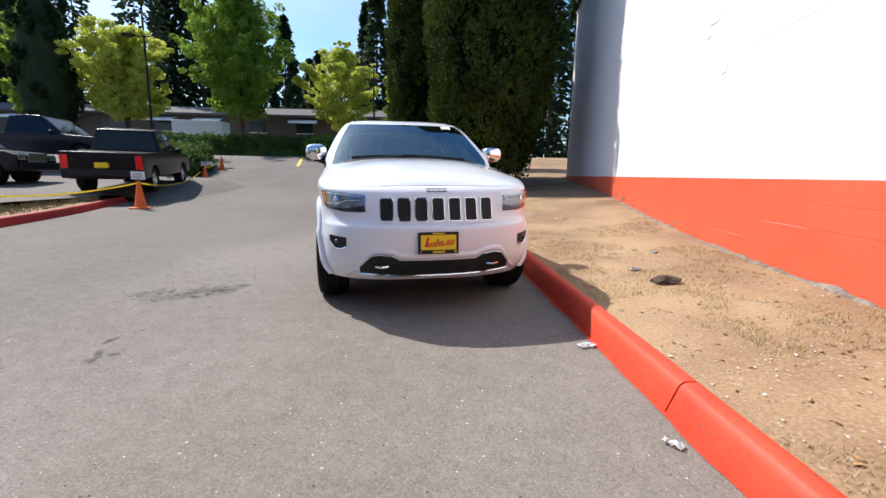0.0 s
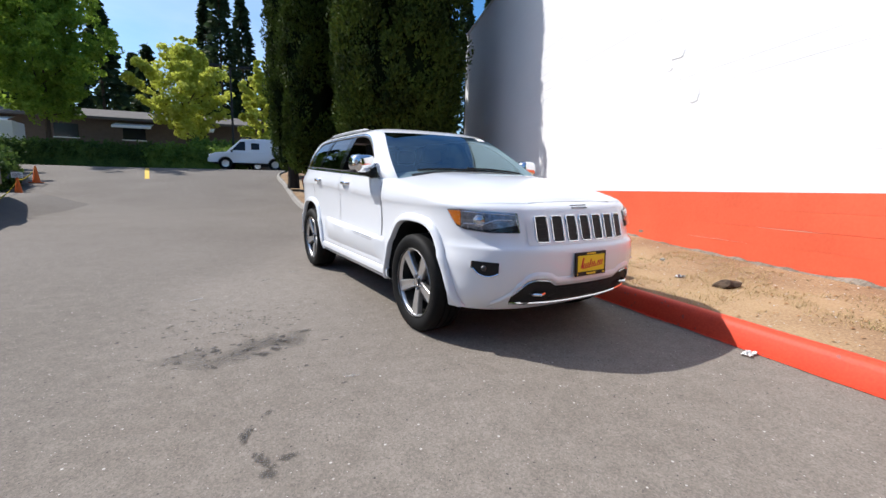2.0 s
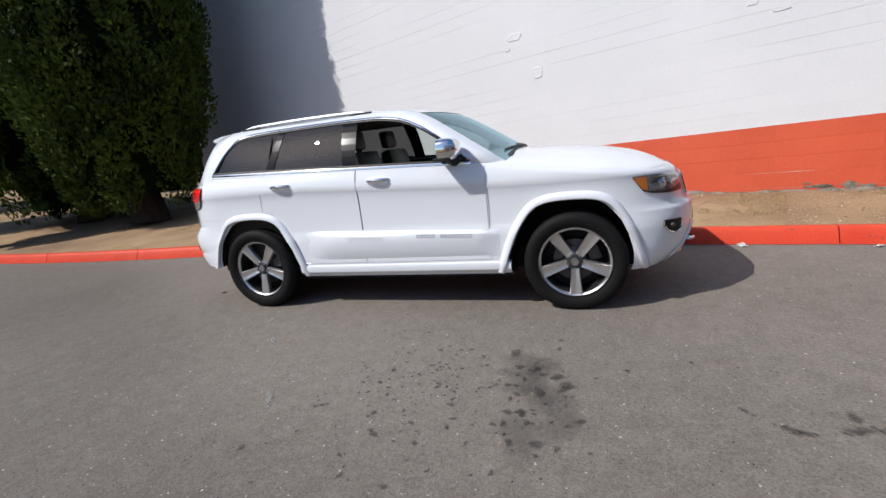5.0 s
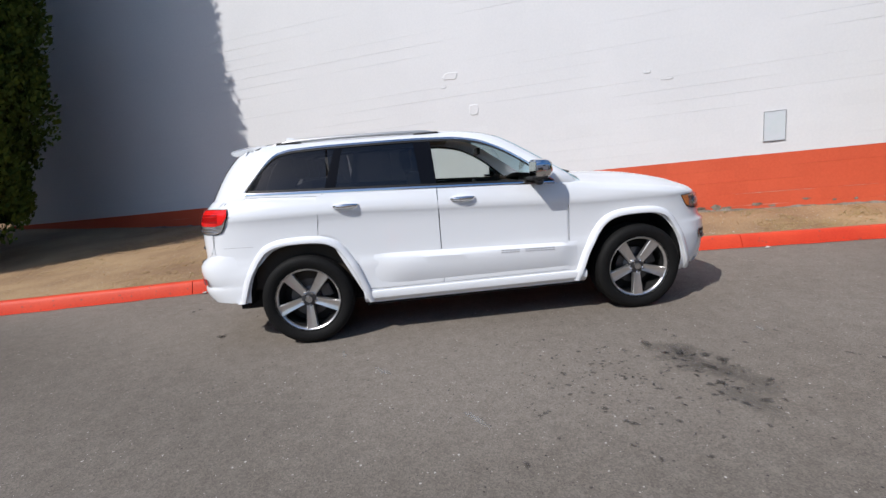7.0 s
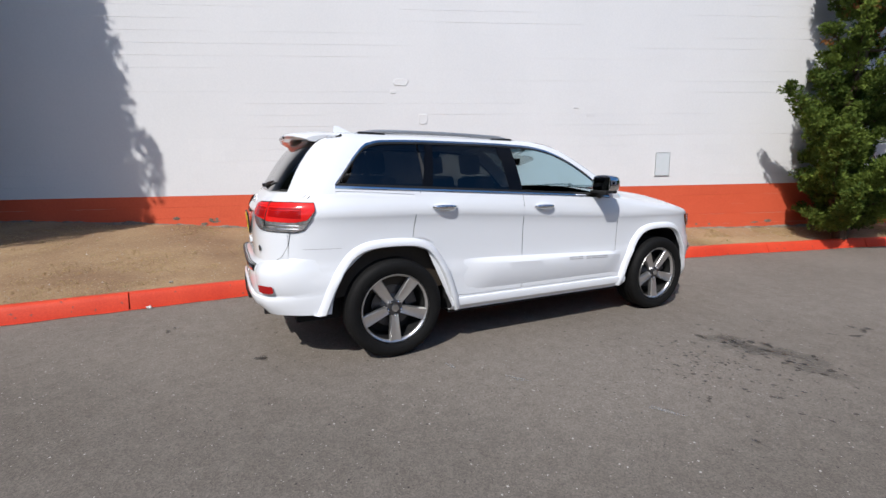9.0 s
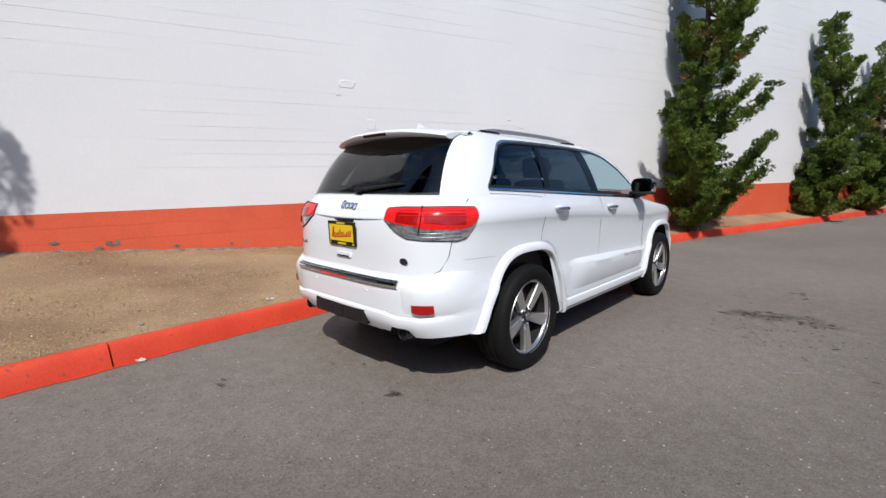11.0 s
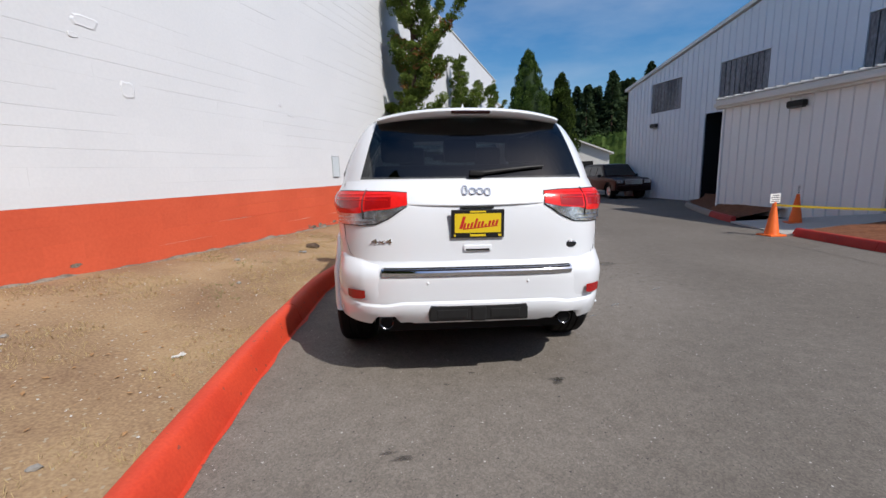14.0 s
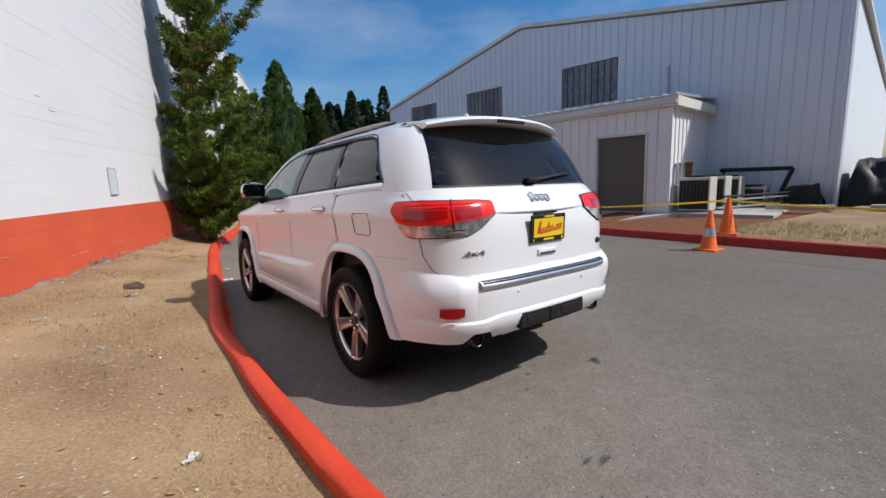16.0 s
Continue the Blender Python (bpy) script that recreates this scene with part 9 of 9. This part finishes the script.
def wall_blocks():
    rr = random.Random(3)
    z_red = RED_TOP
    # courses counted from the edge of the red band, upwards and downwards
    rows = [(z_red - BH * (k + 1), M_redwall) for k in range(7)] + [(z_red + BH * k, M_white) for k in range(31)]
    shared = {}
    near = 0
    joined = {}
    for z, m in rows:
        course = round((z - z_red) / BH)
        s = _s0 + (BL / 2 if course % 2 else 0)
        while s < _s1 - 0.1:
            w = min(BL, _s1 - s)
            y = (s + w / 2) * math.cos(WALL_ANG)
            if z + BH < smooth_table(VERGE_WALL, y) - 0.05 or z + BH > WALL_TOP:
                s += BL
                continue
            u = 1.3 * noise.noise((s * 0.35, z * 3.0, 2.0)) + (0.10 if m is M_redwall else 0.0)
            side = 0.0006 if rr.random() < 0.16 else -0.0008
            var = 0 if u < 0.02 else 1 if u < 0.16 else 2 if u < 0.34 else 3
            proud, gap = ((0.0, -0.007), (0.0003, -0.003), (0.0005, -0.001), (0.0008, 0.0006))[var]
            if -0.8 < y < 9.6 and z < 2.35 and near < 300 and w > BL - 0.01:
                key = (var, m.name, side)
                if key not in shared:
                    v, f = block_verts(BL + 0.0005, BH - gap, proud, side)
                    me = bpy.data.meshes.new("block")
                    me.from_pydata(v, [], f)
                    me.materials.append(m)
                    shared[key] = me
                ob = new("block", shared[key])
                ob.parent = wall_east
                ob.matrix_local = Matrix.Translation((0, s, z))
                near += 1
            else:
                V, F = joined.setdefault(m.name, ([], []))
                v, f = block_verts(w + 0.0005, BH - gap, proud, side)
                o = len(V)
                V += [(a, b + s, c + z) for a, b, c in v]
                F += [tuple(q + o for q in t) for t in f]
            s += BL
    for nm, (V, F) in joined.items():
        ob = mesh_part("block_courses", V, F, M_redwall if nm == M_redwall.name else M_white, wall_east)
        tagged(ob, "painted block courses", kind="stuff")


def mortar_lines():
    """Pale worn mortar showing along some of the red courses."""
    rr = random.Random(12)
    V, F = [], []
    for k in range(1, 6):
        z = RED_TOP - BH * k
        s = _s0
        while s < _s1 - 1:
            y = s * math.cos(WALL_ANG)
            ln = rr.uniform(0.2, 1.3)
            near = 0.55 if -5 < y < 4.6 else 0.14
            if rr.random() < near and z > smooth_table(VERGE_WALL, y) + 0.04:
                t = rr.uniform(0.0018, 0.004)
                o = len(V)
                n = max(2, int(ln / 0.08))
                for i in range(n + 1):
                    w = t * (0.5 + rr.random()) * min(1, 3 * min(i, n - i) / n + 0.15)
                    V += [(-0.0035, s + ln * i / n, z - 0.003 - w), (-0.0035, s + ln * i / n, z - 0.003 + w)]
                F += [(o + 2 * i, o + 2 * i + 1, o + 2 * i + 3, o + 2 * i + 2) for i in range(n)]
            s += ln + rr.uniform(0.05, 0.6)
    tagged(mesh_part("mortar_lines", V, F, M_wornmortar, wall_east), "pale worn mortar lines", kind="stuff")


M_wornmortar = mat("worn_mortar", (0.60, 0.20, 0.13), (0.66, 0.40, 0.32), scale=6, fine=60, contrast=1.2, rough=0.8)
mortar_lines()
wall_blocks()
